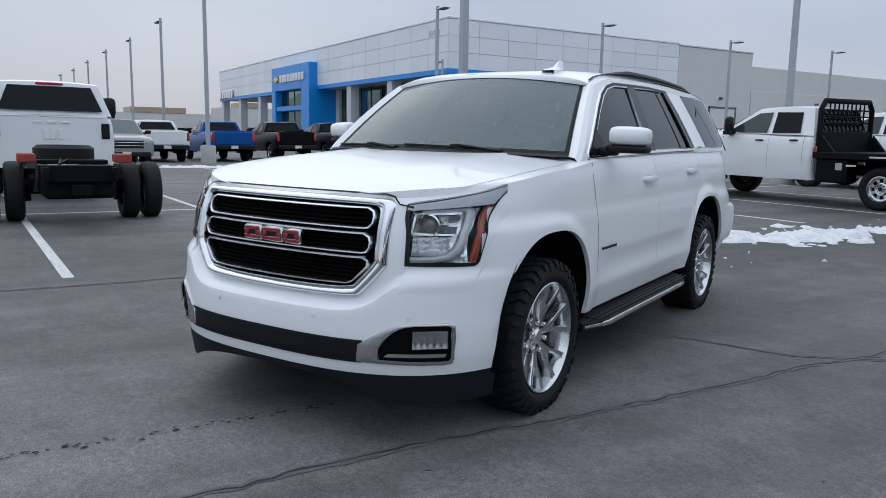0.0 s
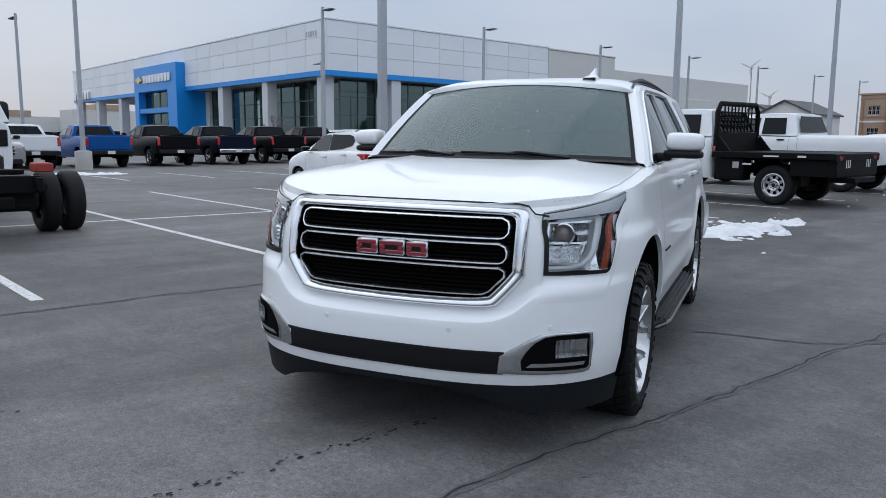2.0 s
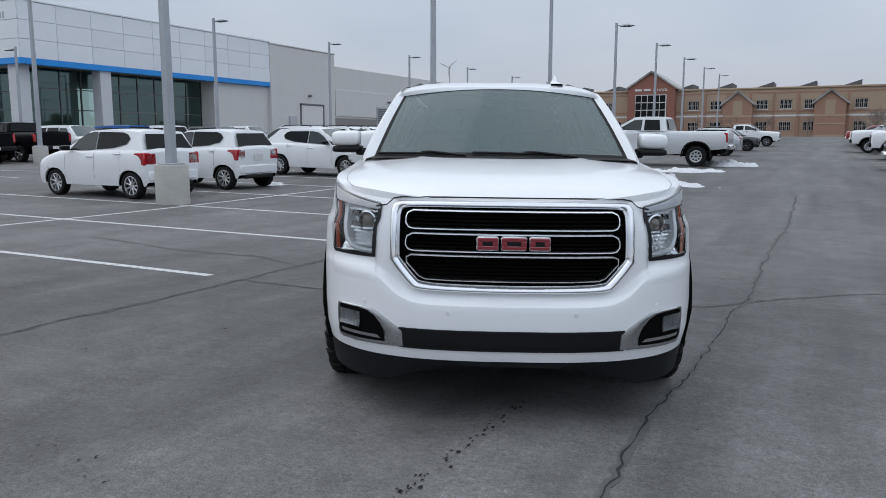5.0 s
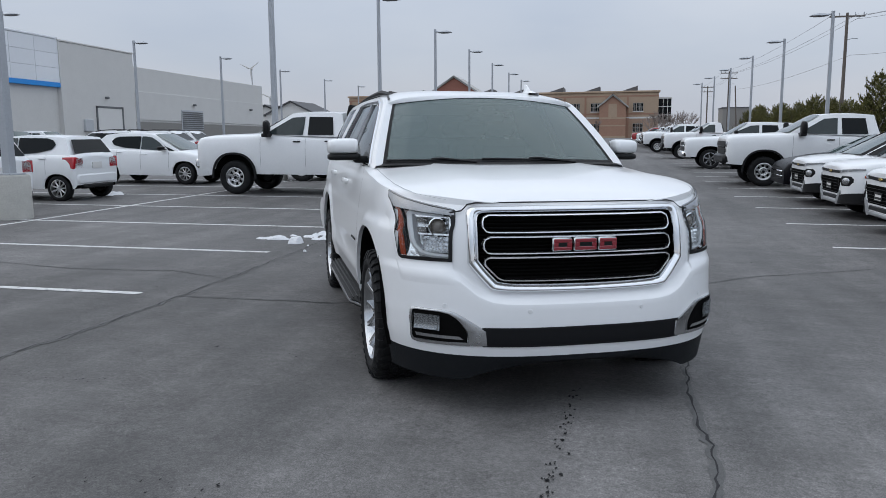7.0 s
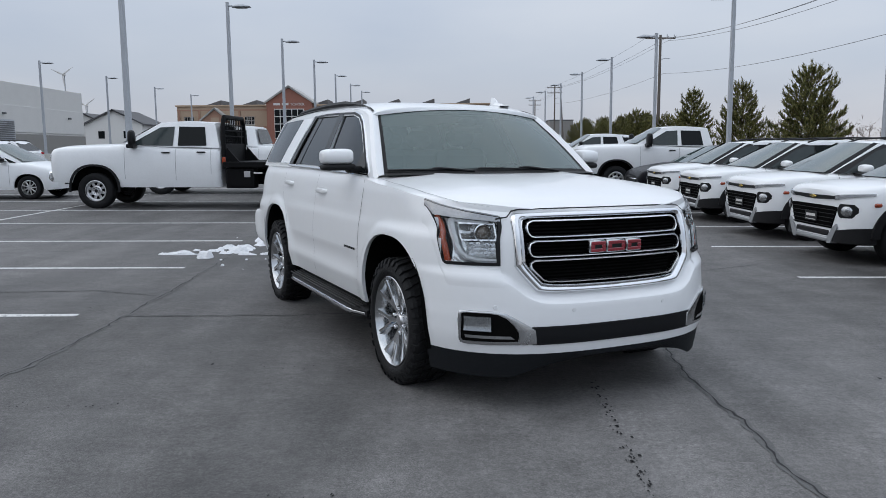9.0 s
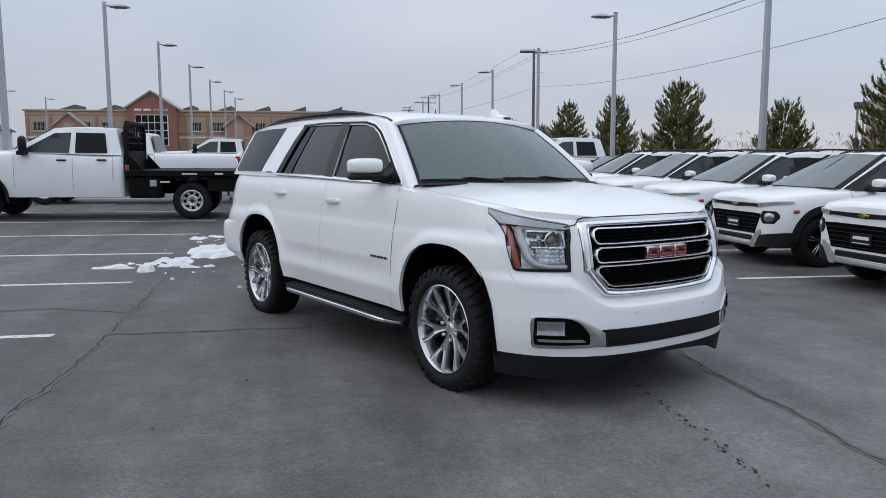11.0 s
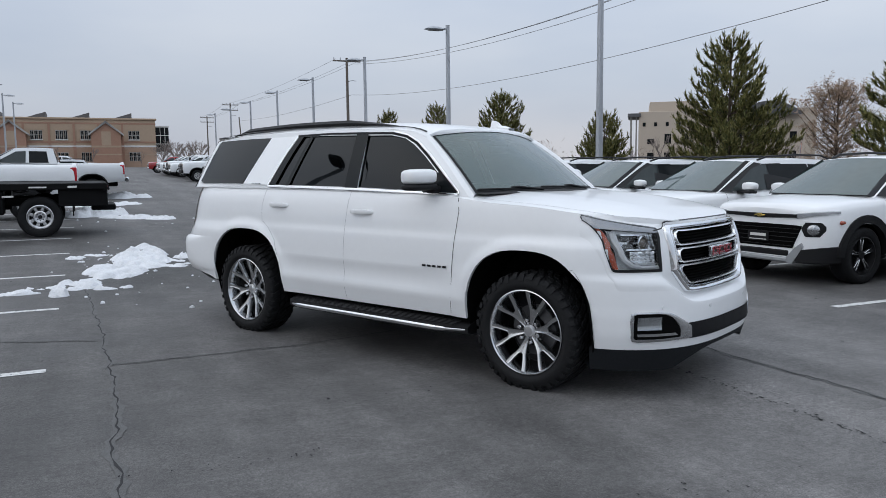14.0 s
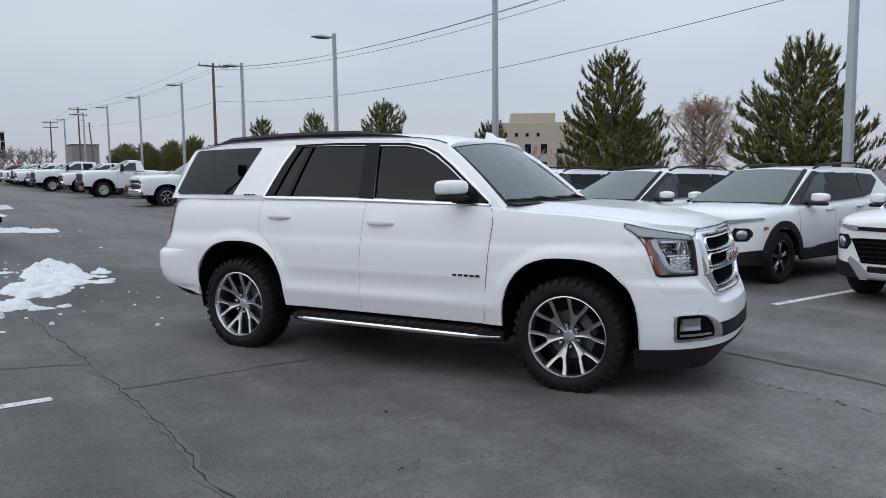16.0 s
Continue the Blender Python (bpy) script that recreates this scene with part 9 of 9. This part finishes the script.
for j in range(20):
    z = lerp(0.690, 1.026, j / 19)
    lo, hi = -0.522, 0.522
    if z < 0.80:
        hi = curve(z, [(0.69, 0.35), (0.72, 0.425), (0.80, 0.483)])
        lo = -hi
    ln.grid([[face(lerp(lo, hi, i / 16), z + 0.0035, -0.045), face(lerp(lo, hi, i / 16), z + 0.003, -0.024), face(lerp(lo, hi, i / 16), z - 0.003, -0.024), face(lerp(lo, hi, i / 16), z - 0.0035, -0.045)] for i in range(17)])
part("grille_mesh", ln, EMPTYWELL, grille)


def bar_frame(loop, w=0.0105):
    """A thin bright rim round one grille opening."""
    cx = sum(a for a, b in loop) / len(loop)
    cz = sum(b for a, b in loop) / len(loop)
    lp = densify(loop, 0.045)
    rws = []
    n = len(lp)
    for i in range(n + 1):
        a, b = lp[i % n]
        a0, b0 = lp[(i - 1) % n]
        a1, b1 = lp[(i + 1) % n]
        d = math.hypot(a1 - a0, b1 - b0) or 1
        na, nb = (b1 - b0) / d, -(a1 - a0) / d
        if na * (a - cx) + nb * (b - cz) * 6 < 0:
            na, nb = -na, -nb
        rws.append([face(a, b, -0.03), face(a, b, 0.006), face(a + na * w * 0.3, b + nb * w * 0.3, 0.011), face(a + na * w * 0.7, b + nb * w * 0.7, 0.011), face(a + na * w, b + nb * w, 0.006), face(a + na * w, b + nb * w, -0.03)])
    return Shape().grid(rws)


def rounded(x, z0, z1, c=0.03):
    return [(-x + c, z1), (x - c, z1), (x - 0.006, z1 - 0.012), (x, z1 - c), (x, z0 + 0.02), (x - 0.012, z0 + 0.004), (x - c, z0), (-x + c, z0), (-x + 0.012, z0 + 0.004), (-x, z0 + 0.02), (-x, z1 - c), (-x + 0.006, z1 - 0.012)]


part("grille_bar", bar_frame(rounded(0.504, 0.942, 1.016)), BRIGHT, grille)
part("grille_bar", bar_frame(rounded(0.504, 0.838, 0.908)), BRIGHT, grille)
part("grille_bar", bar_frame([(-0.483, 0.806), (0.483, 0.806), (0.5004, 0.796), (0.4985, 0.778), (0.4395, 0.716), (0.4105, 0.704), (0.2898, 0.701), (0.0, 0.699), (-0.2898, 0.701), (-0.4105, 0.704), (-0.4395, 0.716), (-0.4985, 0.778), (-0.5004, 0.796)]), BRIGHT, grille)
# bonnet shut line over the grille
for s in (1, -1):
    gp = [(0.0, 1.0715), (0.30, 1.0715), (0.53, 1.069), (0.571, 1.061), (0.588, 1.046), (0.602, 1.034), (0.656, 1.026)]
    gp = [(lerp(p[0], q[0], t), lerp(p[1], q[1], t)) for p, q in zip(gp, gp[1:]) for t in (0, 0.33, 0.66)] + [gp[-1]]
    part("bonnet_gap", Shape().grid([[nose(s * y, z + 0.003, 0.015), nose(s * y, z - 0.003, 0.014)] for y, z in gp]), DARKPL, suv, fix=False)
# emblem: three plain red blocks with bright rims
for y0, y1 in ((-0.172, -0.066), (-0.058, 0.066), (0.074, 0.176)):
    x = 2.366
    blk = part("emblem", Shape().box(x - 0.03, x + 0.003, y0, y1, 0.842, 0.910, 0.008), SATIN, grille, "bright rimmed maker's emblem block")
    part("emblem_face", Shape().box(x, x + 0.008, y0 + 0.004, y1 - 0.004, 0.847, 0.866, 0.004).box(x, x + 0.008, y0 + 0.004, y1 - 0.004, 0.886, 0.905, 0.004).box(x, x + 0.0075, y0 + 0.004, y0 + 0.030, 0.864, 0.888, 0.003).box(x, x + 0.0075, y1 - 0.030, y1 - 0.004, 0.864, 0.888, 0.003), REDEMB, blk, "deep red enamel face")
    part("emblem_core", Shape().box(x - 0.001, x + 0.0045, y0 + 0.028, y1 - 0.028, 0.864, 0.888), DARKPL, blk)

# headlights
for s in (1, -1):
    S3 = lambda p: (p[0], s * p[1], p[2])

    def patch(off, inset=0.0, u0=0.0, u1=1.0, z0=0.0, z1=1.0, nu=26, nz=10):
        out = []
        for i in range(nu + 1):
            u = lerp(U_TIP, U_HI, lerp(u0, u1, i / nu))
            b, t = hl_bottom(u) + inset, hl_top(u) - inset
            if t < b:
                t = b = (t + b) / 2
            out.append([S3(skin(u, lerp(b, t, lerp(z0, z1, j / nz)), off)) for j in range(nz + 1)])
        return out

    bowl = Shape().grid(patch(-0.075))
    a, b = patch(0.0), patch(-0.075)
    bowl.grid([[a[i][0], b[i][0]] for i in range(len(a))])
    bowl.grid([[a[i][-1], b[i][-1]] for i in range(len(a))])
    bowl.grid([[p, q] for p, q in zip(a[-1], b[-1])])
    lamp = part("headlight", bowl, LAMPDARK, suv, "clear-lensed headlight with projector and amber side strip")
    part("lens", Shape().grid(patch(0.006)), GLASSCL, lamp, "clear lens").visible_shadow = False
    # painted lip of the wing round the lamp's lower and rear edge
    lip = [lerp(U_TIP - 0.03, U_HI, i / 70) for i in range(71)]
    part("lamp_lip", Shape().grid([[S3(skin(u, lerp(hl_bottom(u) - 0.11, hl_bottom(u) + 0.002, k), 0.0035 * min(1.0, 3 * k))) for k in (0.0, 0.2, 0.4, 0.6, 0.8, 1.0)] for u in lip if hl_bottom(u) < 1.119]), WHITE, suv, angle=50)
    rim = Shape()
    o, q = patch(0.009, nu=60), patch(0.009, 0.017, nu=60)
    rim.grid([[o[i][0], q[i][0]] for i in range(len(o))])
    rim.grid([[o[i][-1], S3(skin(lerp(U_TIP, U_HI, i / 60), hl_top(lerp(U_TIP, U_HI, i / 60)) - 0.0045, 0.0145))] for i in range(len(o))])
    rim.grid([[p1, S3(skin(U_HI - 0.017, abs(p1[2]), 0.009))] for p1 in o[-1]])
    part("lens_rim", rim, DARKPL, lamp)
    part("top_strip", Shape().grid([[S3(skin(u, hl_top(u) + 0.005, 0.008)), S3(skin(u, hl_top(u) - 0.010, 0.013)), S3(skin(u, max(hl_bottom(u) + 0.004, min(hl_top(u) - 0.030, lerp(1.050, 1.012, (u - U_TIP) / (U_HI - U_TIP)))), 0.008))] for u in [lerp(U_TIP + 0.004, U_HI - 0.004, i / 24) for i in range(25)]]), STRIPSILVER, lamp, "silver strip over the lens")
    # reflector shelves and projector

    def hp(y, z, off):
        return S3(nose(y, z, off))

    def hbox(y0, y1, z0, z1, o0, o1, n=5):
        sh = Shape()
        f0 = [[hp(lerp(y0, y1, i / n), lerp(z0, z1, j / 2), o1) for j in range(3)] for i in range(n + 1)]
        b0 = [[hp(lerp(y0, y1, i / n), lerp(z0, z1, j / 2), o0) for j in range(3)] for i in range(n + 1)]
        sh.grid(f0)
        sh.grid([[f0[i][0], b0[i][0]] for i in range(n + 1)])
        sh.grid([[f0[i][-1], b0[i][-1]] for i in range(n + 1)])
        sh.grid([[p, q] for p, q in zip(f0[0], b0[0])])
        sh.grid([[p, q] for p, q in zip(f0[-1], b0[-1])])
        return sh

    dish = [[hp(lerp(0.652, 0.868, i / 16), lerp(0.800, 1.034, j / 12), -0.082 + 0.034 * (abs(2 * i / 16 - 1) ** 2.5 + abs(2 * j / 12 - 1) ** 2.5)) for j in range(13)] for i in range(17)]
    part("lamp_bezel", Shape().grid(dish), LAMPINNER, lamp, "bright chrome lamp bezel", angle=60)
    shroud = hbox(0.662, 0.822, 1.006, 1.016, -0.07, -0.018, 8)
    for a4 in ((0.662, 0.670, 0.920, 1.010), (0.662, 0.820, 0.918, 0.928)):
        t = hbox(*a4, -0.07, -0.024, 4)
        shroud.add(t.v, t.f)
    part("projector_shroud", shroud, LAMPINNER, lamp, "bright projector surround")
    slots = hbox(0.788, 0.822, 0.982, 1.004, -0.07, -0.030, 3)
    for a4 in ((0.782, 0.822, 0.934, 0.962), (0.660, 0.668, 0.800, 1.012)):
        t = hbox(*a4, -0.07, -0.030, 3)
        slots.add(t.v, t.f)
    part("lamp_slot", slots, LAMPBLACK, lamp, "gloss black insets")
    turn = pose(0, 0, 0, 0, 0, s * 18)
    c = nose(0.726, 0.966, -0.030)
    part("projector_ring", Shape().lathe([(0.046, -0.03), (0.049, 0.012), (0.043, 0.016), (0.036, 0.004), (0.035, -0.01)], 26, (0, 0, 0), "x").move(Matrix.Translation(S3(c)) @ turn), CHROME, lamp)
    part("projector_lens", Shape().lathe([(0.0, 0.014), (0.016, 0.012), (0.028, 0.004), (0.036, -0.010)], 20, (0, 0, 0), "x").move(Matrix.Translation(S3(c)) @ turn), PROJECTOR, lamp)
    bowl_ = Shape()
    rws = []
    for i in range(15):
        y = lerp(0.664, 0.808, i / 14)
        rws.append([hp(y, lerp(0.828, 0.912, j / 8), -0.050 + 0.026 * abs(math.sin(i * 1.3)) * (0.4 + 0.6 * (j % 2)) + 0.012 * (j / 4 - 1) ** 2) for j in range(9)])
    bowl_.grid(rws)
    part("reflector", bowl_, LAMPINNER, lamp, "faceted chrome reflector")
    path_ = [(0.690, 1.020), (0.780, 1.026), (0.838, 1.032), (0.848, 1.014), (0.848, 0.95), (0.846, 0.895), (0.834, 0.858), (0.806, 0.826), (0.760, 0.814), (0.700, 0.812), (0.662, 0.812)]
    path_ = [(lerp(p[0], q[0], t), lerp(p[1], q[1], t)) for p, q in zip(path_, path_[1:]) for t in (0, 0.34, 0.67)] + [path_[-1]]
    rws = []
    for i, (y, z) in enumerate(path_):
        y0, z0 = path_[max(0, i - 1)]
        y1, z1 = path_[min(len(path_) - 1, i + 1)]
        d = math.hypot(y1 - y0, z1 - z0)
        ny, nz = (z1 - z0) / d, -(y1 - y0) / d
        w_ = 0.0115
        rws.append([hp(y + ny * w_ * k, z + nz * w_ * k, o) for k, o in ((-1.1, -0.06), (-1.0, -0.018), (0.0, -0.010), (1.0, -0.018), (1.1, -0.06))])
    part("inner_trim", Shape().grid(rws), LIGHTPIPE, lamp, "satin light-pipe frame")
    am = Shape()
    rws = []
    for j in range(9):
        z = lerp(0.805, 1.050, j / 8)
        ua = None
        for q in range(60):
            u = lerp(U_TIP, U_HI, q / 60)
            if hl_bottom(u) < z - 0.004:
                ua = u
                break
        rws.append([S3(skin(ua + 0.006, z, -0.004)), S3(skin(ua + 0.022, z, 0.0005)), S3(skin(ua + 0.031, z, 0.0005)), S3(skin(ua + 0.037, z, -0.010))])
    am.grid(rws)
    part("side_reflector", am, AMBER, lamp, "amber side strip")
    lb = Shape()
    rws = []
    for i in range(15):
        u = lerp(U_TIP + 0.01, U_HI - 0.10, i / 14)
        t = hl_top(u)
        rws.append([S3(skin(u, t - 0.012, -0.004)), S3(skin(u, t - 0.021, -0.002)), S3(skin(u, t - 0.030, -0.006))])
    lb.grid(rws)
    part("light_blade", lb, LAMPMIX, lamp)

# lower intake and fog lamps
it = Shape()
rws = []
for i in range(25):
    y = lerp(-0.535, 0.535, i / 24)
    rws.append([nose(y, lerp(0.378, 0.472, j / 4), 0.004) for j in range(5)])
it.grid(rws)
rm_ = Shape()
for z in (0.382, 0.468):
    rm_.grid([[nose(lerp(-0.53, 0.53, i / 24), z + d, 0.008) for d in (-0.005, 0.005)] for i in range(25)])
intake = part("lower_intake", it, INTAKE, suv, "black lower air intake")
part("intake_lip", rm_, BLACKPL, intake)
for s in (1, -1):
    fo = [(0.505, 0.380), (0.512, 0.455), (0.565, 0.488), (0.625, 0.524), (0.665, 0.545), (0.72, 0.553), (0.838, 0.553), (0.853, 0.545), (0.856, 0.50), (0.850, 0.40), (0.842, 0.378), (0.82, 0.372)]
    fi = [(0.60, 0.398), (0.605, 0.445), (0.625, 0.480), (0.655, 0.514), (0.69, 0.534), (0.735, 0.541), (0.827, 0.541), (0.842, 0.534), (0.845, 0.495), (0.840, 0.405), (0.833, 0.394), (0.80, 0.391)]
    sh = Shape()
    rws = []
    along = lambda lp: [(lerp(p[0], q[0], k / 5), lerp(p[1], q[1], k / 5)) for p, q in zip(lp, lp[1:] + lp[:1]) for k in range(5)] + lp[:1]
    for (a, b), (c, d) in zip(along(fo), along(fi)):
        P = lambda t, o: nose(s * lerp(a, c, t), lerp(b, d, t), o)
        rws.append([P(0, -0.006), P(0.06, 0.008), P(0.5, 0.011), P(0.94, 0.010), P(1.0, 0.001)])
    sh.grid(rws)
    sur = part("fog_surround", sh, SATIN, suv, "satin chrome fog lamp surround", angle=60)
    bkf = Shape()
    rws = []
    for i in range(25):
        y = lerp(0.603, 0.842, i / 24)
        top_z = curve(y, [(0.600, 0.430), (0.605, 0.447), (0.625, 0.482), (0.655, 0.516), (0.69, 0.535), (0.735, 0.542), (0.827, 0.542), (0.843, 0.534)])
        rws.append([nose(s * y, lerp(0.393, top_z, j / 8), 0.007) for j in range(9)])
    bkf.grid(rws)
    part("fog_recess", bkf, EMPTYWELL, sur)
    part("recess_floor", Shape().grid([[nose(s * lerp(0.62, 0.825, i / 12), 0.409, 0.0085), nose(s * lerp(0.64, 0.830, i / 12), 0.424, 0.0085)] for i in range(13)]), SATIN, sur, "bright lower ledge")
    bowl_ = [[nose(s * lerp(0.724, 0.830, i / 20), lerp(0.448, 0.524, j / 8), 0.010 + 0.005 * ((i / 10 - 1) ** 2 + (j / 4 - 1) ** 2) + 0.0014 * math.sin(i * 1.7)) for j in range(9)] for i in range(21)]
    part("fog_reflector", Shape().grid(bowl_), FOGGLASS, sur, "fluted fog lamp reflector", angle=70)
    part("fog_lens", Shape().grid([[nose(s * lerp(0.720, 0.834, i / 12), lerp(0.444, 0.528, j / 6), 0.024 - 0.006 * (i / 6 - 1) ** 4) for j in range(7)] for i in range(13)]), GLASSCL, sur, "clear fog lamp lens").visible_shadow = False
    for y, z in ((0.30, 0.552), (0.705, 0.575)):
        c = nose(s * y, z, 0.002)
        part("parking_sensor", Shape().lathe([(0.0, 0.003), (0.010, 0.003), (0.012, 0.0)], 14, (0, 0, 0), "x").move(Matrix.Translation(c) @ pose(0, 0, 0, 0, 0, s * 15)), WHITE_DIRTY, suv)
# seam between wing and bumper, from the headlight to the wheel arch
side_line([(2.035, 0.792), (1.985, 0.789)], 0.003, GAPGREY, "bumper_gap")
# bumper upper crease and side shut line, door badges as plain bars
for s in (1, -1):
    nb_ = Shape()
    for k in range(5):
        x = 0.845 - 0.046 * k
        p = skin_x(x, 0.738, 0.004)
        nb_.box(x - 0.036, x - 0.004, s * p.y, s * (p.y + 0.006), 0.731, 0.746, 0.002)
    part("model_badge", nb_, DARKPL, suv, "dark raised badge bars")
    tb = Shape()
    for k in range(3):
        x = -1.30 - 0.045 * k
        y = cab_y(x, 1.295)
        tb.box(x - 0.035, x, s * (y + 0.001), s * (y + 0.006), 1.290, 1.303, 0.001)
    part("trim_badge", tb, CHROME, suv)

# wheels: six paired spokes, blocky all-terrain tread
def main_wheel(x, s, steer=0.0):
    hub = new("wheel")
    hub.parent = suv
    hub.matrix_local = pose(x, s * 0.850, HUBZ, 0, 0, (0 if s > 0 else 180) + steer)
    R, rr_, h = TYRE, 0.279, 0.132
    prof = [(rr_ - 0.012, -h * 0.8), (rr_ + 0.005, -h * 0.95), (0.32, -h * 1.05), (0.355, -h * 0.97), (R - 0.012, -h * 0.80), (R - 0.009, 0), (R - 0.012, h * 0.80), (0.355, h * 0.97), (0.345, h * 1.0), (0.32, h * 1.05), (0.30, h * 1.04), (rr_ + 0.012, h * 0.98), (rr_ + 0.004, h * 0.95), (rr_ - 0.012, h * 0.80)]
    ty = Shape().lathe(prof, 60)
    tyre = part("tyre", ty, RUBBER, hub, "black all-terrain tyre", angle=50)
    tr = Shape()
    n = 38
    for k in range(n):
        t0 = 2 * math.pi * k / n
        for row, (y0, y1, tw_, sh_) in enumerate(((-0.78, -0.40, 0.62, 0.0), (-0.34, -0.02, 0.6, 0.5), (0.04, 0.36, 0.6, 0.15), (0.42, 0.80, 0.62, 0.6))):
            a0 = t0 + (sh_ + 0.10 * math.sin(k * 2.1 + row)) * 2 * math.pi / n
            a1 = a0 + tw_ * 2 * math.pi / n
            sk = 0.06
            vv = []
            for rad in (R - 0.014, R + 0.002):
                for a, yy in ((a0, y0), (a1, y0), (a1 + sk, y1), (a0 + sk, y1)):
                    vv.append((rad * math.cos(a), yy * h, rad * math.sin(a)))
            tr.add(vv, [(0, 1, 2, 3), (4, 5, 6, 7), (0, 1, 5, 4), (1, 2, 6, 5), (2, 3, 7, 6), (3, 0, 4, 7)])
        for side in (1, -1):
            a0 = t0 + (0.0 if k % 2 else 0.02)
            a1 = a0 + 0.5 * 2 * math.pi / n
            d = 0.335 if k % 2 else 0.35
            vv = []
            for rad, yy, o in ((R, 0.80, 0.0), (R - 0.006, 0.93, 0.004), (d, 1.03, 0.006)):
                for a in (a0, a1):
                    vv.append((rad * math.cos(a), side * (yy * h + o), rad * math.sin(a)))
            for rad, yy in ((R - 0.02, 0.78), (R - 0.02, 0.88), (d, 0.98)):
                for a in (a0, a1):
                    vv.append((rad * math.cos(a), side * yy * h, rad * math.sin(a)))
            tr.add(vv, [(0, 1, 3, 2), (2, 3, 5, 4), (0, 2, 8, 6), (2, 4, 10, 8), (1, 3, 9, 7), (3, 5, 11, 9), (4, 5, 11, 10)])
    part("tread", tr, RUBBER, tyre, flat=True, fix=False)
    rim = Shape().lathe([(rr_ - 0.004, h * 0.88), (rr_ - 0.004, h * 0.95), (rr_ - 0.010, h * 0.97), (rr_ - 0.017, h * 0.90), (rr_ - 0.030, h * 0.55), (rr_ - 0.045, -h * 0.6)], 60)
    rim.lathe([(0.0, h * 0.46), (0.044, h * 0.46), (0.048, h * 0.40), (0.088, h * 0.38), (0.094, h * 0.10)], 36)
    rimo = part("rim", rim, ALLOY, hub, "bright polished six-spoke alloy", angle=35)
    for k in range(6):
        sp = Shape()
        base = math.radians(168) + k * math.pi / 3

        def at(u, v, dy):
            q = math.hypot(u, v)
            yy = h * lerp(0.50, 0.88, max(0.0, (q - 0.06) / 0.205) ** 1.15)
            return (u * math.cos(base) - v * math.sin(base), yy + dy, u * math.sin(base) + v * math.cos(base))

        # a broad stem that forks into two flat prongs
        stem = [(0.040, 0.013), (0.070, 0.017), (0.100, 0.0225), (0.130, 0.030), (0.156, 0.039)]
        fork = [((0.153, 0.002), (0.153, 0.038)), ((0.158, 0.012), (0.166, 0.0445)), ((0.206, 0.034), (0.204, 0.0655)), ((0.266, 0.055), (0.257, 0.085))]
        for b in (-1, 1):
            sp.grid([[at(u, 0.0, -0.004), at(u, b * w * 0.45, -0.003), at(u, b * w * 0.88, 0.0), at(u, b * w, -0.006), at(u, b * w * 1.15, -0.045)] for u, w in stem])
            rws = []
            for (ui, vi), (uo, vo) in fork:
                P = lambda t, dy: at(lerp(ui, uo, t), b * lerp(vi, vo, t), dy)
                rws.append([P(-0.10, -0.045), P(0.0, -0.006), P(0.10, 0.0), P(0.5, -0.003), P(0.90, 0.0), P(1.0, -0.006), P(1.12, -0.045)])
            sp.grid(rws)
        part("spoke", sp, ALLOY, rimo, angle=40)
        ang = base + math.pi / 6
        c_, s_ = 0.074 * math.cos(ang), 0.074 * math.sin(ang)
        part("nut_recess", Shape().lathe([(0.0, h * 0.425), (0.019, h * 0.425), (0.0215, h * 0.39)], 14, (c_, 0, s_)), DARKPL, rimo)
        part("wheel_nut", Shape().lathe([(0.0, h * 0.64), (0.009, h * 0.64), (0.0125, h * 0.60), (0.0125, h * 0.40)], 10, (c_, 0, s_)), CHROME, rimo)
    part("centre_cap", Shape().lathe([(0.0, h * 0.60), (0.030, h * 0.585), (0.040, h * 0.50), (0.042, h * 0.42)], 24), STEEL, rimo)
    part("brake_disc", Shape().lathe([(0.05, 0.0), (0.165, 0.0), (0.165, -0.02)], 40), DULLSTEEL, hub, "dull grey brake disc")
    part("brake_caliper", Shape().lathe([(0.11, 0.035), (0.175, 0.035), (0.18, 0.03), (0.18, -0.03)], 10, (0, 0, 0), "y", 2.2, 3.3), DULLSTEEL, hub)
    part("wheel_barrel", Shape().lathe([(0.10, -h * 0.7), (rr_ - 0.04, -h * 0.7)], 30), DARKPL, hub)
    return hub


for s in (1, -1):
    main_wheel(AXF, s, 0.0)
    main_wheel(AXR, s)
